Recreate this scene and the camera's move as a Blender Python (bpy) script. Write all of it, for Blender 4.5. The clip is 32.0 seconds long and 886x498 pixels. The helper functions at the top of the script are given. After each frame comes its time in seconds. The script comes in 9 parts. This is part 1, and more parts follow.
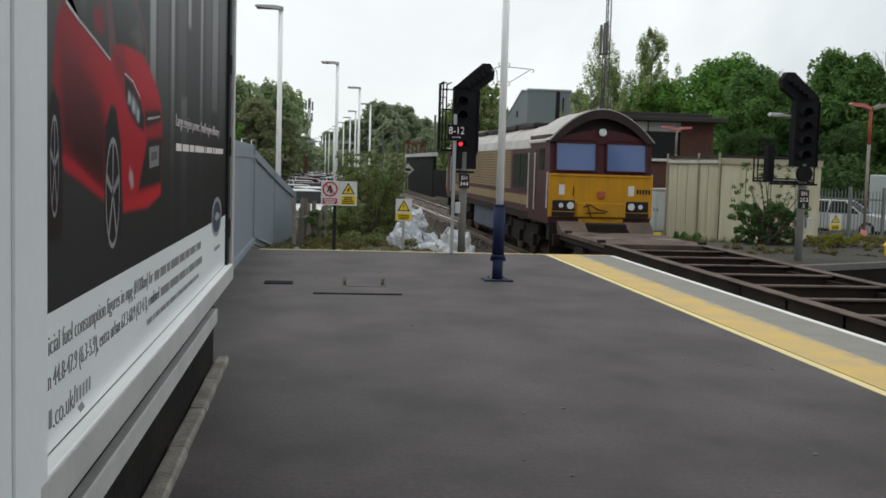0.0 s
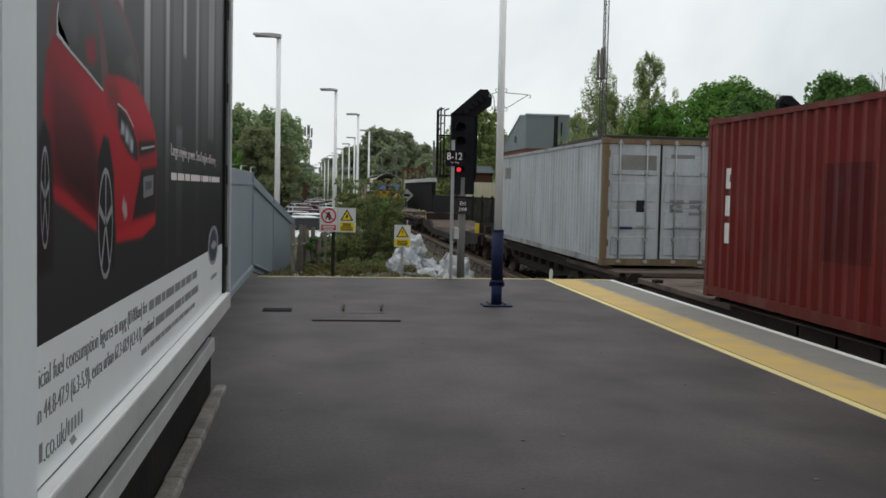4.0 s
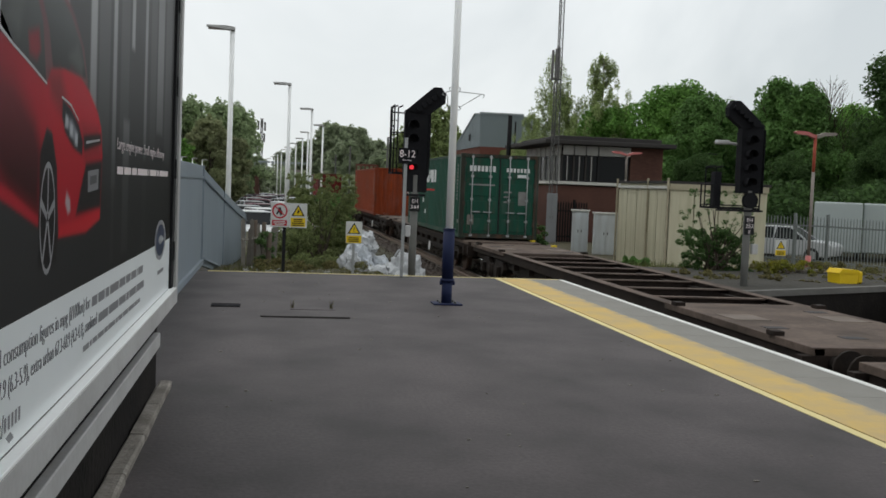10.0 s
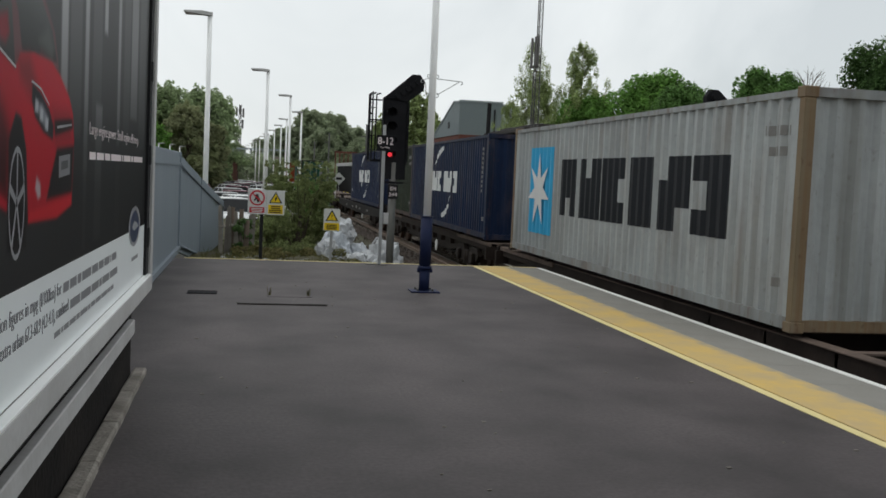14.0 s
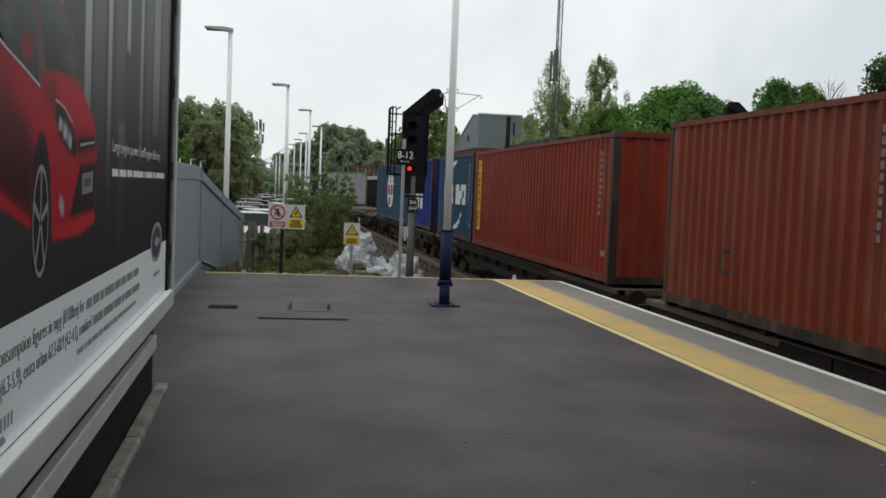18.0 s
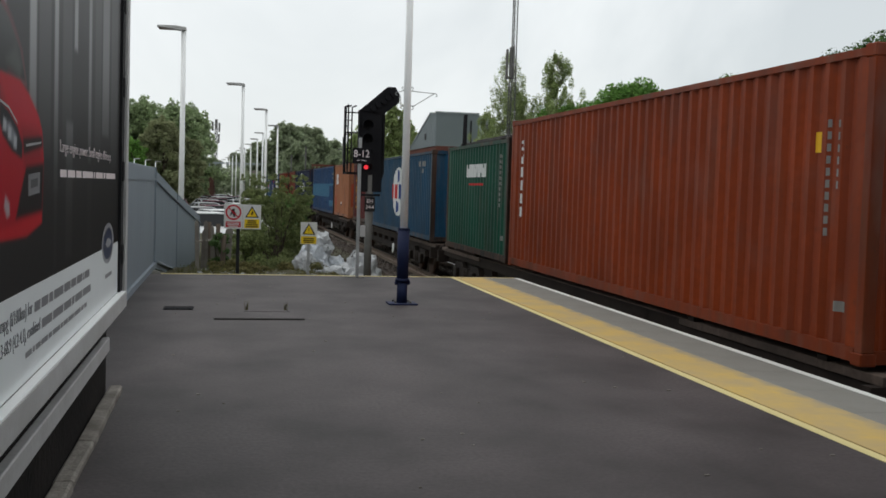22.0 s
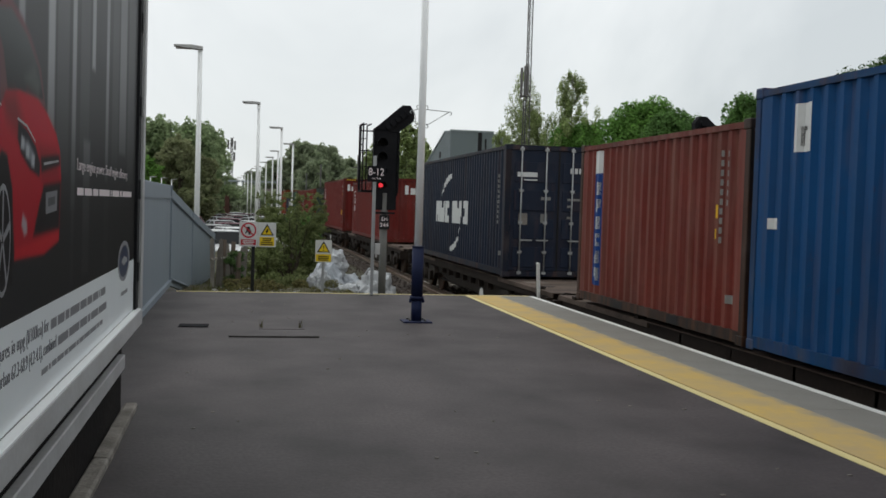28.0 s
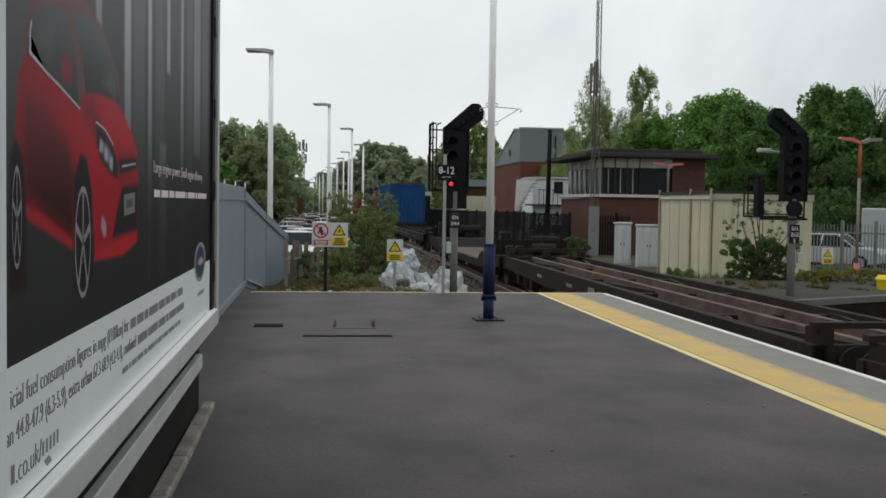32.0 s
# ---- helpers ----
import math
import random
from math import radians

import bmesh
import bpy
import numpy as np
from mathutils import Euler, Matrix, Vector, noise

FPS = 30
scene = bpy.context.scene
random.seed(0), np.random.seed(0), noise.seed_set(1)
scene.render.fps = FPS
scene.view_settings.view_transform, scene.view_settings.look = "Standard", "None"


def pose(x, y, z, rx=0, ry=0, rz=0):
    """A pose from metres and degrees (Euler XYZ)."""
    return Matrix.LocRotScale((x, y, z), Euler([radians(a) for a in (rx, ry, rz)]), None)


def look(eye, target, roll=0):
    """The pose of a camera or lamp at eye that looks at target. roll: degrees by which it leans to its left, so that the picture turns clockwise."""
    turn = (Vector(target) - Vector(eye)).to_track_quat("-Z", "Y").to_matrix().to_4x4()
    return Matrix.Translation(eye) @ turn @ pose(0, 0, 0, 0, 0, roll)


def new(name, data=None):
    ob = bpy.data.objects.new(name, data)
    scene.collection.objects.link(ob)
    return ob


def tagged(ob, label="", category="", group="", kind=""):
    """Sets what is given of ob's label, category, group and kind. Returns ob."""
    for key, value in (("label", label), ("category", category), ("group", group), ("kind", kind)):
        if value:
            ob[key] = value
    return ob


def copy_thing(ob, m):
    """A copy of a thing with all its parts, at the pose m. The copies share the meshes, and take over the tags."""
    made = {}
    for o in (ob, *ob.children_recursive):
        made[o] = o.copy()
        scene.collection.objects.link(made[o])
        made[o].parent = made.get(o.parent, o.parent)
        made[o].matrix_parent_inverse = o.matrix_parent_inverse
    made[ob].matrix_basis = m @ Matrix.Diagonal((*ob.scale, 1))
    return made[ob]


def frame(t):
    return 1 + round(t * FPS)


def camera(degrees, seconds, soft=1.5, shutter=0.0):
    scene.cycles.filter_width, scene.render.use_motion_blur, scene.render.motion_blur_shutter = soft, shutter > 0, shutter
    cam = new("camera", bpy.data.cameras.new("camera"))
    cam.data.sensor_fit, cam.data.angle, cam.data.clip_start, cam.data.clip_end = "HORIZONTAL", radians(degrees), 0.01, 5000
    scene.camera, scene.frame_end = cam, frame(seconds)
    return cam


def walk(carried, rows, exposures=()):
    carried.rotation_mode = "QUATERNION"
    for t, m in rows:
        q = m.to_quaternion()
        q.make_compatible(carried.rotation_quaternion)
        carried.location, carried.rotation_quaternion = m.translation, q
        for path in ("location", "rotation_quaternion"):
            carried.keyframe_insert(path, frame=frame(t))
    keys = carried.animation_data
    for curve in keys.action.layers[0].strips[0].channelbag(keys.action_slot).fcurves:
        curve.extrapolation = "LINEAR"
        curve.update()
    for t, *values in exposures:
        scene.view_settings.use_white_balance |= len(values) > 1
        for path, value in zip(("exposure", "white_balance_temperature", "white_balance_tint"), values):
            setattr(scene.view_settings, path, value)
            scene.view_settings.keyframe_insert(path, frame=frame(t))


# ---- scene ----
def view(x, y, z, yaw, pitch, roll):
    """The hand-held camera's pose from its place and its angles."""
    a, b = radians(yaw), radians(pitch)
    ahead = Vector((-math.sin(a) * math.cos(b), math.cos(a) * math.cos(b), math.sin(b)))
    eye = Vector((x, y, z))
    return look(eye, eye + ahead, roll)


cam = camera(45.61, 32.0, soft=1.65)
walk(cam, [
    (0, view(-0.050, -0.006, 1.580, -6.71, -4.55, 1.65)),
    (0.5, view(-0.053, 0.008, 1.583, -6.13, -4.53, 1.90)),
    (1, view(-0.043, 0.011, 1.587, -6.24, -4.76, 1.14)),
    (1.5, view(-0.042, 0.010, 1.581, -6.24, -4.05, 1.04)),
    (2, view(-0.042, 0.012, 1.587, -5.80, -3.59, 1.48)),
    (2.5, view(-0.047, 0.012, 1.589, -5.27, -3.91, 1.66)),
    (3, view(-0.038, 0.011, 1.590, -6.05, -3.49, 1.69)),
    (3.5, view(-0.038, 0.009, 1.590, -6.12, -3.18, 1.46)),
    (4, view(-0.030, 0.009, 1.588, -6.68, -3.18, 1.16)),
    (4.5, view(-0.023, 0.008, 1.593, -6.51, -3.66, 1.21)),
    (6.5, view(-0.027, 0.001, 1.602, -6.99, -3.60, 2.09)),
    (7, view(-0.028, -0.004, 1.605, -7.36, -3.49, 2.06)),
    (7.5, view(-0.019, -0.005, 1.605, -7.49, -3.13, 2.29)),
    (8, view(-0.010, -0.005, 1.609, -8.16, -3.04, 1.92)),
    (8.5, view(-0.009, 0.001, 1.609, -8.74, -2.98, 1.77)),
    (9, view(-0.015, 0.002, 1.600, -8.93, -3.55, 2.01)),
    (9.5, view(-0.008, -0.000, 1.602, -9.21, -2.91, 1.96)),
    (10, view(-0.011, -0.001, 1.604, -9.27, -3.27, 2.28)),
    (10.5, view(-0.012, -0.001, 1.603, -8.92, -3.32, 2.67)),
    (11, view(-0.013, -0.003, 1.601, -8.66, -3.41, 2.44)),
    (11.5, view(-0.014, -0.002, 1.602, -8.85, -3.44, 2.81)),
    (12, view(-0.009, -0.003, 1.602, -9.37, -3.73, 2.79)),
    (12.5, view(-0.001, -0.009, 1.596, -9.54, -3.90, 2.80)),
    (13, view(-0.000, -0.006, 1.600, -10.03, -3.80, 2.83)),
    (13.5, view(0.008, -0.002, 1.602, -10.04, -3.70, 2.67)),
    (14, view(0.009, 0.001, 1.601, -10.44, -3.88, 2.54)),
    (14.5, view(-0.003, 0.002, 1.598, -9.67, -3.85, 2.76)),
    (16.5, view(0.000, 0.001, 1.601, -9.16, -3.29, 2.50)),
    (17, view(0.002, 0.001, 1.594, -9.20, -3.93, 2.58)),
    (17.5, view(-0.001, 0.006, 1.599, -9.20, -4.04, 2.63)),
    (18, view(0.004, 0.007, 1.610, -9.34, -3.21, 2.27)),
    (18.5, view(0.007, 0.004, 1.608, -9.87, -2.34, 2.10)),
    (19, view(0.006, 0.003, 1.602, -10.03, -2.64, 1.87)),
    (19.5, view(0.014, 0.000, 1.602, -10.16, -2.67, 1.82)),
    (20, view(0.015, -0.003, 1.600, -10.28, -2.66, 1.76)),
    (20.5, view(0.010, -0.004, 1.600, -10.62, -2.33, 2.11)),
    (21, view(0.018, -0.003, 1.605, -11.43, -2.57, 2.11)),
    (21.5, view(0.022, -0.003, 1.606, -11.69, -2.95, 1.97)),
    (22, view(0.029, -0.002, 1.607, -11.58, -3.22, 1.73)),
    (22.5, view(0.034, -0.000, 1.605, -11.68, -3.44, 1.72)),
    (23, view(0.025, -0.003, 1.604, -11.30, -3.24, 2.10)),
    (23.5, view(0.023, -0.005, 1.605, -11.32, -2.63, 2.07)),
    (24, view(0.025, -0.004, 1.606, -11.82, -2.41, 1.94)),
    (24.5, view(0.022, -0.002, 1.604, -11.63, -2.50, 1.95)),
    (25, view(0.019, 0.000, 1.605, -10.53, -2.44, 1.58)),
    (25.5, view(0.025, -0.005, 1.600, -10.33, -2.11, 1.74)),
    (27.5, view(0.025, -0.007, 1.603, -10.73, -2.47, 1.56)),
    (28, view(0.029, -0.007, 1.608, -10.76, -2.27, 1.75)),
    (28.5, view(0.034, -0.006, 1.605, -11.13, -2.30, 1.43)),
    (29, view(0.034, -0.008, 1.598, -10.87, -2.55, 1.32)),
    (29.5, view(0.033, -0.009, 1.595, -10.63, -3.24, 1.42)),
    (30, view(0.028, -0.012, 1.592, -10.09, -3.21, 1.74)),
    (30.5, view(0.016, -0.008, 1.601, -9.19, -2.98, 1.98)),
    (31, view(0.022, -0.007, 1.602, -8.40, -2.66, 1.48)),
    (31.5, view(0.025, -0.004, 1.597, -7.48, -2.53, 0.99)),
    (32, view(0.026, 0.013, 1.598, -6.91, -2.43, 0.84)),
], [(0.0, 0.12), (0.6, 0.0), (1.2, -0.02), (2.2, 0.0), (3.0, 0.12), (4.0, -0.02), (7.0, 0.04), (9.0, -0.06), (12.0, -0.03), (14.0, -0.07), (17.5, 0.0), (24.0, -0.03), (28.0, -0.08), (30.0, -0.1), (32.0, -0.08)])

# ---- light: an overcast sky ----
world = bpy.data.worlds.new("overcast_sky")
scene.world = world
world.use_nodes = True
wn, wl = world.node_tree.nodes, world.node_tree.links
wn.clear()
sky = wn.new("ShaderNodeTexSky")
sky.sky_type, sky.sun_disc = "NISHITA", False
sky.sun_elevation, sky.sun_rotation = radians(66), radians(56)
sky_gain = wn.new("ShaderNodeVectorMath")
sky_gain.operation = "SCALE"
sky_gain.inputs[3].default_value = 0.10
cloud = wn.new("ShaderNodeTexNoise")
cloud.inputs["Scale"].default_value, cloud.inputs["Detail"].default_value = 1.7, 6
cloud.inputs["Distortion"].default_value = 0.6
cloud_ramp = wn.new("ShaderNodeValToRGB")
cloud_ramp.color_ramp.elements[0].position, cloud_ramp.color_ramp.elements[1].position = 0.36, 0.66
cloud_ramp.color_ramp.elements[0].color = (0.60, 0.64, 0.655, 1)
cloud_ramp.color_ramp.elements[1].color = (0.97, 0.995, 0.99, 1)
sky_mix = wn.new("ShaderNodeMixRGB")
sky_mix.inputs[0].default_value = 0.93
sky_out = wn.new("ShaderNodeBackground")
sky_out.inputs[1].default_value = 1.15
world_out = wn.new("ShaderNodeOutputWorld")
wl.new(sky.outputs[0], sky_gain.inputs[0])
wl.new(cloud.outputs["Fac"], cloud_ramp.inputs[0])
wl.new(sky_gain.outputs[0], sky_mix.inputs[1])
wl.new(cloud_ramp.outputs[0], sky_mix.inputs[2])
wl.new(sky_mix.outputs[0], sky_out.inputs[0])
wl.new(sky_out.outputs[0], world_out.inputs[0])
sun = new("sun", bpy.data.lights.new("sun", "SUN"))
sun.data.energy, sun.data.angle, sun.data.color = 0.7, radians(25), (1, 0.985, 0.95)
sun.matrix_world = look((-9, 6, 25), (0, 0, 0))
scene.view_settings.exposure = 0.0


# ---- materials ----
def mat(name, col, col2=None, rough=0.75, metal=0.0, coarse=0.8, fine=30.0, amount=0.35, bump=0.15, streak=None, streak_scale=3.2, streak_top=0.70, streak_amount=0.35,
        stretch=(1, 1, 1), island=0.0, vary=0.0, spec=0.2, emit=0.0, bump_scale=None):
    """A surface with stains at a coarse and grain at a fine scale; streak: a colour that runs down it."""
    m = bpy.data.materials.new(name)
    m.use_nodes = True
    n, l = m.node_tree.nodes, m.node_tree.links
    b = n["Principled BSDF"]
    b.inputs["Roughness"].default_value, b.inputs["Metallic"].default_value = rough, metal
    b.inputs["Specular IOR Level"].default_value = spec
    tc = n.new("ShaderNodeTexCoord")
    mp = n.new("ShaderNodeMapping")
    mp.inputs["Scale"].default_value = stretch
    l.new(tc.outputs["Object"], mp.inputs["Vector"])
    col2 = col2 or tuple(c * 0.62 for c in col)

    def noise_of(scale, detail, lo, hi, src=None):
        t = n.new("ShaderNodeTexNoise")
        t.inputs["Scale"].default_value, t.inputs["Detail"].default_value = scale, detail
        l.new((src or mp).outputs["Vector"], t.inputs["Vector"])
        r = n.new("ShaderNodeMapRange")
        r.inputs["From Min"].default_value, r.inputs["From Max"].default_value = lo, hi
        l.new(t.outputs["Fac"], r.inputs["Value"])
        return t, r

    def mixed(a, bcol, fac, kind="MIX"):
        x = n.new("ShaderNodeMixRGB")
        x.blend_type = kind
        if isinstance(fac, float):
            x.inputs[0].default_value = fac
        else:
            l.new(fac, x.inputs[0])
        for i, c in ((1, a), (2, bcol)):
            if isinstance(c, tuple):
                x.inputs[i].default_value = (*c, 1)
            else:
                l.new(c, x.inputs[i])
        return x.outputs[0]

    _, r1 = noise_of(coarse, 6, 0.35, 0.7)
    f1 = n.new("ShaderNodeMath")
    f1.operation = "MULTIPLY"
    f1.inputs[1].default_value = amount
    l.new(r1.outputs[0], f1.inputs[0])
    c = mixed(tuple(col), tuple(col2), f1.outputs[0])
    t2, r2 = noise_of(fine, 4, 0.3, 0.75)
    f2 = n.new("ShaderNodeMath")
    f2.operation = "MULTIPLY"
    f2.inputs[1].default_value = amount * 0.6
    l.new(r2.outputs[0], f2.inputs[0])
    c = mixed(c, tuple(col2), f2.outputs[0])
    if streak:
        ms = n.new("ShaderNodeMapping")
        ms.inputs["Scale"].default_value = (streak_scale, streak_scale, 0.22)
        l.new(tc.outputs["Object"], ms.inputs["Vector"])
        _, r3 = noise_of(1.7, 7, 0.42, streak_top, ms)
        f3 = n.new("ShaderNodeMath")
        f3.operation = "MULTIPLY"
        f3.inputs[1].default_value = streak_amount
        l.new(r3.outputs[0], f3.inputs[0])
        c = mixed(c, tuple(streak), f3.outputs[0])
    if island or vary:
        src = n.new("ShaderNodeNewGeometry").outputs["Random Per Island"] if island else n.new("ShaderNodeObjectInfo").outputs["Random"]
        h = n.new("ShaderNodeHueSaturation")
        r4 = n.new("ShaderNodeMapRange")
        k = island or vary
        r4.inputs["To Min"].default_value, r4.inputs["To Max"].default_value = 1 - k, 1 + k
        l.new(src, r4.inputs["Value"])
        l.new(r4.outputs[0], h.inputs["Value"])
        l.new(c, h.inputs["Color"])
        c = h.outputs[0]
    l.new(c, b.inputs["Base Color"])
    if bump:
        bn = n.new("ShaderNodeBump")
        bn.inputs["Strength"].default_value, bn.inputs["Distance"].default_value = bump, 0.02
        if bump_scale:
            t2, _ = noise_of(bump_scale, 3, 0, 1)
        l.new(t2.outputs["Fac"], bn.inputs["Height"])
        l.new(bn.outputs[0], b.inputs["Normal"])
    if emit:
        b.inputs["Emission Color"].default_value = (*col, 1)
        b.inputs["Emission Strength"].default_value = emit
    return m


def glass_mat(name, col, rough=0.05, spec=0.8):
    m = bpy.data.materials.new(name)
    m.use_nodes = True
    b = m.node_tree.nodes["Principled BSDF"]
    b.inputs["Base Color"].default_value = (*col, 1)
    b.inputs["Roughness"].default_value = rough
    b.inputs["Specular IOR Level"].default_value = spec
    return m


def printed(name, stops, axis, lo, hi):
    """A printed gradient along y (1) or z (2) of the poster, from lo to hi."""
    m = bpy.data.materials.new(name)
    m.use_nodes = True
    n, l = m.node_tree.nodes, m.node_tree.links
    b = n["Principled BSDF"]
    b.inputs["Roughness"].default_value, b.inputs["Specular IOR Level"].default_value = 0.7, 0.15
    tc, sp, mr, rp, nz, mx = (n.new("ShaderNode" + k) for k in ("TexCoord", "SeparateXYZ", "MapRange", "ValToRGB", "TexNoise", "MixRGB"))
    l.new(tc.outputs["Object"], sp.inputs[0])
    l.new(tc.outputs["Object"], nz.inputs["Vector"])
    nz.inputs["Scale"].default_value = 4.0
    mr.inputs["From Min"].default_value, mr.inputs["From Max"].default_value = lo, hi
    l.new(sp.outputs[axis], mr.inputs["Value"])
    l.new(mr.outputs[0], rp.inputs[0])
    el = rp.color_ramp.elements
    for k, (pos, col) in enumerate(stops):
        e = el[k] if k < 2 else el.new(pos)
        e.position, e.color = pos, (*col, 1)
    mx.blend_type = "MULTIPLY"
    mx.inputs[0].default_value = 0.25
    l.new(rp.outputs[0], mx.inputs[1])
    l.new(nz.outputs["Fac"], mx.inputs[2])
    l.new(mx.outputs[0], b.inputs["Base Color"])
    return m


def print_mat(name):
    """The poster sheet's colours, print with painted-in sheen, under a dull laminate."""
    m = bpy.data.materials.new(name)
    m.use_nodes = True
    n, l = m.node_tree.nodes, m.node_tree.links
    b = n["Principled BSDF"]
    b.inputs["Roughness"].default_value, b.inputs["Specular IOR Level"].default_value = 0.5, 0.06
    at, nz, mr, mx = (n.new("ShaderNode" + k) for k in ("Attribute", "TexNoise", "MapRange", "MixRGB"))
    at.attribute_name = "print"
    nz.inputs["Scale"].default_value = 6.0
    mr.inputs["To Min"].default_value, mr.inputs["To Max"].default_value = 0.82, 1.1
    l.new(nz.outputs["Fac"], mr.inputs["Value"])
    mx.blend_type = "MULTIPLY"
    mx.inputs[0].default_value = 1.0
    l.new(at.outputs["Color"], mx.inputs[1])
    l.new(mr.outputs[0], mx.inputs[2])
    l.new(mx.outputs[0], b.inputs["Base Color"])
    return m


RUST = (0.13, 0.055, 0.03)
m_asphalt = mat("asphalt", (0.081, 0.066, 0.068), (0.018, 0.0135, 0.014), rough=0.68, stretch=(1.0, 0.75, 1.0), coarse=1.1, fine=34, amount=0.9, bump=0.12, spec=0.36)
m_asphalt_old = mat("worn_tarmac", (0.062, 0.058, 0.05), (0.03, 0.028, 0.022), rough=0.9, coarse=0.5, fine=60, amount=0.7, bump=0.3)
m_coping = mat("coping_concrete", (0.262, 0.255, 0.236), (0.17, 0.160, 0.138), rough=0.85, coarse=1.1, fine=55, amount=0.55, bump=0.2)
m_white_line = mat("white_edge_paint", (0.74, 0.74, 0.72), (0.5, 0.49, 0.46), rough=0.7, coarse=2, fine=45, amount=0.4)
m_yellow_line = mat("yellow_line_paint", (0.74, 0.63, 0.30), (0.56, 0.47, 0.24), rough=0.7, coarse=1.5, fine=50, amount=0.45)
m_yellow_worn = mat("worn_yellow_paint", (0.60, 0.41, 0.12), (0.44, 0.34, 0.19), rough=0.8, coarse=2.3, fine=14, amount=0.8, bump=0.2)


def fade_to_concrete(m, x0, x1, bare):
    """Paint rubbed off along its edge on the concrete, with an uneven outline."""
    n, l = m.node_tree.nodes, m.node_tree.links
    b = n["Principled BSDF"]
    painted = b.inputs["Base Color"].links[0].from_socket
    tc, sp, nz, mr, ad, mx = (n.new("ShaderNode" + k) for k in ("TexCoord", "SeparateXYZ", "TexNoise", "MapRange", "Math", "MixRGB"))
    l.new(tc.outputs["Object"], sp.inputs[0])
    l.new(tc.outputs["Object"], nz.inputs["Vector"])
    nz.inputs["Scale"].default_value, nz.inputs["Detail"].default_value = 3.4, 7
    ad.operation = "MULTIPLY_ADD"
    ad.inputs[1].default_value = 0.42
    l.new(nz.outputs["Fac"], ad.inputs[0])
    l.new(sp.outputs[0], ad.inputs[2])
    mr.inputs["From Min"].default_value, mr.inputs["From Max"].default_value = x0, x1
    l.new(ad.outputs[0], mr.inputs["Value"])
    l.new(mr.outputs[0], mx.inputs[0])
    l.new(painted, mx.inputs[1])
    mx.inputs[2].default_value = (*bare, 1)
    l.new(mx.outputs[0], b.inputs["Base Color"])


fade_to_concrete(m_yellow_worn, 4.80, 4.98, (0.29, 0.275, 0.235))
m_concrete = mat("pale_concrete", (0.27, 0.25, 0.225), (0.13, 0.115, 0.10), rough=0.9, coarse=2.2, fine=40, amount=0.7, bump=0.4)
m_nosing = mat("weathered_nosing", (0.17, 0.165, 0.155), (0.09, 0.085, 0.078), rough=0.9, coarse=1.5, fine=30, amount=0.7, bump=0.3)
m_brick_dark = mat("sooty_brick", (0.10, 0.075, 0.06), (0.05, 0.042, 0.038), rough=0.95, coarse=1.5, fine=18, amount=0.7, bump=0.5)
m_brick_red = mat("red_brown_brick", (0.095, 0.046, 0.034), (0.06, 0.03, 0.024), rough=0.9, coarse=0.8, fine=14, amount=0.6, bump=0.4, vary=0.15)
m_brick_warehouse = mat("warehouse_red_brick", (0.155, 0.058, 0.042), (0.10, 0.042, 0.032), rough=0.9, coarse=0.4, fine=12, amount=0.6, bump=0.3)
m_ballast = mat("ballast", (0.095, 0.075, 0.062), (0.035, 0.028, 0.024), rough=0.95, coarse=0.7, fine=22, amount=0.9, bump=1.0)
m_earth = mat("earth_and_litter", (0.09, 0.078, 0.052), (0.045, 0.045, 0.024), rough=0.95, coarse=0.6, fine=9, amount=0.9, bump=0.8)
m_ground = mat("rough_ground", (0.09, 0.085, 0.06), (0.06, 0.065, 0.035), rough=0.95, coarse=0.08, fine=1.5, amount=0.8, bump=0.3)
m_rail = mat("rail_steel", (0.2, 0.16, 0.13), RUST, rough=0.5, metal=0.6, coarse=2, fine=30)
m_rail_top = mat("polished_rail_head", (0.70, 0.69, 0.67), rough=0.33, metal=1.0, amount=0.2, bump=0.0)
m_sleeper = mat("concrete_sleeper", (0.23, 0.21, 0.18), (0.14, 0.11, 0.085), rough=0.9, coarse=2, fine=20, amount=0.6)
m_frame_grey = mat("grey_painted_steel", (0.80, 0.845, 0.86), (0.68, 0.72, 0.735), rough=0.5, coarse=1.2, fine=25, amount=0.35, bump=0.05)
m_frame_pale = mat("pale_painted_rail", (0.52, 0.52, 0.515), (0.34, 0.33, 0.32), rough=0.55, coarse=2.5, fine=30, amount=0.5, bump=0.08)
m_black_edge = mat("black_rubber_edge", (0.02, 0.02, 0.022), rough=0.7)
# Studio gradient, with the sheen at the top put into its colour.
m_poster_dark = printed("dark_studio_print", ((0, (0.016, 0.016, 0.018)), (1, (0.16, 0.163, 0.17)), (0.22, (0.022, 0.022, 0.024)), (0.5, (0.075, 0.076, 0.08))), 2, 1.2, 2.9)
m_poster_white = mat("glossy_white_poster", (0.83, 0.87, 0.875), (0.74, 0.78, 0.79), rough=0.3, coarse=0.9, fine=5, amount=0.4, bump=0.05)
m_ink = mat("dark_ink", (0.22, 0.223, 0.235), rough=0.35, amount=0.2, bump=0.0)
m_picture = print_mat("poster_print")
m_print_grey = mat("printed_grey", (0.2, 0.2, 0.21), rough=0.6, spec=0.15, amount=0.3, bump=0)
m_print_dim = mat("printed_dim_grey", (0.09, 0.09, 0.095), rough=0.6, spec=0.15, amount=0.3, bump=0)
# Near-black: joints, drain and walls, and shade painted into the wagon wells.
m_near_black = mat("near_black", (0.022, 0.019, 0.017), (0.01, 0.009, 0.009), rough=0.95, spec=0.1, coarse=2, fine=20, amount=0.7, bump=0.5)
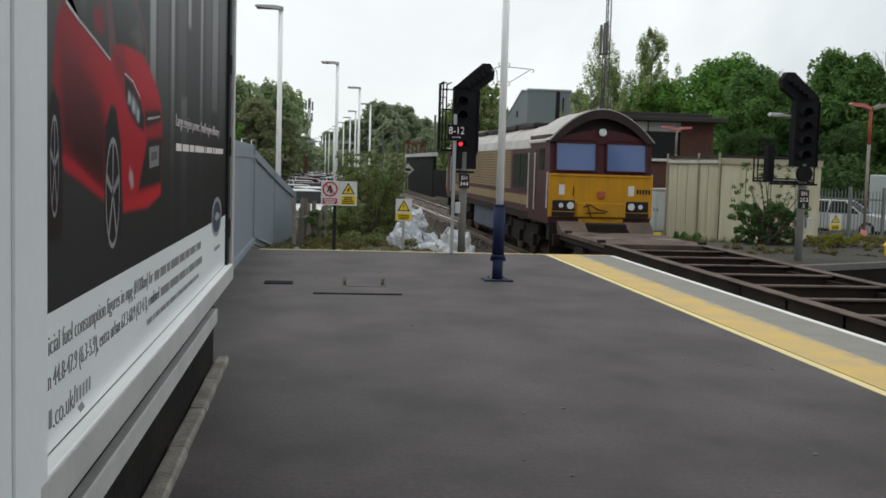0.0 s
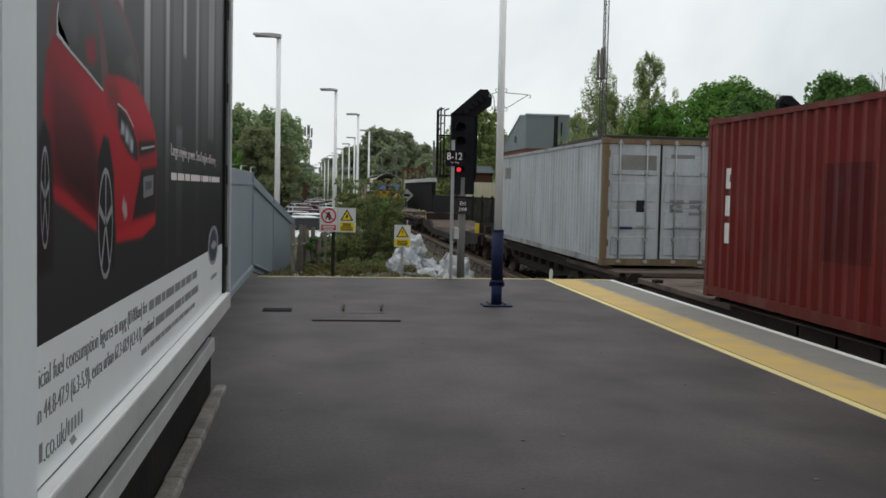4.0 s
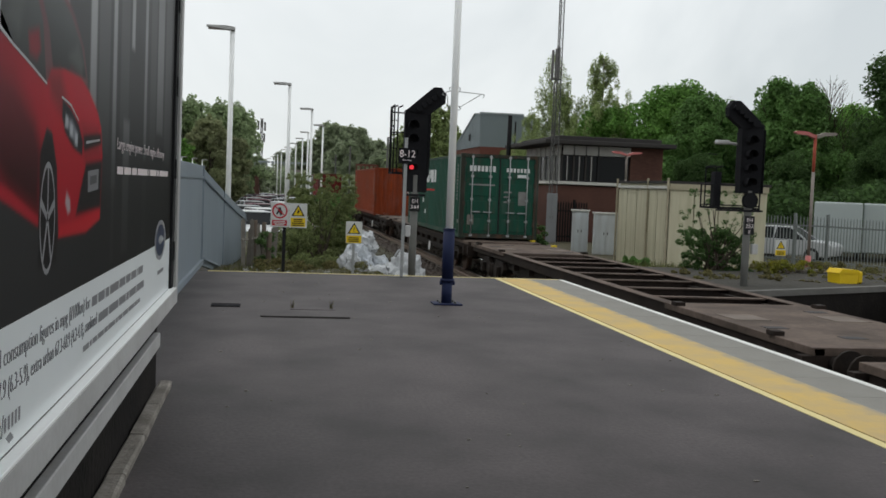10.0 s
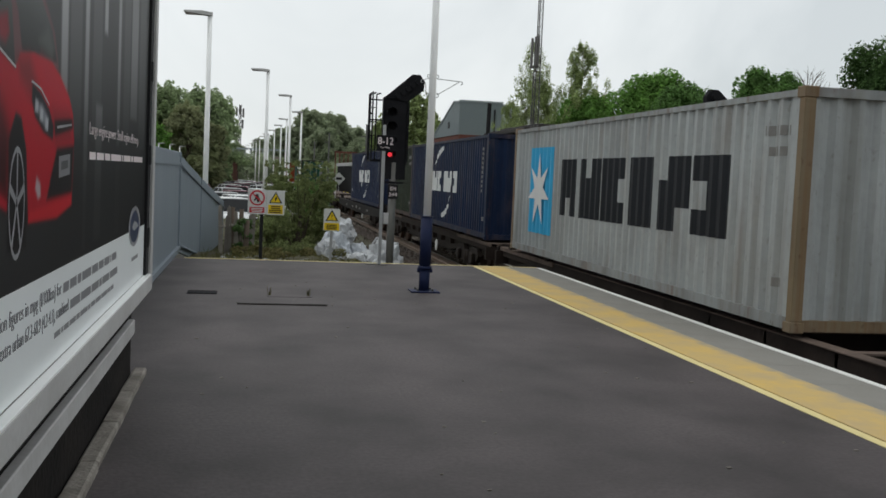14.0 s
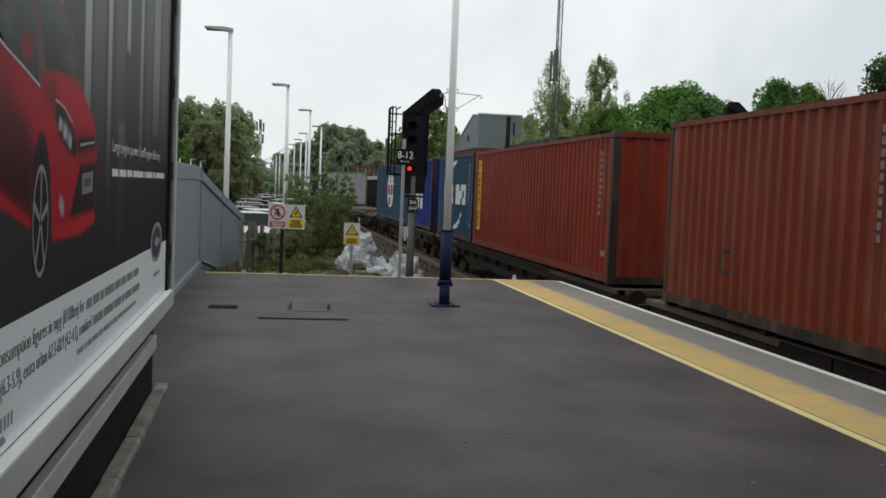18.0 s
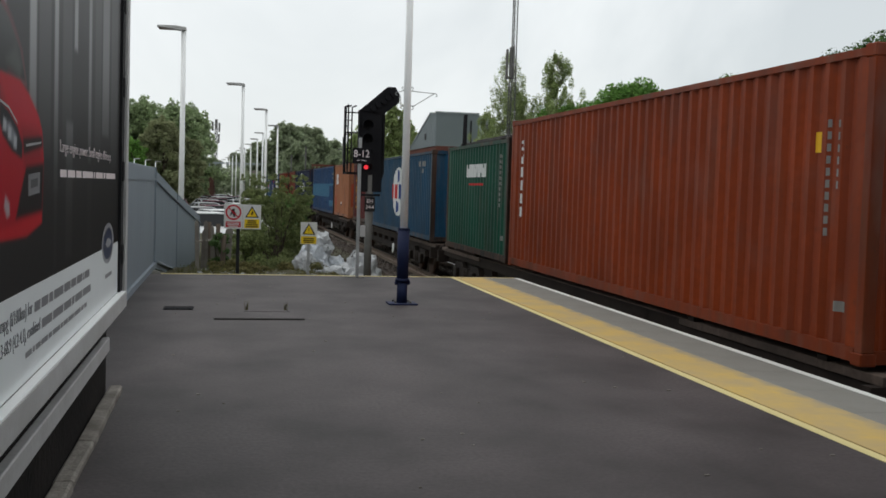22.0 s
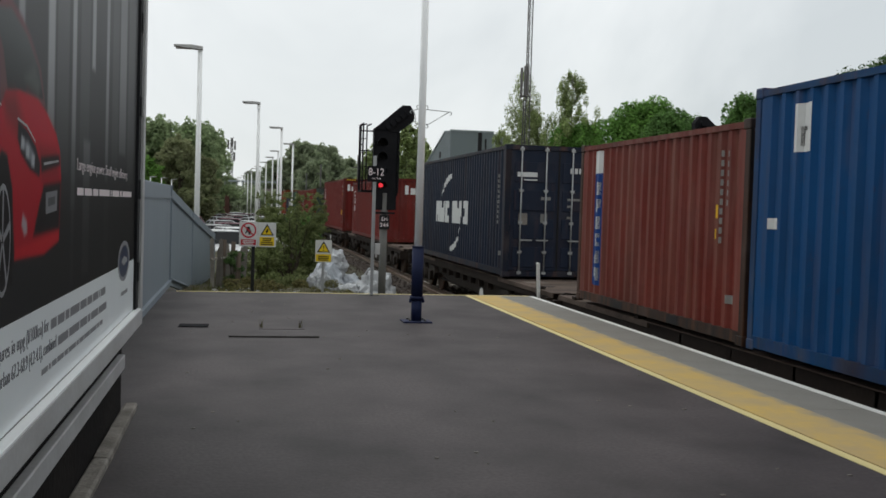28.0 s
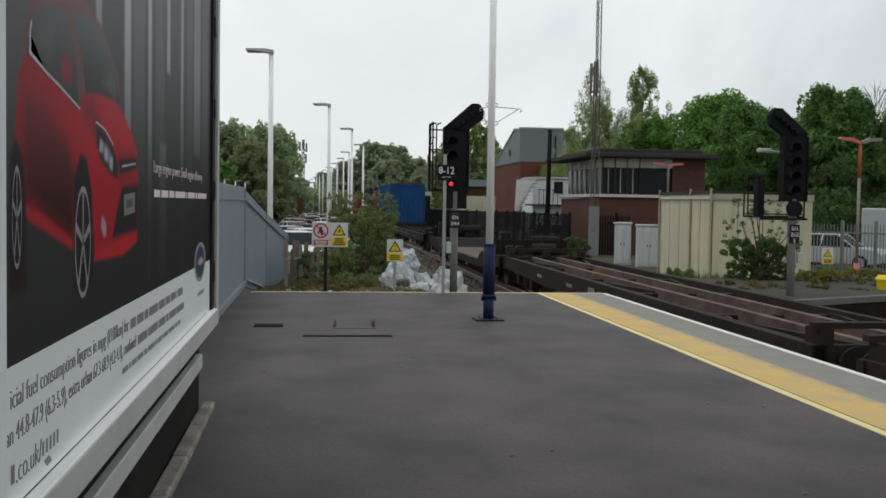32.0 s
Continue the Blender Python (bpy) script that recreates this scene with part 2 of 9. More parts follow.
m_kerb = mat("dirty_kerb_concrete", (0.36, 0.335, 0.30), (0.12, 0.105, 0.09), rough=0.95, coarse=4, fine=40, amount=0.9, bump=0.6)
m_mast_panel = mat("dull_antenna_grey", (0.17, 0.165, 0.16), (0.1, 0.095, 0.09), rough=0.7, coarse=3, fine=30, amount=0.5)
m_ink_white = mat("white_ink", (0.85, 0.75, 0.76), rough=0.35, amount=0.15, bump=0.0)
m_print_silver = mat("printed_silver", (0.42, 0.43, 0.45), (0.2, 0.2, 0.22), rough=0.3, coarse=9, fine=30, amount=0.7, bump=0.0)
m_print_blue = mat("printed_blue", (0.008, 0.022, 0.075), rough=0.3, amount=0.3, bump=0.0)
m_wall_blue = mat("blue_grey_sheet_steel", (0.235, 0.275, 0.31), (0.19, 0.225, 0.255), rough=0.5, coarse=0.9, fine=22, amount=0.4, bump=0.05, streak=(0.16, 0.17, 0.17), streak_amount=0.2)
m_lamp_white = mat("white_column_paint", (0.92, 0.93, 0.92), (0.82, 0.82, 0.81), rough=0.5, coarse=2, fine=25, amount=0.35, bump=0.03)
m_navy = mat("navy_column_paint", (0.011, 0.018, 0.06), (0.02, 0.025, 0.05), rough=0.65, spec=0.2, coarse=5, fine=40, amount=0.4, bump=0.05)
m_black = mat("black_paint", (0.012, 0.012, 0.014), (0.022, 0.022, 0.022), rough=0.6, spec=0.2, coarse=3, fine=30, amount=0.5)
m_signal_black = mat("sooty_signal_black", (0.012, 0.012, 0.014), (0.022, 0.022, 0.024), rough=0.85, coarse=3, fine=30, amount=0.5, spec=0.08)
m_galv = mat("galvanised_steel", (0.38, 0.39, 0.39), (0.26, 0.265, 0.265), rough=0.5, metal=0.35, coarse=3, fine=30, amount=0.5)
m_dark_steel = mat("dark_galvanised_post", (0.16, 0.16, 0.15), (0.1, 0.095, 0.09), rough=0.6, metal=0.3, coarse=3, fine=30, amount=0.5)
m_red_light = mat("red_signal_lamp", (1.0, 0.05, 0.07), rough=0.3, bump=0, emit=0.8, amount=0.0)
m_lens = glass_mat("dark_lens", (0.006, 0.006, 0.007), 0.6, 0.1)
m_sign_white = mat("white_sign_enamel", (0.62, 0.63, 0.61), (0.5, 0.5, 0.47), rough=0.45, coarse=5, fine=40, amount=0.4, bump=0.02)
m_sign_yellow = mat("yellow_sign_enamel", (0.78, 0.55, 0.015), (0.6, 0.42, 0.03), rough=0.45, coarse=5, fine=40, amount=0.3, bump=0.02)
m_sign_red = mat("red_sign_enamel", (0.5, 0.02, 0.035), rough=0.45, coarse=5, fine=40, amount=0.3, bump=0.02)
m_bag = mat("white_woven_bag", (0.56, 0.575, 0.59), (0.28, 0.285, 0.29), rough=0.75, coarse=3.5, fine=25, amount=0.6, bump=0.4)
m_bag_blue = mat("pale_blue_plastic_wrap", (0.55, 0.58, 0.62), (0.3, 0.32, 0.34), rough=0.5, coarse=4, fine=18, amount=0.7, bump=0.5)
m_palisade = mat("silver_palisade", (0.21, 0.23, 0.225), (0.14, 0.155, 0.15), rough=0.6, metal=0.2, coarse=2, fine=30, amount=0.4)
m_black_fence = mat("black_fence", (0.009, 0.009, 0.01), (0.018, 0.017, 0.016), rough=0.85, spec=0.1, coarse=2, fine=25, amount=0.5)
m_cream = mat("cream_sheet_metal", (0.57, 0.535, 0.39), (0.45, 0.42, 0.30), rough=0.6, coarse=0.9, fine=18, amount=0.45, bump=0.05, streak=(0.27, 0.235, 0.15), streak_amount=0.35)
m_cream_edge = mat("weathered_cream_trim", (0.42, 0.38, 0.27), (0.25, 0.21, 0.15), rough=0.7, coarse=3, fine=25, amount=0.6)
m_brown_post = mat("brown_weathered_post", (0.11, 0.085, 0.065), rough=0.85, coarse=3, fine=25, amount=0.6)
m_clad = mat("grey_cladding", (0.22, 0.255, 0.265), (0.18, 0.21, 0.22), rough=0.55, coarse=0.2, fine=6, amount=0.4, bump=0.03)
m_clad_pale = mat("pale_grey_cladding", (0.30, 0.34, 0.35), (0.25, 0.28, 0.29), rough=0.55, coarse=0.2, fine=6, amount=0.4, bump=0.03)
m_white_wall = mat("white_rendered_cabin", (0.72, 0.74, 0.75), (0.55, 0.57, 0.58), rough=0.7, coarse=0.7, fine=10, amount=0.5)
m_cabinet = mat("pale_grey_cabinet", (0.58, 0.61, 0.62), (0.43, 0.45, 0.45), rough=0.5, coarse=1.6, fine=18, amount=0.5, streak=(0.25, 0.23, 0.19), streak_amount=0.3)
m_cabinet_grey = mat("grey_cabinet", (0.21, 0.215, 0.22), (0.16, 0.165, 0.165), rough=0.55, coarse=1.6, fine=18, amount=0.4)
m_white_trim = mat("off_white_trim", (0.55, 0.54, 0.5), (0.38, 0.37, 0.33), rough=0.6, coarse=2, fine=15, amount=0.5)
m_panel_beige = mat("beige_fascia_panel", (0.40, 0.39, 0.37), (0.28, 0.265, 0.245), rough=0.6, coarse=1.5, fine=15, amount=0.5)
m_roof_dark = mat("dark_felt_roof", (0.035, 0.032, 0.032), (0.055, 0.05, 0.045), rough=0.85, coarse=1, fine=12, amount=0.6)
m_window_dark = glass_mat("dark_window_glass", (0.012, 0.013, 0.014), 0.2, 0.13)
m_green_roof = mat("mossy_roof", (0.13, 0.15, 0.045), (0.08, 0.09, 0.04), rough=0.95, coarse=0.7, fine=8, amount=0.7, bump=0.4)
m_lamp_red = mat("red_lamp_paint", (0.42, 0.09, 0.055), (0.3, 0.07, 0.05), rough=0.5, coarse=3, fine=25, amount=0.4)
m_lamp_pink = mat("faded_red_lamp_head", (0.50, 0.16, 0.15), (0.4, 0.14, 0.13), rough=0.45, coarse=5, fine=25, amount=0.4)
m_lamp_grey = mat("grey_lamp_paint", (0.27, 0.235, 0.21), (0.17, 0.14, 0.12), rough=0.55, coarse=3, fine=25, amount=0.5)
m_grit = mat("yellow_plastic_bin", (0.72, 0.50, 0.01), (0.55, 0.38, 0.02), rough=0.45, coarse=3, fine=25, amount=0.35)
m_mast = mat("dull_mast_steel", (0.13, 0.13, 0.125), (0.08, 0.075, 0.07), rough=0.6, metal=0.3, coarse=1, fine=12, amount=0.5)
m_bark = mat("bark", (0.10, 0.08, 0.06), (0.05, 0.042, 0.034), rough=0.95, coarse=2, fine=14, amount=0.7, bump=0.8)
m_birch_bark = mat("birch_bark", (0.32, 0.30, 0.27), (0.08, 0.07, 0.06), rough=0.85, coarse=3, fine=9, amount=0.8)


def leaf_mat(name, col, col2, island=0.45):
    m = mat(name, col, col2, rough=0.6, coarse=0.35, fine=3, amount=0.8, bump=0.0, island=island, spec=0.1)
    n, l = m.node_tree.nodes, m.node_tree.links
    b = n["Principled BSDF"]
    tr = n.new("ShaderNodeBsdfTranslucent")
    src = b.inputs["Base Color"].links[0].from_socket
    l.new(src, tr.inputs["Color"])
    mx = n.new("ShaderNodeMixShader")
    mx.inputs[0].default_value = 0.55
    out = n["Material Output"]
    l.new(b.outputs[0], mx.inputs[1])
    l.new(tr.outputs[0], mx.inputs[2])
    l.new(mx.outputs[0], out.inputs["Surface"])
    return m


m_leaf_bright = leaf_mat("fresh_spring_leaves", (0.20, 0.37, 0.085), (0.125, 0.25, 0.06))
m_leaf_mid = leaf_mat("mid_green_leaves", (0.16, 0.29, 0.085), (0.105, 0.195, 0.062))
m_leaf_dark = leaf_mat("dark_green_leaves", (0.088, 0.155, 0.05), (0.052, 0.096, 0.034))
m_leaf_birch = leaf_mat("thin_birch_leaves", (0.33, 0.40, 0.17), (0.25, 0.31, 0.13))
# Distance haze is put into the next two leaf colours, which are paler.
m_leaf_haze = leaf_mat("haze_paled_distant_leaves", (0.33, 0.40, 0.25), (0.27, 0.30, 0.20), 0.25)
m_leaf_left_haze = leaf_mat("haze_paled_green_leaves", (0.35, 0.44, 0.235), (0.27, 0.34, 0.19), 0.25)
m_leaf_scrub = leaf_mat("budding_scrub_leaves", (0.31, 0.35, 0.18), (0.24, 0.245, 0.145), 0.25)
m_leaf_bush = leaf_mat("dull_bush_leaves", (0.22, 0.275, 0.105), (0.14, 0.15, 0.07))
m_leaf_olive = leaf_mat("olive_undergrowth", (0.18, 0.175, 0.065), (0.13, 0.105, 0.055))
m_flower = leaf_mat("yellow_weed_flowers", (0.26, 0.24, 0.03), (0.10, 0.13, 0.03))
m_grass = leaf_mat("rough_grass", (0.11, 0.135, 0.045), (0.13, 0.11, 0.05))

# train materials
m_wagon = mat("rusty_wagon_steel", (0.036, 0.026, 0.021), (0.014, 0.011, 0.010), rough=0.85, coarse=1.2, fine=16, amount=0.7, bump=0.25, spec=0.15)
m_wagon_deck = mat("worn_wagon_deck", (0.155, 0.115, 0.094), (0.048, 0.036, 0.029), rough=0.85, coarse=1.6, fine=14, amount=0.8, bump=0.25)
m_walk_plate = mat("worn_grey_walk_plate", (0.20, 0.165, 0.14), (0.10, 0.08, 0.065), rough=0.8, coarse=3, fine=20, amount=0.7)
m_wagon_black = mat("black_wagon_steel", (0.013, 0.012, 0.012), (0.024, 0.020, 0.018), rough=0.8, coarse=1.2, fine=16, amount=0.6, bump=0.2, spec=0.12)
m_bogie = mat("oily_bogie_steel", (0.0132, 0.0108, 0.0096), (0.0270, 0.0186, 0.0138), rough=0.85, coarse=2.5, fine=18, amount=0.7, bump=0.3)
m_wheel = mat("wheel_steel", (0.10, 0.085, 0.075), RUST, rough=0.55, metal=0.5, coarse=3, fine=18, amount=0.6)
m_white_paint = mat("white_detail_paint", (0.65, 0.65, 0.63), rough=0.6, coarse=4, fine=25, amount=0.4)
m_yellow_paint = mat("yellow_detail_paint", (0.62, 0.46, 0.03), rough=0.6, coarse=4, fine=25, amount=0.4)
m_mark_white = mat("white_stencil_paint", (0.66, 0.67, 0.66), (0.5, 0.5, 0.5), rough=0.6, coarse=3, fine=20, amount=0.35, bump=0.0)
m_mark_black = mat("black_stencil_paint", (0.018, 0.02, 0.024), rough=0.6, coarse=3, fine=20, amount=0.35, bump=0.0)
m_mark_cyan = mat("light_blue_panel_paint", (0.04, 0.36, 0.62), (0.05, 0.3, 0.5), rough=0.6, coarse=3, fine=20, amount=0.3, bump=0.0)
m_mark_yellow = mat("yellow_panel_paint", (0.72, 0.42, 0.02), rough=0.6, coarse=3, fine=20, amount=0.3, bump=0.0)
m_mark_red = mat("red_panel_paint", (0.52, 0.03, 0.03), rough=0.6, coarse=3, fine=20, amount=0.3, bump=0.0)
m_mark_blue = mat("deep_blue_panel_paint", (0.015, 0.055, 0.22), rough=0.6, coarse=3, fine=20, amount=0.3, bump=0.0)
m_mark_faint = mat("faded_light_blue_paint", (0.05, 0.15, 0.24), (0.03, 0.10, 0.18), rough=0.6, coarse=3, fine=20, amount=0.5, bump=0.0)
m_mark_dim = mat("dirty_grey_marking", (0.25, 0.25, 0.24), (0.15, 0.14, 0.13), rough=0.7, coarse=3, fine=20, amount=0.6, bump=0.0)
m_patch_dark = mat("dark_repair_patch", (0.035, 0.045, 0.04), rough=0.7, coarse=3, fine=20, amount=0.5, bump=0.0)


def weather(m, rust, drips, blotches):
    """Rust drips and grimy blotches over a painted steel sheet, different on every sheet."""
    n, l = m.node_tree.nodes, m.node_tree.links
    b = n["Principled BSDF"]
    colour = b.inputs["Base Color"].links[0].from_socket
    tc, oi, sc, ad = (n.new("ShaderNode" + k) for k in ("TexCoord", "ObjectInfo", "VectorMath", "VectorMath"))
    sc.operation, ad.operation = "SCALE", "ADD"
    sc.inputs[0].default_value = (37.0, 53.0, 11.0)
    l.new(oi.outputs["Random"], sc.inputs[3])
    l.new(tc.outputs["Object"], ad.inputs[0])
    l.new(sc.outputs[0], ad.inputs[1])
    for size, detail, lo, hi, amount, over in (((5.0, 5.0, 0.55), 9, 0.54, 0.72, drips, rust), ((1.3, 1.3, 0.5), 10, 0.50, 0.74, blotches, tuple(c * 0.25 + 0.006 for c in rust)),
                                               ((14.0, 14.0, 9.0), 4, 0.63, 0.74, drips * 0.8, tuple(c * 0.6 for c in rust)), ((2.2, 2.2, 1.0), 8, 0.52, 0.78, blotches * 0.55, tuple(0.5 * c + 0.12 for c in rust))):
        mp, nz, mr, mu, mx = (n.new("ShaderNode" + k) for k in ("Mapping", "TexNoise", "MapRange", "Math", "MixRGB"))
        mp.inputs["Scale"].default_value = size
        l.new(ad.outputs[0], mp.inputs["Vector"])
        l.new(mp.outputs[0], nz.inputs["Vector"])
        nz.inputs["Scale"].default_value, nz.inputs["Detail"].default_value = 1.0, detail
        mr.inputs["From Min"].default_value, mr.inputs["From Max"].default_value = lo, hi
        l.new(nz.outputs["Fac"], mr.inputs["Value"])
        mu.operation = "MULTIPLY"
        mu.inputs[1].default_value = amount
        l.new(mr.outputs[0], mu.inputs[0])
        l.new(mu.outputs[0], mx.inputs[0])
        l.new(colour, mx.inputs[1])
        mx.inputs[2].default_value = (*over, 1)
        colour = mx.outputs[0]
    l.new(colour, b.inputs["Base Color"])


RAILS = {}


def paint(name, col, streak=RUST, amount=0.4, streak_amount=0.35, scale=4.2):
    """A weathered container paint, and its darker, rustier kind for the frame of the box."""
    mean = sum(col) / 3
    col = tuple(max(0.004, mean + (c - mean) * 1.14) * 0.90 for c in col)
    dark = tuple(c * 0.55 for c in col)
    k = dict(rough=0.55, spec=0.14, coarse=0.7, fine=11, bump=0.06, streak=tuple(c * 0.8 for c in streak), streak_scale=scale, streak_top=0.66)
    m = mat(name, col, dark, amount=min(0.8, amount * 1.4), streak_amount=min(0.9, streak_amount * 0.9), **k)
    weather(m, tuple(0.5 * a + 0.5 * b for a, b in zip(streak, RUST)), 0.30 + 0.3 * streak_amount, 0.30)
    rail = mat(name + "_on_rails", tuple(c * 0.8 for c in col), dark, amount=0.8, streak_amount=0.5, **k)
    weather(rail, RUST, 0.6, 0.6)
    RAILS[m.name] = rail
    return m


C_WHITE = paint("container_white", (0.55, 0.585, 0.61), (0.34, 0.32, 0.29), 0.3, 0.2)
C_TEX = paint("container_maroon", (0.176, 0.029, 0.025), (0.10, 0.03, 0.025))
C_TEX2 = paint("container_faded_maroon", (0.227, 0.046, 0.038), (0.14, 0.05, 0.04))
C_TRITON = paint("container_brick_orange", (0.275, 0.058, 0.024), (0.15, 0.04, 0.025), 0.5, 0.45)
C_GREEN = paint("container_green", (0.020, 0.088, 0.059), (0.03, 0.05, 0.04))
C_NAVY = paint("container_navy", (0.012, 0.024, 0.062), (0.03, 0.035, 0.05))
C_NAVY2 = paint("container_dark_blue", (0.018, 0.034, 0.084), (0.03, 0.035, 0.05))
C_OLIVE = paint("container_dark_olive", (0.022, 0.034, 0.02), (0.03, 0.03, 0.02))
C_BOTTLE = paint("container_bottle_green", (0.02, 0.04, 0.03), (0.03, 0.035, 0.03))
C_GREY = paint("container_pale_grey", (0.45, 0.475, 0.475), (0.26, 0.25, 0.22), 0.3, 0.3)
C_TEAL = paint("container_teal_blue", (0.022, 0.076, 0.140), (0.06, 0.07, 0.07))
C_ROYAL = paint("container_royal_blue", (0.010, 0.036, 0.200), (0.02, 0.035, 0.12), 0.3, 0.2)
C_MIDBLUE = paint("container_mid_blue", (0.021, 0.067, 0.160), (0.05, 0.06, 0.08))
C_RED = paint("container_rust_red", (0.244, 0.042, 0.025), (0.15, 0.045, 0.03))
C_BROWNRED = paint("container_brown_red", (0.218, 0.050, 0.029), (0.13, 0.045, 0.03))
C_PEACH = paint("container_faded_peach", (0.420, 0.202, 0.118), (0.40, 0.10, 0.05), 0.5, 0.45)
C_OXBLOOD = paint("container_oxblood", (0.108, 0.018, 0.020), (0.08, 0.025, 0.02))
C_PALERED = paint("container_chalky_red", (0.185, 0.044, 0.036), (0.27, 0.14, 0.11), 0.5, 0.36)
C_SKYBLUE = paint("container_bright_blue", (0.006, 0.075, 0.205), (0.02, 0.06, 0.11), 0.15, 0.12)
C_FRESH = paint("container_fresh_orange_red", (0.42, 0.085, 0.045), (0.30, 0.10, 0.06), 0.3, 0.2)
C_SLATE = paint("container_slate_blue", (0.019, 0.026, 0.046), (0.03, 0.033, 0.04), 0.2, 0.15)
C_POST = paint("rust_stained_corner_steel", (0.034, 0.031, 0.03), RUST, 0.5, 0.2)
C_POST_RUST = paint("rust_streaked_corner_steel", (0.31, 0.25, 0.17), (0.20, 0.085, 0.03), 0.5, 0.6, 11.0)
C_POST_GREEN = paint("rusty_green_corner_steel", (0.034, 0.058, 0.046), (0.10, 0.045, 0.028), 0.5, 0.4, 12.0)

# locomotive materials
L_MAROON = mat("loco_maroon_paint", (0.065, 0.014, 0.018), (0.04, 0.016, 0.016), rough=0.5, coarse=1, fine=14, amount=0.5, bump=0.04)
L_GOLD = mat("loco_dusty_gold_paint", (0.27, 0.19, 0.09), (0.18, 0.125, 0.07), rough=0.55, coarse=1, fine=14, amount=0.6, bump=0.05)
L_YELLOW = mat("loco_warning_yellow", (0.56, 0.27, 0.006), (0.36, 0.17, 0.012), rough=0.5, coarse=1.5, fine=14, amount=0.5, bump=0.03, streak=(0.2, 0.12, 0.03), streak_amount=0.35)
L_ROOF = mat("loco_dusty_roof", (0.52, 0.50, 0.48), (0.30, 0.28, 0.26), rough=0.7, coarse=0.9, fine=14, amount=0.6, bump=0.1)
# Dark roof hatch colour, also used for the shade painted under the visor.
L_ROOF_DARK = mat("loco_dark_roof_and_visor_shade", (0.022, 0.018, 0.018), (0.05, 0.03, 0.028), rough=0.7, coarse=0.9, fine=14, amount=0.6, bump=0.1)
L_GLASS = glass_mat("loco_windscreen_glass", (0.085, 0.135, 0.30), 0.12, 0.5)
L_TANK = mat("loco_blue_grey_tank", (0.09, 0.125, 0.17), (0.05, 0.055, 0.06), rough=0.6, coarse=2, fine=14, amount=0.7)
L_LAMP = mat("loco_headlamp_glass", (0.6, 0.62, 0.62), rough=0.15, amount=0.1, bump=0)


# ---- building helpers ----
def box(bm, x0, x1, y0, y1, z0, z1, bevel=0.0):
    v = [bm.verts.new((x, y, z)) for z in (z0, z1) for x, y in ((x0, y0), (x1, y0), (x1, y1), (x0, y1))]
    f = [bm.faces.new([v[i] for i in q]) for q in ((3, 2, 1, 0), (4, 5, 6, 7), (0, 1, 5, 4), (1, 2, 6, 5), (2, 3, 7, 6), (3, 0, 4, 7))]
    if bevel:
        edges = list({e for q in f for e in q.edges})
        bmesh.ops.bevel(bm, geom=edges, offset=bevel, segments=1, profile=0.5, affect="EDGES")
    return v


def prism(bm, outline, axis, a, b):
    """Extrude a closed outline of (u, v) along an axis from a to b."""
    def at(u, v, w):
        return {"x": (w, u, v), "y": (u, w, v), "z": (u, v, w)}[axis]
    lo = [bm.verts.new(at(u, v, a)) for u, v in outline]
    hi = [bm.verts.new(at(u, v, b)) for u, v in outline]
    bm.faces.new(lo[::-1])
    bm.faces.new(hi)
    k = len(outline)
    for i in range(k):
        bm.faces.new((lo[i], lo[(i + 1) % k], hi[(i + 1) % k], hi[i]))


def tube(bm, p0, p1, r0, r1=None, seg=8, caps=True):
    p0, p1 = Vector(p0), Vector(p1)
    r1 = r0 if r1 is None else r1
    d = (p1 - p0).normalized()
    a = d.orthogonal().normalized()
    b = d.cross(a)
    rings = []
    for p, r in ((p0, r0), (p1, r1)):
        rings.append([bm.verts.new(p + (a * math.cos(2 * math.pi * i / seg) + b * math.sin(2 * math.pi * i / seg)) * r) for i in range(seg)])
    for i in range(seg):
        f = bm.faces.new((rings[0][i], rings[0][(i + 1) % seg], rings[1][(i + 1) % seg], rings[1][i]))
        f.smooth = seg > 6
    if caps:
        bm.faces.new(rings[0][::-1])
        bm.faces.new(rings[1])


def pipe(bm, pts, r, seg=6):
    for a, b in zip(pts, pts[1:]):
        tube(bm, a, b, r, seg=seg)


def mesh_of(name, bm, material):
    bmesh.ops.recalc_face_normals(bm, faces=bm.faces)
    me = bpy.data.meshes.new(name)
    bm.to_mesh(me)
    bm.free()
    if material:
        me.materials.append(material)
    return me


def part(name, bm, material, parent=None, label=""):
    ob = new(name, mesh_of(name, bm, material))
    if parent:
        ob.parent = parent
    if label:
        ob["label"] = label
    return ob


def made(name, material, parent, shape, *args, label="", **kw):
    """One part made by one shape function."""
    bm = bmesh.new()
    shape(bm, *args, **kw)
    return part(name, bm, material, parent, label)


def thing(name, m, label, category, group="", kind=""):
    ob = new(name)
    ob.empty_display_size = 0.2
    ob.matrix_basis = m
    return tagged(ob, label, category, group, kind)


def sheet(name, verts, faces, material, parent=None, label=""):
    me = bpy.data.meshes.new(name)
    me.from_pydata(verts, [], faces)
    me.materials.append(material)
    ob = new(name, me)
    if parent:
        ob.parent = parent
    if label:
        ob["label"] = label
    return ob


def structure(name, bm, material, label, category):
    return tagged(part(name, bm, material), label, category, "", "structure")


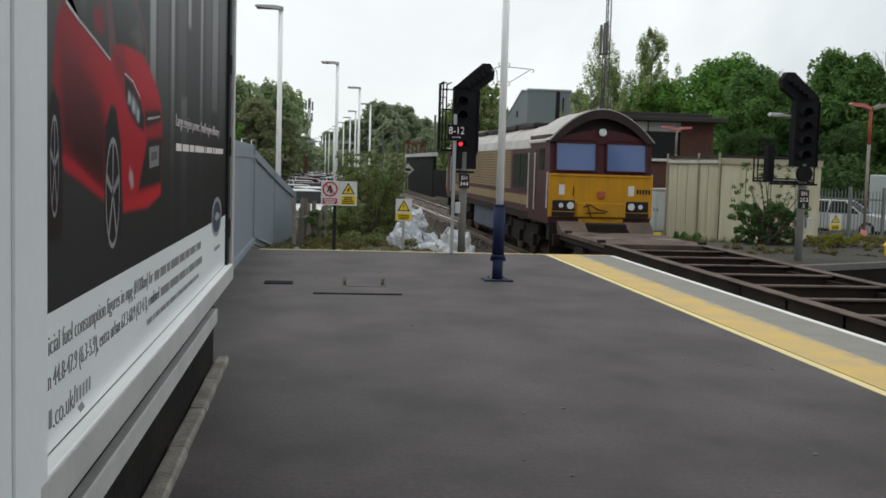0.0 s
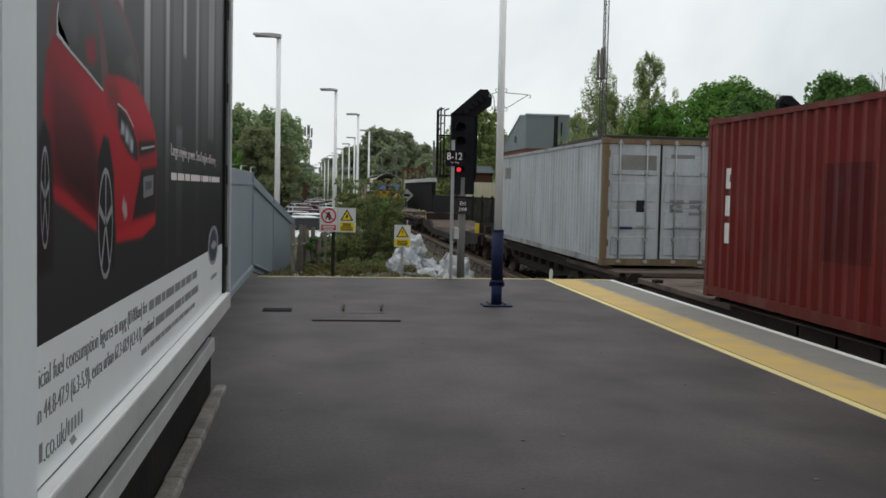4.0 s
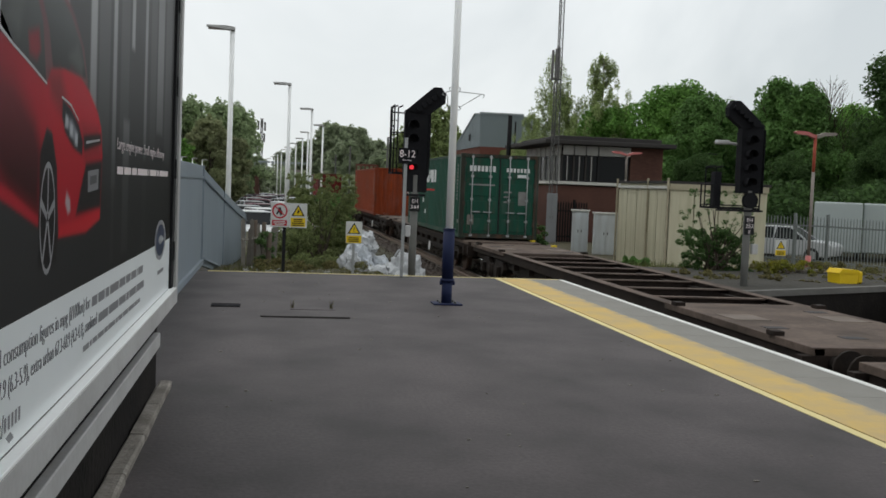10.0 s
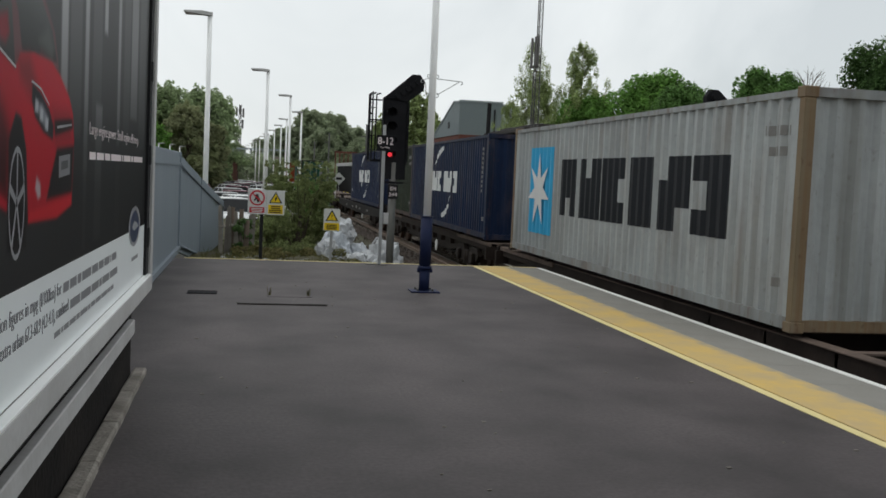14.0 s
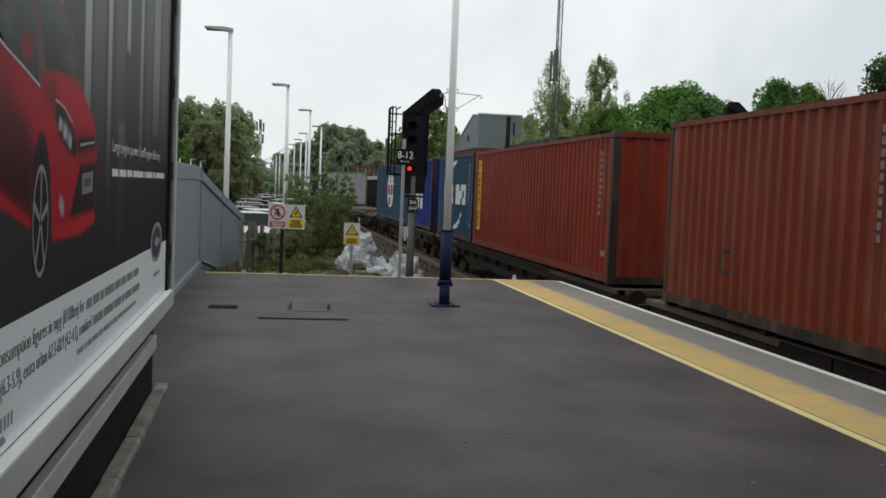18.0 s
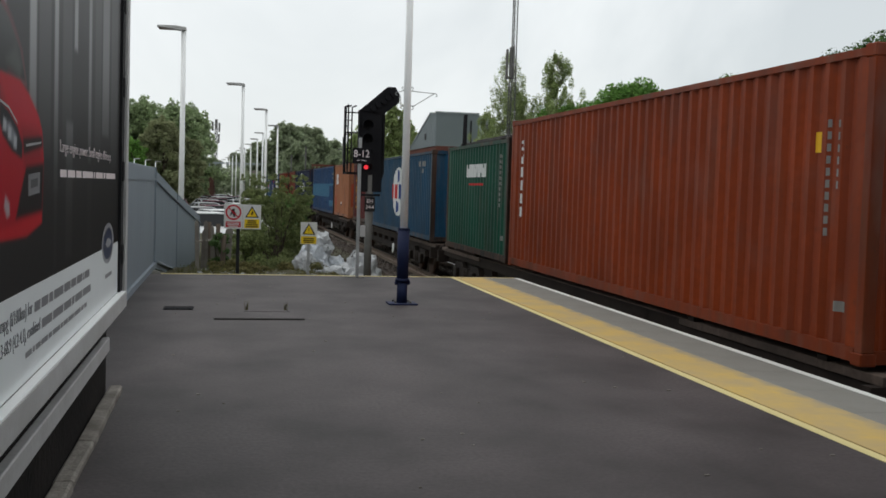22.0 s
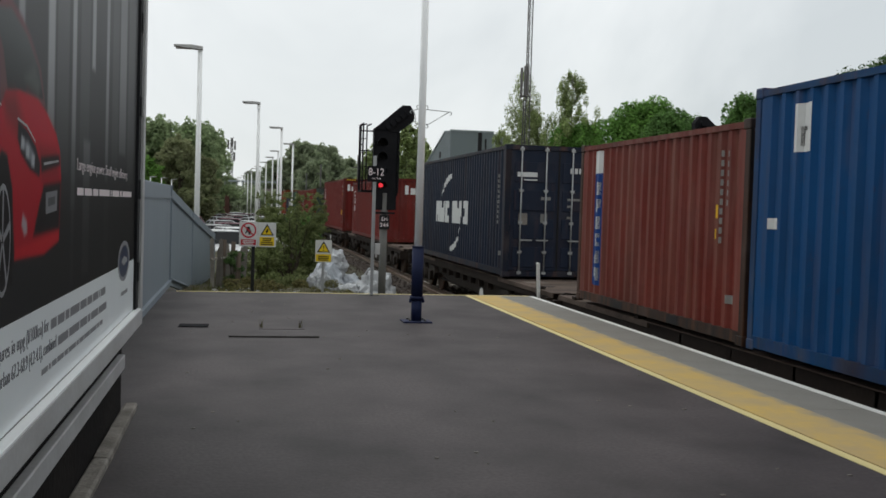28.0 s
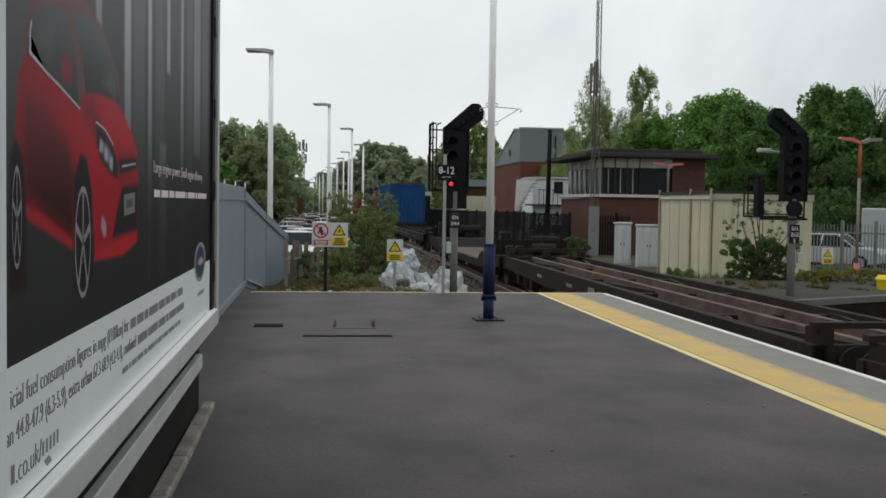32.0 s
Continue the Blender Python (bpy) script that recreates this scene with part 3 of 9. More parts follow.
def text_mesh(words, width, height, thin=0.0):
    """Letters of the built-in font as a flat mesh, from (0, 0) to (width, height)."""
    cu = bpy.data.curves.new("letters", "FONT")
    cu.body = words
    cu.extrude, cu.offset = 0.0015, thin
    tmp = new("letters", cu)
    me = bpy.data.meshes.new_from_object(tmp.evaluated_get(bpy.context.evaluated_depsgraph_get()))
    bpy.data.objects.remove(tmp)
    co = np.empty(len(me.vertices) * 3)
    me.vertices.foreach_get("co", co)
    co = co.reshape(-1, 3)
    lo, hi = co.min(0), co.max(0)
    co[:, 0] = (co[:, 0] - lo[0]) / (hi[0] - lo[0]) * width
    co[:, 1] = (co[:, 1] - lo[1]) / (hi[1] - lo[1]) * height
    me.vertices.foreach_set("co", co.ravel())
    return me


def lettering(name, words, width, height, material, m, parent, thin=0.0):
    me = text_mesh(words, width, height, thin)
    me.materials.clear()
    me.materials.append(material)
    ob = new(name, me)
    ob.parent = parent
    ob.matrix_basis = m
    return ob


# ---- ground, platform, track ----
PLAT_END, EDGE_X = 18.9, 5.35
TRACK_X, RAIL_Z = 6.83, -0.915

bm = bmesh.new()
box(bm, -1500, 1500, -1200, 2600, -1.6, -1.12)
structure("ground", bm, m_ground, "rough dull green and brown open ground", "ground")

bm = bmesh.new()
box(bm, -0.75, 4.05, -40, PLAT_END - 0.02, -0.25, 0.0)
structure("platform", bm, m_asphalt, "dark grey asphalt station platform surface", "platform")
bm = bmesh.new()
box(bm, -6.0, -0.75, -40, PLAT_END - 0.02, -0.25, -0.004)
structure("platform_strip", bm, m_asphalt, "worn tarmac strip behind the advertising hoarding", "platform")
bm = bmesh.new()
box(bm, 4.05, 4.135, -40, PLAT_END - 0.02, -0.25, 0.004)
structure("yellow_line", bm, m_yellow_line, "yellow painted warning line along the platform", "line")
bm = bmesh.new()
box(bm, 4.135, 4.16, -40, PLAT_END - 0.02, -0.25, -0.006)
structure("line_joint", bm, m_near_black, "dark open joint beside the yellow line", "joint")
bm = bmesh.new()
box(bm, 4.16, 4.72, -40, PLAT_END - 0.02, -0.25, 0.002)
structure("yellow_band", bm, m_yellow_worn, "worn yellow painted band beside the platform edge", "line")
coping_base = structure("coping", bmesh.new(), m_coping, "pale grey concrete coping along the platform edge", "coping")
slab_me = None
y = PLAT_END - 0.02
k = 0
while y > -20:
    if slab_me is None:
        b2 = bmesh.new()
        box(b2, 4.72, 5.27, -0.899, 0, -0.14, 0.001, 0.003)
        slab_me = mesh_of("coping_slab", b2, m_coping)
    ob = new("coping_slab", slab_me)
    ob.parent = coping_base
    ob.location = (0, y, 0)
    y -= 0.902
bm = bmesh.new()
box(bm, 5.27, EDGE_X, -40, PLAT_END, -0.13, 0.006, 0.004)
structure("white_edge", bm, m_white_line, "white painted platform nosing", "line")
bm = bmesh.new()
box(bm, -1.1, 5.27, PLAT_END - 0.02, PLAT_END + 0.05, -0.3, 0.006)
structure("platform_end_edge", bm, m_yellow_line, "faded cream line across the platform end", "line")
bm = bmesh.new()
box(bm, -6, 5.12, -40, PLAT_END - 0.1, -1.3, -0.25)
structure("platform_wall", bm, m_brick_dark, "sooty brick wall under the platform", "wall")

# unseen walls and canopy added behind the viewpoint, to close and shade the place
bm = bmesh.new()
box(bm, -9.0, 5.0, -40, 1.7, 4.3, 4.55)
structure("canopy_roof", bm, m_roof_dark, "unseen dark canopy added overhead to shade the near platform", "canopy")
bm = bmesh.new()
box(bm, -9.0, 3.2, -14.3, -14.0, 0.0, 4.3)
structure("station_wall_south", bm, m_brick_dark, "unseen plain brick wall added behind the viewpoint to block light", "wall")
bm = bmesh.new()
box(bm, -9.3, -9.0, -40, 0.1, -0.02, 4.55)
structure("station_wall_west", bm, m_brick_dark, "unseen plain brick wall added beside the platform to block light", "wall")

# cable pit cover, slot and pins in the platform
g = thing("drain_cover", pose(-0.55, 13.72, 0.002), "dark cast-iron drain cover in the platform", "drain cover")
made("frame", m_signal_black, g, box, -0.20, 0.17, -0.17, 0.17, 0, 0.006)
for i in range(5):
    made("bar", m_signal_black, g, box, -0.18 + i * 0.07, -0.13 + i * 0.07, -0.15, 0.15, 0.006, 0.011)
g = thing("drain_channel", pose(0.42, 12.64, 0.002), "long dark slotted drain channel in the platform", "drain")
made("grating", m_near_black, g, box, -0.53, 0.53, -0.05, 0.05, 0, 0.007)
made("lip", m_dark_steel, g, box, -0.54, 0.54, 0.05, 0.062, 0, 0.009)
for px in (0.28, 0.78):
    g = thing("weed_tuft", pose(px, 13.6, 0.0), "small dry weed tuft in a platform joint", "weed")
    b2 = bmesh.new()
    rr = random.Random(int(px * 100))
    for i in range(14):
        a = rr.uniform(0, 6.28)
        tube(b2, (rr.uniform(-.02, .02), rr.uniform(-.01, .01), 0), (math.cos(a) * 0.03, math.sin(a) * 0.03, rr.uniform(0.05, 0.12)), 0.004, 0.001, 4)
    part("blade_tuft", b2, m_leaf_olive, g)
bm = bmesh.new()
box(bm, 0.25, 0.82, 13.42, 13.9, 0.0, 0.0035)
structure("patched_asphalt", bm, m_asphalt, "square repair patch in the asphalt", "patch")
rr = random.Random(5)
b2 = bmesh.new()
for i in range(70):
    px, py = rr.uniform(-0.6, 4), rr.uniform(3, 18)
    s = rr.uniform(0.008, 0.022)
    box(b2, px, px + s * 1.6, py, py + s, 0.001, 0.006)
tagged(part("litter_specks", b2, m_concrete), "scattered pale grit and litter specks on asphalt", "litter", "", "stuff")

# railway track
bm = bmesh.new()
prism(bm, [(4.9, -1.35), (4.9, -1.1), (5.3, -1.06), (8.4, -1.06), (8.9, -1.35)], "y", -700, 760)
structure("track_bed", bm, m_ballast, "brown dirty ballast under the railway track", "ballast")
rr = random.Random(9)
vs, fs = [], []
for i in range(9000):
    px, py = rr.uniform(3.2, 9.2), 19 + 60 * rr.random() ** 1.6
    s = rr.uniform(0.03, 0.065)
    z0 = -1.1 if px < 5 or px > 8.7 else -1.06
    k = len(vs)
    for q in range(4):
        a = q * 1.57 + rr.uniform(-.5, .5)
        vs.append((px + math.cos(a) * s, py + math.sin(a) * s, z0 - 0.005 + rr.uniform(0, 0.012)))
    vs.append((px + rr.uniform(-.3, .3) * s, py + rr.uniform(-.3, .3) * s, z0 + s * rr.uniform(.6, 1.1)))
    fs += [(k, k + 1, k + 4), (k + 1, k + 2, k + 4), (k + 2, k + 3, k + 4), (k + 3, k, k + 4)]
tagged(sheet("ballast_stones", vs, fs, m_ballast), "loose brown ballast stones", "ballast", "", "stuff")


def rail_outline(cx, z):
    return [(cx - .07, z - .15), (cx + .07, z - .15), (cx + .07, z - .135), (cx + .012, z - .12), (cx + .012, z - .04), (cx + .036, z - .03),
            (cx + .036, z), (cx - .036, z), (cx - .036, z - .03), (cx - .012, z - .04), (cx - .012, z - .12), (cx - .07, z - .135)]


def far_rail(bm, cx):
    """The rails run straight to y = 40 and lean slightly away after it."""
    for y0, y1, x0, x1 in ((-700, 40, 0, 0), (40, 760, 0, -0.012 * 720)):
        o = rail_outline(cx, RAIL_Z)
        lo = [bm.verts.new((u + x0, y0, v)) for u, v in o]
        hi = [bm.verts.new((u + x1, y1, v)) for u, v in o]
        for i in range(len(o)):
            bm.faces.new((lo[i], lo[(i + 1) % len(o)], hi[(i + 1) % len(o)], hi[i]))


track = thing("railway_track", pose(0, 0, 0), "rusty railway track with concrete sleepers", "railway track", "", "structure")
for cx in (TRACK_X - 0.755, TRACK_X + 0.755):
    b2 = bmesh.new()
    far_rail(b2, cx)
    rail = part("rail", b2, m_rail, track)
    b2 = bmesh.new()
    for y0, y1, x0, x1 in ((-700, 40, 0, 0), (40, 760, 0, -0.012 * 720)):
        b2.faces.new([b2.verts.new(p) for p in ((cx - .028 + x0, y0, RAIL_Z + .003), (cx + .028 + x0, y0, RAIL_Z + .003), (cx + .028 + x1, y1, RAIL_Z + .003), (cx - .028 + x1, y1, RAIL_Z + .003))])
    part("running_surface", b2, m_rail_top, rail)
made("conductor_rail", m_rail, track, box, TRACK_X - 1.32, TRACK_X - 1.24, -40, 120, -0.93, -0.84)
b2 = bmesh.new()
box(b2, -1.25, 1.25, -0.13, 0.13, -1.16, -1.05, 0.02)
sl_me = mesh_of("sleeper", b2, m_sleeper)
for i in range(130):
    y = 2 + i * 0.7
    s = new("sleeper", sl_me)
    s.parent = track
    s.location = (TRACK_X - 0.012 * max(0, y - 40), y, 0)
# far-side running lines, seen past the platform end
line2 = thing("second_track", pose(0, 0, 0), "second rusty railway line beyond the platform end", "railway track", "", "structure")
for cx in (3.2, 4.63):
    b2 = bmesh.new()
    prism(b2, rail_outline(cx, -0.93), "y", 52, 300)
    rail = part("rail", b2, m_rail, line2)
    b2 = bmesh.new()
    b2.faces.new([b2.verts.new(p) for p in ((cx - .03, 52, -.926), (cx + .03, 52, -.926), (cx + .03, 300, -.926), (cx - .03, 300, -.926))])
    part("running_surface", b2, m_rail_top, rail)
for cx in (10.6, 12.03):
    b2 = bmesh.new()
    prism(b2, rail_outline(cx, -0.95), "y", 42, 300)
    rail = part("rail", b2, m_rail, line2)
    b2 = bmesh.new()
    b2.faces.new([b2.verts.new(p) for p in ((cx - .028, 42, -.947), (cx + .028, 42, -.947), (cx + .028, 300, -.947), (cx - .028, 300, -.947))])
    part("running_surface", b2, m_rail_top, rail)

# ---- far bay and the opposite platform ----
bm = bmesh.new()
prism(bm, [(8.4, 18.0), (13.1, 20.3), (13.1, -40), (19.5, -40), (19.5, 24), (8.4, 24)], "z", -1.2, -0.06)
structure("opposite_platform", bm, m_asphalt_old, "worn tarmac platform across the track", "platform")
bm = bmesh.new()
prism(bm, [(8.36, 17.92), (13.05, 20.22), (13.05, 20.4), (8.36, 18.12)], "z", -0.16, -0.045)
structure("platform_nosing", bm, m_nosing, "grey concrete nosing at the bay end", "coping")
bm = bmesh.new()
box(bm, 13.02, 13.4, -40, 20.2, -0.16, -0.045)
structure("bay_edge", bm, m_nosing, "grey concrete bay platform edge", "coping")
bm = bmesh.new()
box(bm, 8.36, 8.7, 18.1, 24.0, -0.14, -0.048)
structure("ramp_edge", bm, m_brick_dark, "sooty brick platform edging", "coping")
bm = bmesh.new()
v = [bm.verts.new(p) for p in ((8.4, 24, -0.06), (19.5, 24, -0.06), (19.5, 33, -0.86), (9.6, 33, -0.86), (8.4, 24, -1.3), (19.5, 24, -1.3), (19.5, 33, -1.3), (9.6, 33, -1.3))]
for q in ((0, 1, 2, 3), (4, 7, 6, 5), (0, 4, 5, 1), (1, 5, 6, 2), (2, 6, 7, 3), (3, 7, 4, 0)):
    bm.faces.new([v[i] for i in q])
structure("platform_ramp", bm, m_earth, "overgrown earth ramp at the opposite platform end", "ramp")
bm = bmesh.new()
box(bm, 8.9, 60, 33, 60, -1.3, -0.86)
structure("yard_ground", bm, m_earth, "bare dusty railway yard ground", "ground")
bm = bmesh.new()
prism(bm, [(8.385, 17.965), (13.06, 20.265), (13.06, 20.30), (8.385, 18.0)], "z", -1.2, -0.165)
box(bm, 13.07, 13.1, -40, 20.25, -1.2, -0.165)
structure("bay_wall", bm, m_near_black, "near-black wall under the bay platform edge", "wall")
made_bay = bmesh.new()
box(made_bay, 8.9, 13.0, -40, 19, -1.4, -1.1)
structure("bay_bed", made_bay, m_ballast, "dark ballast in the bay", "ballast")

# bank at the platform end, falling to the track
rr = random.Random(3)
nx, ny = 30, 44
vs, fs = [], []
for j in range(ny):
    for i in range(nx):
        u, w = i / (nx - 1), j / (ny - 1)
        px, py = -1.2 + u * 6.0, PLAT_END + w * 32
        fall = min(1, max(0, (px - 2.0) / 2.4)) * 0.75 + min(1, w * 4.5) * 0.35
        zz = -0.08 - fall + 0.09 * noise.noise(Vector((px * 1.3, py * 0.9, 0))) + 0.05 * noise.noise(Vector((px * 4, py * 4, 3)))
        vs.append((px, py, max(-1.2, min(zz, -0.03 if w < 0.05 else zz))))
for j in range(ny - 1):
    for i in range(nx - 1):
        a = j * nx + i
        fs.append((a, a + 1, a + nx + 1, a + nx))
tagged(sheet("bank", vs, fs, m_earth), "earth bank with weeds and litter", "bank", "", "structure")


# ---- advertising hoarding ----
hoard = thing("advertising_hoarding", pose(0, 0, 0), "large grey framed hoarding with a car poster", "billboard")
XF = -0.70
made("backing_board", m_dark_steel, hoard, box, -0.84, -0.76, 2.2, 8.02, 0.62, 3.95)
made("poster_lower", m_poster_white, hoard, box, -0.76, -0.742, 2.55, 7.86, 0.80, 1.168, label="glossy white lower poster band with small print")
made("poster_upper", m_poster_dark, hoard, box, -0.76, -0.742, 2.55, 7.86, 1.168, 3.78, label="dark studio poster with a red car")
made("bottom_rail", m_frame_pale, hoard, box, -0.80, XF, 2.2, 8.14, 0.665, 0.785, 0.008)
made("bottom_lip", m_lamp_white, hoard, box, -0.742, -0.698, 2.5, 8.0, 0.783, 0.797, 0.003, label="bright painted lip along the bottom rail")
made("lower_rail", m_frame_pale, hoard, box, -0.84, -0.79, 2.2, 7.87, 0.37, 0.475, 0.006)
made("far_edge_strip", m_black_edge, hoard, box, -0.752, -0.722, 7.86, 8.02, 0.80, 3.78)
made("far_frame", m_frame_pale, hoard, box, -0.80, XF, 8.02, 8.14, 0.785, 3.95, 0.006)
made("top_frame", m_frame_grey, hoard, box, -0.80, XF, 2.2, 8.02, 3.78, 3.95, 0.008)
made("near_frame", m_frame_grey, hoard, box, -0.80, XF + 0.004, 2.50, 2.60, 0.785, 3.78, 0.004)
made("near_cover", m_frame_grey, hoard, box, -0.82, XF + 0.012, 1.2, 2.275, 0.0, 3.95, 0.006)
made("cover_strip", m_frame_grey, hoard, box, -0.82, XF + 0.014, 2.288, 2.50, 0.0, 3.95, 0.005)
made("cover_seam", m_black_edge, hoard, box, -0.80, XF - 0.004, 2.275, 2.288, 0.0, 3.9)
for pz in (1.0, 1.6, 2.2, 2.8, 3.4):
    made("clip", m_black, hoard, box, -0.722, -0.712, 7.9, 7.98, pz, pz + 0.14)
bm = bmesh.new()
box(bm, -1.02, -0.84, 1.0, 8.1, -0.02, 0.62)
structure("hoarding_wall", bm, m_near_black, "near-black wall under the hoarding", "wall")
kerb = thing("kerb", pose(0, 0, 0), "crumbling pale concrete kerb under the hoarding", "kerb")
rr = random.Random(12)
for i in range(8):
    y0 = 1.2 + i * 0.885
    b2 = bmesh.new()
    vv = box(b2, -0.83, -0.735 + (7.4 - y0) * 0.003, y0, y0 + 0.88, -0.02, 0.05, 0.012)
    for q in b2.verts:
        q.co += Vector((rr.uniform(-.005, .005), 0, rr.uniform(-.006, .005)))
    part("kerb_stone", b2, m_kerb, kerb)


def flat(name, pts, material, lift, parent=hoard, label=""):
    """A printed shape on the poster, from (along, height) points."""
    x0 = -0.742 + lift * 0.06
    b = bmesh.new()
    b.faces.new([b.verts.new((x0, yy, zz)) for yy, zz in pts])
    bmesh.ops.triangulate(b, faces=b.faces)
    return part(name, b, material, parent, label)


def arc_pts(cy, cz, ry, rz, a0, a1, n=14):
    return [(cy + ry * math.cos(radians(a0 + (a1 - a0) * i / n)), cz + rz * math.sin(radians(a0 + (a1 - a0) * i / n))) for i in range(n + 1)]


# the poster's printed picture: a studio with light bars and a red car, printed softly on one sheet
PY, PZ = np.meshgrid(np.linspace(2.56, 7.858, 480), np.linspace(1.17, 3.775, 270))
ink = np.zeros(PY.shape + (3,))


def cover(pts, soft_edge):
    """How far each point of the sheet lies inside a softly printed outline."""
    inside = np.zeros(PY.shape, bool)
    dist = np.full(PY.shape, 9.0)
    for (ya, za), (yb, zb) in zip(pts, pts[1:] + pts[:1]):
        ey, ez = yb - ya, zb - za
        k = np.clip(((PY - ya) * ey + (PZ - za) * ez) / (ey * ey + ez * ez + 1e-9), 0, 1)
        dist = np.minimum(dist, np.hypot(PY - ya - k * ey, PZ - za - k * ez))
        if abs(ez) > 1e-9:
            inside ^= ((za > PZ) != (zb > PZ)) & (PY < ya + (PZ - za) * ey / ez)
    c = np.clip(0.5 + np.where(inside, dist, -dist) / soft_edge, 0, 1)
    return c * c * (3 - 2 * c)


def ink_on(pts, colour, soft_edge=0.02, strength=1.0):
    c = (cover(pts, soft_edge) * strength)[..., None]
    ink[:] = ink * (1 - c) + np.asarray(colour) * c


def along(values, heights):
    return np.interp(PZ, heights, values)[..., None]


# The sheet's sheen is put into ink and bars: lighter nearby and higher up.
ink[:] = along((0.013, 0.016, 0.028, 0.06, 0.11, 0.15), (1.2, 1.5, 1.8, 2.2, 2.6, 3.2)) * np.array((1, 1.005, 1.03)) * np.interp(PY, (2.8, 4.5, 7.5), (2.3, 1.35, 0.72))[..., None]
bars = along((0.02, 0.05, 0.20, 0.38, 0.44), (1.4, 1.65, 2.0, 2.4, 2.9)) * np.array((1, 1.01, 1.03)) * np.interp(PY, (3.5, 5.0, 7.5), (1.5, 1.1, 0.75))[..., None]
for yc, w, z0, z1, a in ((3.89, 0.10, 2.14, 3.9, .7), (4.47, 0.15, 1.84, 3.9, 1), (5.05, 0.11, 1.55, 3.9, .95), (5.67, 0.12, 2.26, 3.9, 1), (6.23, 0.12, 1.7, 3.9, .8), (7.0, 0.36, 1.88, 3.9, .6),
                         (4.75, 0.3, 1.7, 3.9, .18), (5.38, 0.3, 1.7, 3.9, .15), (6.6, 0.3, 1.7, 3.9, .15), (7.5, 0.4, 1.7, 3.9, .2), (5.47, 0.22, 1.22, 1.88, .75), (6.25, 0.2, 1.2, 1.6, .35), (5.05, 0.08, 1.2, 1.55, .6)):
    ink_on([(yc - w / 2, z0), (yc + w / 2, z0), (yc + w / 2, z1), (yc - w / 2, z1)], bars + 0.012, 0.05, a)
# roof and glass
ink_on([(2.86, 1.9), (2.905, 2.02), (2.95, 2.10), (3.08, 2.175), (3.3, 2.24), (3.6, 2.275), (3.9, 2.225), (4.05, 2.175), (4.25, 2.08), (4.34, 1.96), (3.6, 1.88)], along((0.16, 0.16, 0.22), (1.9, 2.05, 2.25)) * np.array((1, 0.5, 0.54)), 0.035)
ink_on([(2.985, 1.985), (2.975, 2.05), (3.04, 2.115), (3.2, 2.165), (3.4, 2.17), (3.52, 2.08), (3.58, 1.89)], along((0.04, 0.085, 0.14), (1.9, 2.05, 2.2)) * np.array((1, 1.06, 1.05)), 0.02)
ink_on([(3.05, 2.03), (3.18, 2.14), (3.3, 2.15), (3.2, 2.0)], (0.13, 0.135, 0.13), 0.08, .7)
ink_on([(3.46, 2.185), (3.72, 2.225), (3.98, 2.175), (4.2, 2.085), (4.31, 1.975), (3.9, 1.965), (3.68, 1.95), (3.61, 2.07)], along((0.035, 0.08, 0.15), (1.95, 2.08, 2.22)) * np.array((1, 1.05, 1.05)), 0.025)
ink_on([(3.95, 2.02), (4.12, 2.09), (4.24, 2.03), (4.2, 1.98)], (0.12, 0.125, 0.12), 0.07, .7)
ink_on([(3.32, 2.02), (3.46, 2.05), (3.49, 1.99), (3.44, 1.955), (3.34, 1.96)], (0.24, 0.03, 0.04), 0.045)
# body, first bright, then the dark flank and the arches
body_ink = np.clip((PY - 2.9) / 0.9, 0, 1)[..., None] * np.array((0.16, -0.001, 0.0)) + along((0.22, 0.25, 0.32, 0.30), (1.4, 1.7, 1.86, 2.0)) * np.array((1, 0.04, 0.09))
ink_on([(2.83, 1.74), (2.845, 1.82), (2.87, 1.92), (2.95, 1.985), (3.3, 1.935), (3.58, 1.885), (3.65, 1.945), (3.87, 1.968), (4.2, 1.968), (4.39, 1.93), (4.6, 1.86), (4.69, 1.8), (4.735, 1.68), (4.7, 1.42), (4.36, 1.38),
        (3.82, 1.385), (3.77, 1.63), (3.68, 1.74), (3.6, 1.75), (3.52, 1.68), (3.5, 1.44), (3.15, 1.505), (2.95, 1.545), (2.93, 1.66), (2.86, 1.76)], body_ink, 0.02)
ink_on([(2.9, 1.90), (3.15, 1.87), (3.42, 1.77), (3.52, 1.68), (3.5, 1.46), (3.1, 1.55), (2.94, 1.62)], along((0.022, 0.035, 0.085, 0.18), (1.5, 1.6, 1.72, 1.86)) * np.array((1, 0.12, 0.18)), 0.13, .97)
ink_on([(2.93, 1.58), (3.08, 1.56), (3.49, 1.465), (3.49, 1.435), (3.15, 1.505), (2.96, 1.54)], (0.42, 0.016, 0.03), 0.025, .95)
ink_on([(3.60, 1.93), (3.80, 1.95), (3.95, 1.86), (3.86, 1.80), (3.66, 1.86)], (0.16, 0.02, 0.026), 0.10, .8)
ink_on([(4.0, 1.955), (4.3, 1.93), (4.55, 1.86), (4.4, 1.83), (4.1, 1.87)], (0.46, 0.02, 0.04), 0.12, .6)
ink_on([(4.22, 1.80), (4.62, 1.80), (4.68, 1.68), (4.3, 1.65)], (0.2, 0.012, 0.02), 0.08, .7)
ink_on([(3.50, 1.30), (3.50, 1.66), (3.60, 1.745), (3.69, 1.73), (3.77, 1.62), (3.79, 1.30)], (0.012, 0.01, 0.011), 0.03)
ink_on([(2.78, 1.35), (2.79, 1.70), (2.84, 1.75), (2.91, 1.71), (2.935, 1.6), (2.94, 1.35)], (0.02, 0.012, 0.013), 0.03)
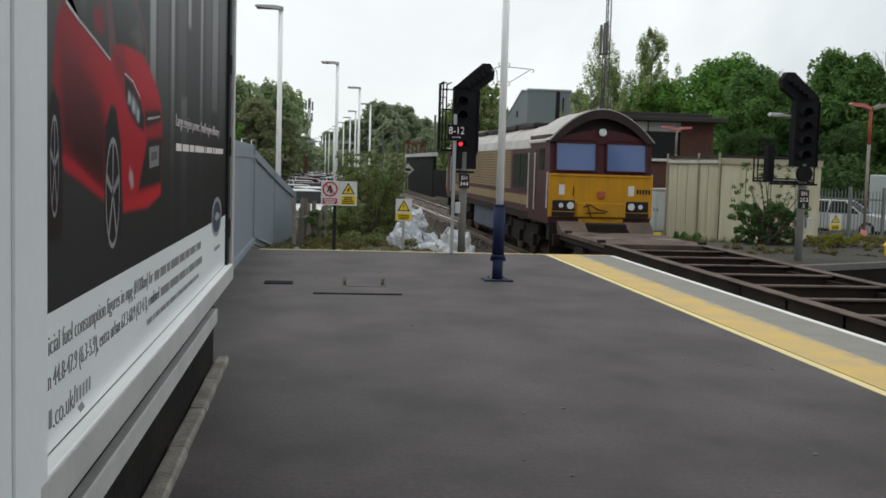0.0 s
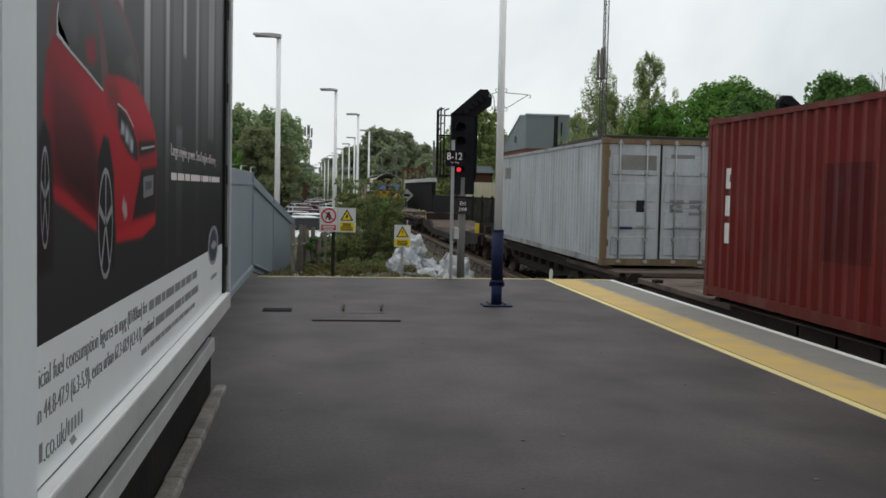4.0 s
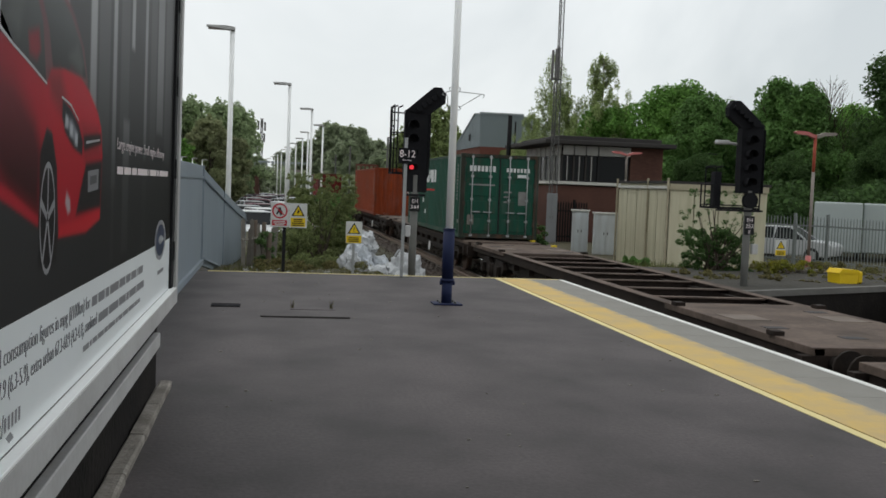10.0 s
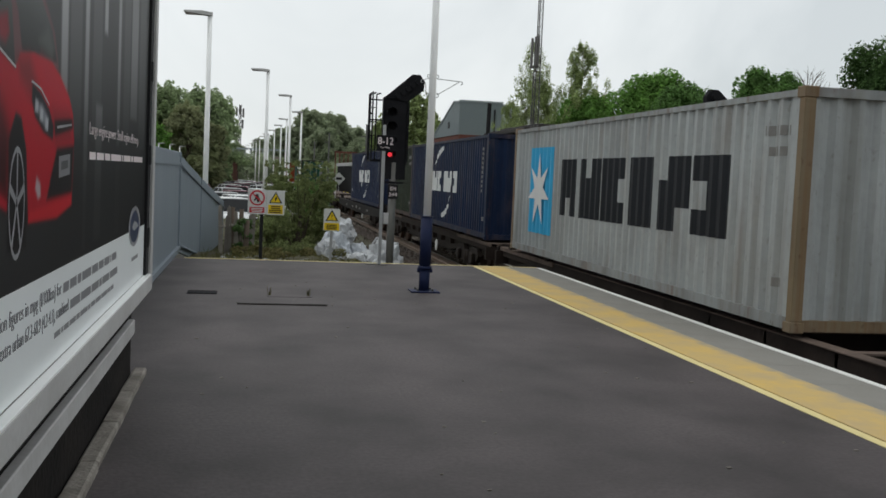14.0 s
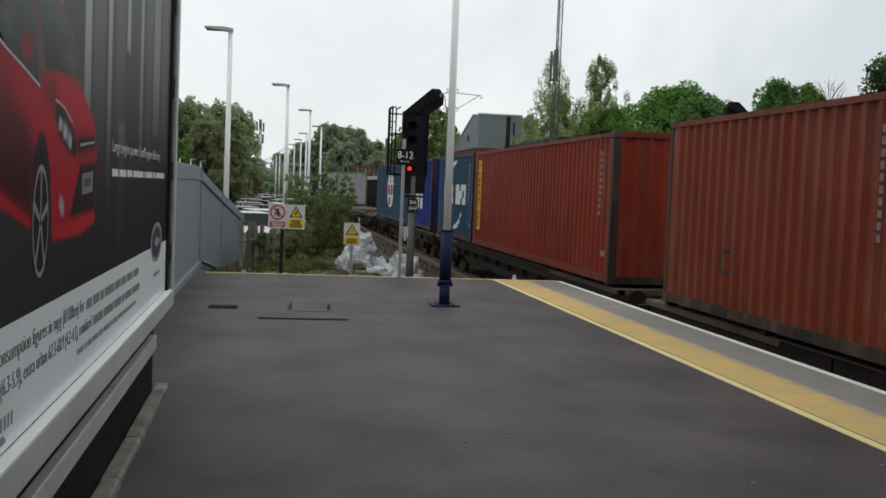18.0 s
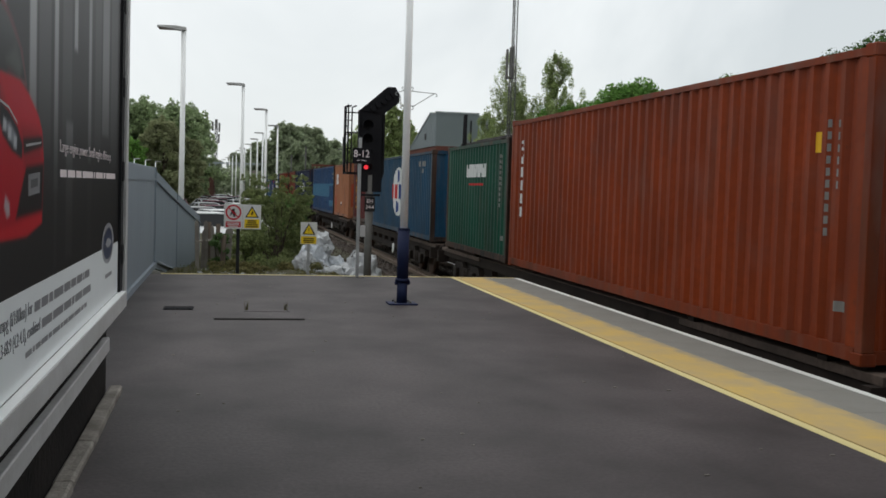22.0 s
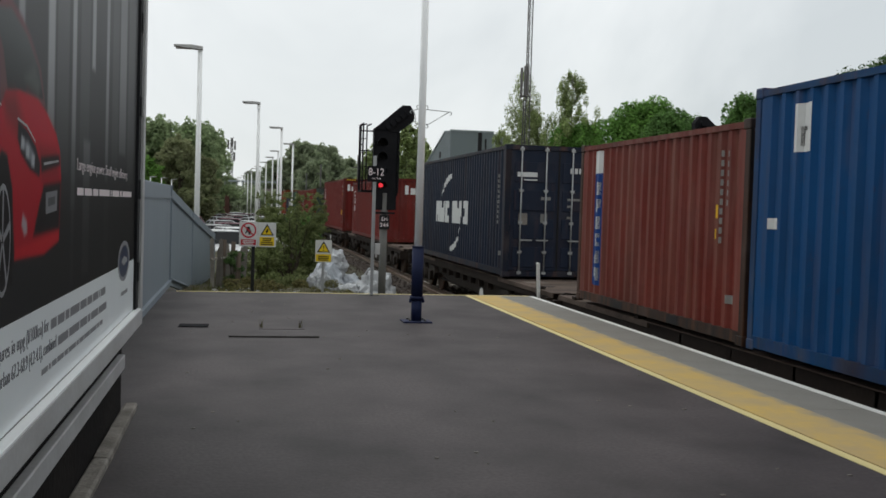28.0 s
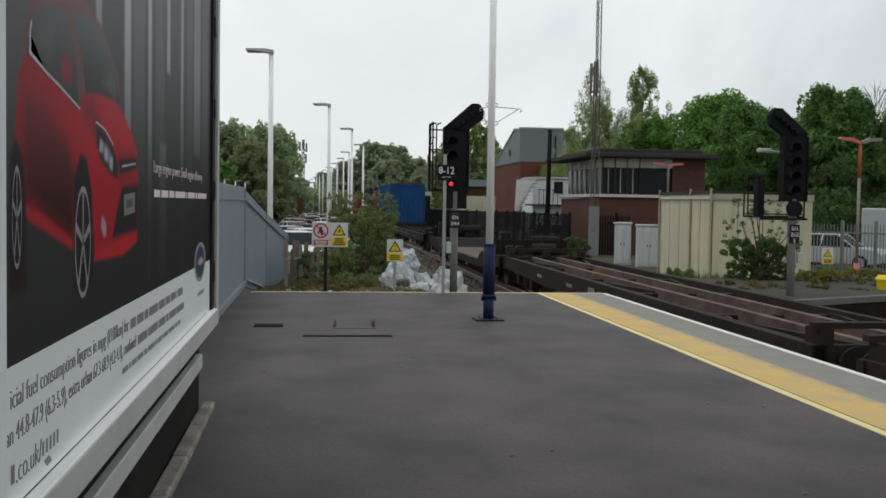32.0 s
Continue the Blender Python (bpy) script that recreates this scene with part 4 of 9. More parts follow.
ink_on([(3.85, 1.865), (4.01, 1.84), (4.17, 1.79), (4.26, 1.73), (4.25, 1.675), (4.06, 1.70), (3.9, 1.75), (3.845, 1.8)], (0.014, 0.016, 0.02), 0.02)
ink_on([(3.92, 1.80), (4.03, 1.80), (4.15, 1.755), (4.14, 1.71), (4.0, 1.745)], (0.42, 0.45, 0.5), 0.03, .5)
for hy, hz in ((3.93, 1.79), (4.02, 1.765), (4.12, 1.735)):
    ink_on([(hy - .03, hz - .02), (hy - .02, hz + .025), (hy + .03, hz + .015), (hy + .025, hz - .025)], (0.5, 0.52, 0.55), 0.018, .8)
ink_on([(4.27, 1.755), (4.68, 1.78), (4.7, 1.735), (4.29, 1.695)], (0.016, 0.012, 0.013), 0.025)
ink_on([(4.34, 1.65), (4.73, 1.67), (4.7, 1.465), (4.14, 1.45), (4.22, 1.54)], (0.014, 0.012, 0.013), 0.035)
ink_on([(3.82, 1.385), (4.36, 1.378), (4.7, 1.42), (4.69, 1.455), (4.23, 1.435), (3.84, 1.42)], (0.5, 0.015, 0.025), 0.03)
ink_on([(3.95, 1.54), (4.02, 1.51), (4.03, 1.47), (3.98, 1.46), (3.93, 1.50)], (0.4, 0.4, 0.42), 0.03, .8)
nz_, ny_ = PY.shape
me = bpy.data.meshes.new("printed_picture")
me.from_pydata(np.stack([np.full(PY.size, -0.7416), PY.ravel(), PZ.ravel()], 1).tolist(), [],
               [(a, a + 1, a + ny_ + 1, a + ny_) for r in range(nz_ - 1) for a in range(r * ny_, r * ny_ + ny_ - 1)])
tint = me.color_attributes.new("print", "FLOAT_COLOR", "POINT")
tint.data.foreach_set("color", np.concatenate([np.clip(ink, 0, 1).reshape(-1, 3), np.ones((PY.size, 1))], 1).ravel())
me.materials.append(m_picture)
picture = new("printed_picture", me)
picture.parent = hoard
picture["label"] = "printed photograph of a red car in a dark studio"
flat("printed_window_line", [(2.97, 1.985), (3.13, 1.957), (3.35, 1.925), (3.585, 1.888), (3.585, 1.896), (3.35, 1.935), (3.13, 1.966), (2.99, 1.995), (2.985, 2.04), (3.0, 2.075), (2.99, 2.08), (2.972, 2.04)], m_print_silver, 0.022)
flat("printed_brow", [(3.83, 1.865), (4.0, 1.848), (4.16, 1.80), (4.15, 1.812), (4.0, 1.857), (3.84, 1.873)], m_print_silver, 0.022)
flat("printed_grille_chrome", [(4.33, 1.735), (4.66, 1.757), (4.66, 1.748), (4.33, 1.724)], m_print_silver, 0.022)
flat("printed_plate", [(4.38, 1.618), (4.64, 1.63), (4.635, 1.545), (4.385, 1.532)], m_print_grey, 0.022)
flat("printed_plate_bar", [(4.43, 1.597), (4.59, 1.605), (4.59, 1.572), (4.43, 1.562)], m_print_dim, 0.026)


def printed_wheel(cy, cz, ry, rz, spokes=5):
    b = bmesh.new()
    x0 = -0.742 + 0.024 * 0.06
    n = 24
    for i in range(n):
        a, c = 2 * math.pi * i / n, 2 * math.pi * (i + 1) / n
        b.faces.new([b.verts.new((x0, cy + ry * k * math.cos(g2), cz + rz * k * math.sin(g2))) for k, g2 in ((0.9, a), (0.9, c), (1.0, c), (1.0, a))])
    for i in range(spokes):
        a = 2 * math.pi * i / spokes + 0.3
        b.faces.new([b.verts.new((x0, cy + ry * k * math.cos(a + d), cz + rz * k * math.sin(a + d))) for k, d in ((0.1, -.7), (0.93, -.09), (0.93, .09), (0.1, .7))])
    part("printed_rim", b, m_print_silver, hoard)


printed_wheel(3.63, 1.455, 0.12, 0.187)
printed_wheel(2.85, 1.548, 0.045, 0.135)
# the printed words
lettering("headline", "Large engine power. Small engine efficiency.", 2.15, 0.075, m_ink_white, pose(-0.7412, 5.17, 1.712, 90, 0, 90), hoard, -0.018)["kind"] = "stuff"


def word_blocks(name, words, y0, z0, high, pitch, material):
    """Unreadable printed words as plain bars: the number of letters of each, from y0 on."""
    b = bmesh.new()
    for letters in words:
        y1 = y0 + letters * pitch
        b.faces.new([b.verts.new((-0.7412, yy, zz)) for yy, zz in ((y0, z0), (y1, z0), (y1, z0 + high), (y0, z0 + high))])
        y0 = y1 + pitch * 0.8
    part(name, b, material, hoard)["kind"] = "stuff"


word_blocks("headline_bar", (4, 5, 4, 9, 1, 7, 2, 11), 5.18, 1.612, 0.036, 0.050, m_ink_white)
lettering("small_print", "icial fuel consumption figures in mpg (l/100km) for", 1.70, 0.070, m_ink, pose(-0.7412, 2.79, 1.040, 90, 0, 90), hoard, -0.018)["kind"] = "stuff"
word_blocks("small_print_bar", (4, 5, 3, 8, 6, 5, 6, 1, 6), 4.54, 1.054, 0.042, 0.0345, m_ink)
lettering("small_print", "an 44.8-47.9 (6.3-5.9), extra urban 67.3-68.9 (4.2-4.1), combined", 1.92, 0.068, m_ink, pose(-0.7412, 2.75, 0.950, 90, 0, 90), hoard, -0.018)["kind"] = "stuff"
word_blocks("small_print_bar", (9, 10, 8, 3, 9, 11), 4.72, 0.964, 0.040, 0.030, m_ink)
word_blocks("small_print_bar", (6, 2, 5, 7, 4, 9, 3, 6, 8, 10, 4, 5), 4.35, 0.893, 0.024, 0.0235, m_ink)
word_blocks("web_address_bar", (1,), 2.79, 0.862, 0.05, 0.035, m_ink)
lettering("web_address", ".co.uk/", 0.25, 0.062, m_ink, pose(-0.7412, 2.84, 0.856, 90, 0, 90), hoard, -0.018)["kind"] = "stuff"
word_blocks("web_address_bar", (1, 1, 1, 1, 1), 3.10, 0.862, 0.042, 0.0235, m_ink)
flat("printed_badge_rim", arc_pts(7.21, 1.19, 0.34, 0.132, 0, 346, 24), m_print_silver, 0.022)
flat("printed_badge", arc_pts(7.21, 1.19, 0.27, 0.105, 0, 346, 24), m_print_blue, 0.026)
flat("printed_badge_stroke", [(7.05, 1.19), (7.2, 1.225), (7.4, 1.2), (7.42, 1.18), (7.2, 1.16)], m_print_silver, 0.03)
flat("printed_slogan_bar", [(7.08, 0.965), (7.46, 0.965), (7.46, 0.99), (7.08, 0.99)], m_ink, 0.004)
flat("poster_tear", [(3.12, 0.845), (3.18, 0.85), (3.22, 0.825), (3.16, 0.82)], m_ink, 0.004)


# ---- blue-grey steel wall beside the ramp ----
wall = thing("steel_screen_wall", pose(0, 0, 0), "blue-grey painted sheet steel screen wall", "wall", "", "structure")
bm = bmesh.new()
box(bm, -1.40, -1.32, 8.1, 20.4, 0.0, 1.86, 0.006)
part("panel", bm, m_wall_blue, wall)
far = [(-1.36, 20.4), (-1.09, 24.2), (-0.72, 29.0)]
tops = [1.86, 1.35, 0.72]
lows = [0.0, -0.5, -1.15]
for i in range(2):
    (xa, ya), (xb, yb) = far[i], far[i + 1]
    b2 = bmesh.new()
    v = [b2.verts.new(p) for p in ((xa, ya, lows[i]), (xb, yb - .01, lows[i + 1]), (xb, yb - .01, tops[i + 1]), (xa, ya, tops[i]),
                                   (xa - .08, ya, lows[i]), (xb - .08, yb - .01, lows[i + 1]), (xb - .08, yb - .01, tops[i + 1]), (xa - .08, ya, tops[i]))]
    for q in ((0, 1, 2, 3), (7, 6, 5, 4), (0, 4, 5, 1), (1, 5, 6, 2), (2, 6, 7, 3), (3, 7, 4, 0)):
        b2.faces.new([v[i2] for i2 in q])
    part("panel", b2, m_wall_blue, wall)
    b2 = bmesh.new()
    tube(b2, (xa + 0.02, ya, tops[i] - 0.2), (xb + 0.02, yb, tops[i + 1] - 0.2), 0.022)
    part("top_rail", b2, m_wall_blue, wall)
    b2 = bmesh.new()
    tube(b2, (xa + 0.03, ya, lows[i] + 0.12), (xb + 0.03, yb, lows[i + 1] + 0.12), 0.03)
    part("bottom_rail", b2, m_wall_blue, wall)
    made("seam", m_wall_blue, wall, box, xb - 0.01, xb + 0.015, yb - 0.03, yb, lows[i + 1], tops[i + 1])
made("top_rail", m_wall_blue, wall, box, -1.32, -1.30, 8.1, 20.4, 1.62, 1.66)
made("kick_plate", m_wall_blue, wall, box, -1.32, -1.27, 8.1, 20.4, 0.0, 0.09)
made("corner_post", m_wall_blue, wall, box, -1.33, -1.29, 20.34, 20.41, 0.0, 1.86)

# ---- platform lamp column ----
col = thing("platform_lamp_column", pose(2.42, 14.42, 0), "white lamp column with a navy hinged base", "lamp post")
for i in range(4):
    a = math.pi / 4 + i * math.pi / 2
    b2 = bmesh.new()
    tube(b2, (0.15 * math.cos(a), 0.15 * math.sin(a), 0.0), (0.15 * math.cos(a), 0.15 * math.sin(a), 0.05), 0.016, seg=6)
    part("bolt", b2, m_dark_steel, col)
made("base_plate", m_navy, col, box, -0.2, 0.2, -0.17, 0.17, 0, 0.022, 0.004)
b2 = bmesh.new()
tube(b2, (0, 0, 0.02), (0, 0, 0.32), 0.074, seg=16)
part("base_tube", b2, m_navy, col)
b2 = bmesh.new()
tube(b2, (0, 0, 0.32), (0, 0, 0.36), 0.098, seg=16)
tube(b2, (-0.105, 0, 0.30), (0.105, 0, 0.30), 0.03, seg=8)
part("hinge_collar", b2, m_navy, col)
b2 = bmesh.new()
tube(b2, (0, 0, 0.36), (0, 0, 1.04), 0.082, seg=16)
tube(b2, (0, 0, 1.04), (0, 0, 1.06), 0.088, seg=16)
part("navy_sleeve", b2, m_navy, col)
b2 = bmesh.new()
tube(b2, (0, 0, 1.06), (0, 0, 5.6), 0.054, 0.046, seg=16)
part("column", b2, m_lamp_white, col)
b2 = bmesh.new()
for sgn, reach in ((1, 0.38), (-1, 0.13)):
    pipe(b2, [(sgn * 0.05, 0, 2.95), (sgn * reach, 0, 2.93)], 0.0055)
    pipe(b2, [(sgn * 0.05, 0, 2.75), (sgn * 0.09, 0, 2.745), (sgn * reach * 0.75, 0, 2.87), (sgn * reach, 0, 2.93), (sgn * (reach + .03), 0, 2.925), (sgn * (reach + .035), 0, 2.895), (sgn * (reach + .01), 0, 2.885)], 0.0055)
    pipe(b2, [(sgn * 0.05, 0, 3.0), (sgn * 0.075, 0, 3.0), (sgn * 0.08, 0, 2.98), (sgn * 0.06, 0, 2.95)], 0.005)
    pipe(b2, [(sgn * 0.05, 0, 2.70), (sgn * 0.08, 0, 2.70), (sgn * 0.09, 0, 2.72), (sgn * 0.06, 0, 2.75)], 0.005)
part("basket_bracket", b2, m_galv, col)
b2 = bmesh.new()
box(b2, -0.8, 0.1, -0.12, 0.12, 5.55, 5.68, 0.03)
part("lamp_head", b2, m_lamp_white, col)


def column_lamp(m, height, head=0.62):
    ob = thing("street_lamp", m, "slim white lamp column with a flat side head", "street lamp", "row of white lamp columns")
    b = bmesh.new()
    tube(b, (0, 0, 0), (0, 0, 1.2), 0.09, seg=10)
    tube(b, (0, 0, 1.2), (0, 0, height - 0.04), 0.072, 0.056, seg=10)
    part("column", b, m_lamp_white, ob)
    b = bmesh.new()
    prism(b, [(0.06, height - 0.05), (0.06, height + 0.03), (-0.18, height + 0.06), (-head, height + 0.05), (-head, height + 0.015), (-0.2, height - 0.03)], "y", -0.11, 0.11)
    part("lamp_head", b, m_frame_pale, ob)
    b = bmesh.new()
    box(b, -head + 0.04, -0.2, -0.085, 0.085, height - 0.035, height - 0.005)
    part("diffuser", b, m_lamp_grey, ob)
    return ob


lamp0 = column_lamp(pose(-1.1, 26.5, -1.12), 6.42)
for lx, ly in ((0.5, 40.4), (1.8, 53.3), (3.0, 67.5), (2.4, 77.7), (2.3, 88.8), (2.0, 100.6), (1.62, 112.6), (1.34, 121.3), (0.9, 134.7), (0.48, 143.5), (0.08, 157.7), (-0.55, 169.8), (-1.0, 181.6)):
    copy_thing(lamp0, pose(lx, ly, -1.12))
for lx, ly in ((-6.32, 75.0), (-5.8, 78.0), (-5.43, 83.0)):
    low = copy_thing(lamp0, pose(lx, ly, -1.12, 0, 0, 180))
    low.scale = (0.655, 0.655, 0.655)
    low["label"] = "short white car park lamp column"


# ---- signs at the platform end ----
def pictogram_board(parent, x0, x1, z0, z1, y, board, label=""):
    return made("board", board, parent, box, x0, x1, y, y + 0.012, z0, z1, label=label)


def front_poly(name, pts, y, material, parent):
    b = bmesh.new()
    b.faces.new([b.verts.new((px, y, pz)) for px, pz in pts])
    bmesh.ops.triangulate(b, faces=b.faces)
    return part(name, b, material, parent)


def ring(name, cx, cz, r0, r1, y, material, parent, n=28):
    b = bmesh.new()
    for i in range(n):
        a, c = 2 * math.pi * i / n, 2 * math.pi * (i + 1) / n
        b.faces.new([b.verts.new((cx + r * math.cos(g2), y, cz + r * math.sin(g2))) for r, g2 in ((r0, a), (r0, c), (r1, c), (r1, a))])
    return part(name, b, material, parent)


def warning_triangle(parent, cx, z0, w, y, flash=True):
    h = w * 0.87
    front_poly("triangle_border", [(cx - w / 2, z0), (cx + w / 2, z0), (cx, z0 + h)], y, m_black, parent)
    k = w * 0.36
    front_poly("triangle", [(cx - k, z0 + h * .08), (cx + k, z0 + h * .08), (cx, z0 + h * 0.82)], y - 0.003, m_sign_yellow, parent)
    if flash:
        front_poly("flash_symbol", [(cx + w * .05, z0 + h * .62), (cx - w * .09, z0 + h * .34), (cx + w * .0, z0 + h * .36), (cx - w * .03, z0 + h * .14), (cx + w * .1, z0 + h * .42), (cx + w * .02, z0 + h * .41)], y - 0.006, m_black, parent)
    else:
        front_poly("mark_symbol", [(cx - w * .035, z0 + h * .60), (cx + w * .035, z0 + h * .60), (cx + w * .02, z0 + h * .27), (cx - w * .02, z0 + h * .27)], y - 0.006, m_black, parent)
        front_poly("dot_symbol", [(cx - w * .03, z0 + h * .14), (cx + w * .03, z0 + h * .14), (cx + w * .03, z0 + h * .21), (cx - w * .03, z0 + h * .21)], y - 0.006, m_black, parent)


def word_bars(parent, x0, x1, z0, z1, y, lines, material, seed=0):
    rr = random.Random(seed)
    step = (z1 - z0) / lines
    for i in range(lines):
        w = (x1 - x0) * rr.uniform(0.7, 1.0)
        cx = (x0 + x1) / 2
        front_poly("word_bar", [(cx - w / 2, z0 + i * step), (cx + w / 2, z0 + i * step), (cx + w / 2, z0 + i * step + step * .55), (cx - w / 2, z0 + i * step + step * .55)], y, material, parent)


sg = thing("warning_sign", pose(0.21, 19.2, -0.15), "double white prohibition and yellow electrical warning sign", "sign")
made("post", m_black, sg, box, -0.03, 0.03, 0.014, 0.07, 0, 1.38)
pictogram_board(sg, -0.25, 0.075, 0.95, 1.39, 0, m_sign_white)
pictogram_board(sg, 0.079, 0.40, 0.945, 1.385, 0, m_sign_white)
ring("red_ring", -0.088, 1.24, 0.11, 0.138, -0.003, m_sign_red, sg)
front_poly("red_slash", [(-0.175, 1.31), (-0.16, 1.325), (-0.0, 1.17), (-0.015, 1.155)], -0.006, m_sign_red, sg)
front_poly("black_symbol", [(-0.115, 1.30), (-0.07, 1.31), (-0.06, 1.25), (-0.03, 1.22), (-0.06, 1.21), (-0.05, 1.16), (-0.085, 1.16), (-0.10, 1.22), (-0.14, 1.17), (-0.15, 1.19), (-0.12, 1.25)], -0.003, m_black, sg)
front_poly("red_panel", [(-0.22, 0.975), (0.045, 0.975), (0.045, 1.075), (-0.22, 1.075)], -0.003, m_sign_red, sg)
word_bars(sg, -0.2, 0.025, 0.985, 1.07, -0.006, 3, m_sign_white, 1)
warning_triangle(sg, 0.24, 1.155, 0.24, -0.003)
front_poly("yellow_panel", [(0.11, 0.965), (0.37, 0.965), (0.37, 1.125), (0.11, 1.125)], -0.003, m_sign_yellow, sg)
word_bars(sg, 0.13, 0.35, 0.98, 1.12, -0.006, 4, m_black, 2)


def single_warning(name, m, h, post_m, flash):
    s = thing(name, m, "small yellow triangular warning sign on a post", "sign", "yellow warning signs")
    made("post", post_m, s, box, -0.025, 0.025, 0.014, 0.06, 0, h - 0.05)
    pictogram_board(s, -0.155, 0.155, h - 0.42, h, 0, m_sign_white)
    warning_triangle(s, 0, h - 0.235, 0.25, -0.003, flash)
    front_poly("yellow_panel", [(-0.145, h - 0.41), (0.145, h - 0.41), (0.145, h - 0.27), (-0.145, h - 0.27)], -0.003, m_sign_yellow, s)
    word_bars(s, -0.12, 0.12, h - 0.39, h - 0.29, -0.006, 3, m_black, 3)
    return s


single_warning("electric_warning_sign", pose(1.545, 20.2, -0.35), 1.26, m_galv, False)
single_warning("electric_warning_sign", pose(13.26, 26.0, -0.35), 0.96, m_dark_steel, False)

stop = thing("car_stop_sign", pose(2.32, 18.6, 0), "black 8-12 car stop sign on a grey post", "sign")
made("base_plate", m_dark_steel, stop, box, -0.28, 0.1, -0.06, 0.06, 0, 0.012)
made("post", m_galv, stop, box, -0.055, 0.0, -0.03, 0.03, 0.012, 2.48, 0.006)
made("board", m_signal_black, stop, box, -0.165, 0.16, -0.05, -0.032, 2.02, 2.30, 0.004)
lettering("digits", "8-12", 0.275, 0.125, m_ink_white, pose(-0.142, -0.053, 2.135, 90, 0, 0), stop)
lettering("words", "Car Stop", 0.16, 0.04, m_ink_white, pose(-0.085, -0.053, 2.06, 90, 0, 0), stop)
made("junction_box", m_frame_pale, stop, box, 0.01, 0.10, -0.05, 0.04, 0.73, 0.93, 0.01)


# ---- colour light signals with feather route indicators ----
def signal(m, name, label, mirror, plate, aspects=4, lit=True):
    """Local x = 0 at the head's middle, z = 0 at the platform level; the head faces the oncoming trains behind the camera or ahead."""
    s = thing(name, m, label, "railway signal", "colour light signals")
    k = mirror
    b = bmesh.new()
    tube(b, (0, 0.04, -1.0), (0, 0.04, 1.85), 0.075, seg=12)
    part("post", b, m_dark_steel, s)
    head = new("head")
    head.parent = s
    made("backboard", m_signal_black, head, box, -0.23, 0.23, -0.02, 0.14, 1.52 if lit else 1.80, 3.12, 0.01)
    for i in range(aspects):
        z = 2.0 + i * 0.27
        lx, lr = (-0.085, 0.042) if lit else (0.06 * k, 0.08)
        b = bmesh.new()
        tube(b, (lx, -0.02, z), (lx, -0.05, z), lr, seg=16)
        part("lens", b, m_red_light if (lit and i == 0) else m_lens, head)
        b = bmesh.new()
        n = 12
        for j in range(n):
            a, c = math.pi * (-0.1 + 1.2 * j / n), math.pi * (-0.1 + 1.2 * (j + 1) / n)
            b.faces.new([b.verts.new((lx + 0.1 * math.cos(q), yy, z + 0.1 * math.sin(q))) for q, yy in ((a, -0.02), (c, -0.02), (c, -0.24), (a, -0.2))])
        part("hood", b, m_signal_black, head)
    b = bmesh.new()
    prism(b, [(-0.23 * k, 3.10), (0.235 * k, 3.04), (0.53 * k, 3.27), (0.54 * k, 3.44), (0.45 * k, 3.57), (0.30 * k, 3.57)], "y", -0.05, 0.12)
    feather = part("feather_board", b, m_signal_black, head)
    for i in range(5):
        f = i / 4
        cx, cz = (0.02 + 0.38 * f) * k, 3.14 + 0.29 * f
        b = bmesh.new()
        tube(b, (cx, -0.05, cz), (cx, -0.15, cz), 0.055, seg=10)
        part("feather_lamp", b, m_signal_black, feather)
    made("head_rear_box", m_signal_black, head, box, -0.17, 0.17, 0.14, 0.36, 2.0, 3.0, 0.02)
    made("side_flange", m_signal_black, head, box, -0.245, -0.23, -0.06, 0.14, 1.8, 3.1)
    made("side_flange", m_signal_black, head, box, 0.23, 0.245, -0.06, 0.14, 1.8, 3.04)
    cage = new("service_platform")
    cage.parent = s
    b = bmesh.new()
    left, right, floor_z = (-0.44, 0.27, 1.86) if lit else (-0.68, 0.26, 1.48)
    box(b, left, right, 0.1, 0.75, floor_z, floor_z + .04)
    part("grating", b, m_signal_black, cage)
    for x0, z_top in ((left, 3.2 if lit else 1.95), (right, 3.1 if lit else 1.95)):
        for yy in (0.1, 0.75):
            b = bmesh.new()
            pipe(b, [(x0, yy, floor_z), (x0, yy, z_top)], 0.016)
            part("rail_post", b, m_signal_black, cage)
        for z in (z_top - .4, z_top):
            b = bmesh.new()
            pipe(b, [(x0, 0.1, z), (x0, 0.75, z)], 0.014)
            part("railing", b, m_signal_black, cage)
    for z in (z_top - .4, z_top):
        b = bmesh.new()
        pipe(b, [(left, 0.75, z), (right, 0.75, z)], 0.014)
        part("railing", b, m_signal_black, cage)
    ladder = new("ladder")
    ladder.parent = s
    foot = 1.9 if lit else 1.52
    for dx in (0.40, 0.62) if not lit else (-0.30, -0.42):
        b = bmesh.new()
        pipe(b, [(dx * k, 0.7, foot), (dx * k, 0.7, 3.2 if lit else 2.3), (dx * 0.8 * k, 0.5, 3.22 if lit else 2.32)], 0.014)
        part("stile", b, m_signal_black, ladder)
    rung_x = (0.40, 0.62) if not lit else (-0.30, -0.42)
    for i in range(4):
        b = bmesh.new()
        pipe(b, [(rung_x[0] * k, 0.7, foot + 0.2 + i * 0.28), (rung_x[1] * k, 0.7, foot + 0.2 + i * 0.28)], 0.009)
        part("rung", b, m_signal_black, ladder)
    made("lower_frame", m_signal_black, s, box, left if not lit else -0.2, right if not lit else 0.2, -0.06, -0.02, 1.44, 1.48)
    if not lit:
        made("equipment_box", m_signal_black, s, box, -0.64, -0.50, 0.2, 0.4, 1.52, 2.2, 0.01)
    if not lit:
        b = bmesh.new()
        tube(b, (0, -0.08, 1.66), (0, 0.02, 1.66), 0.15, seg=18)
        part("subsidiary_lamp", b, m_signal_black, s)
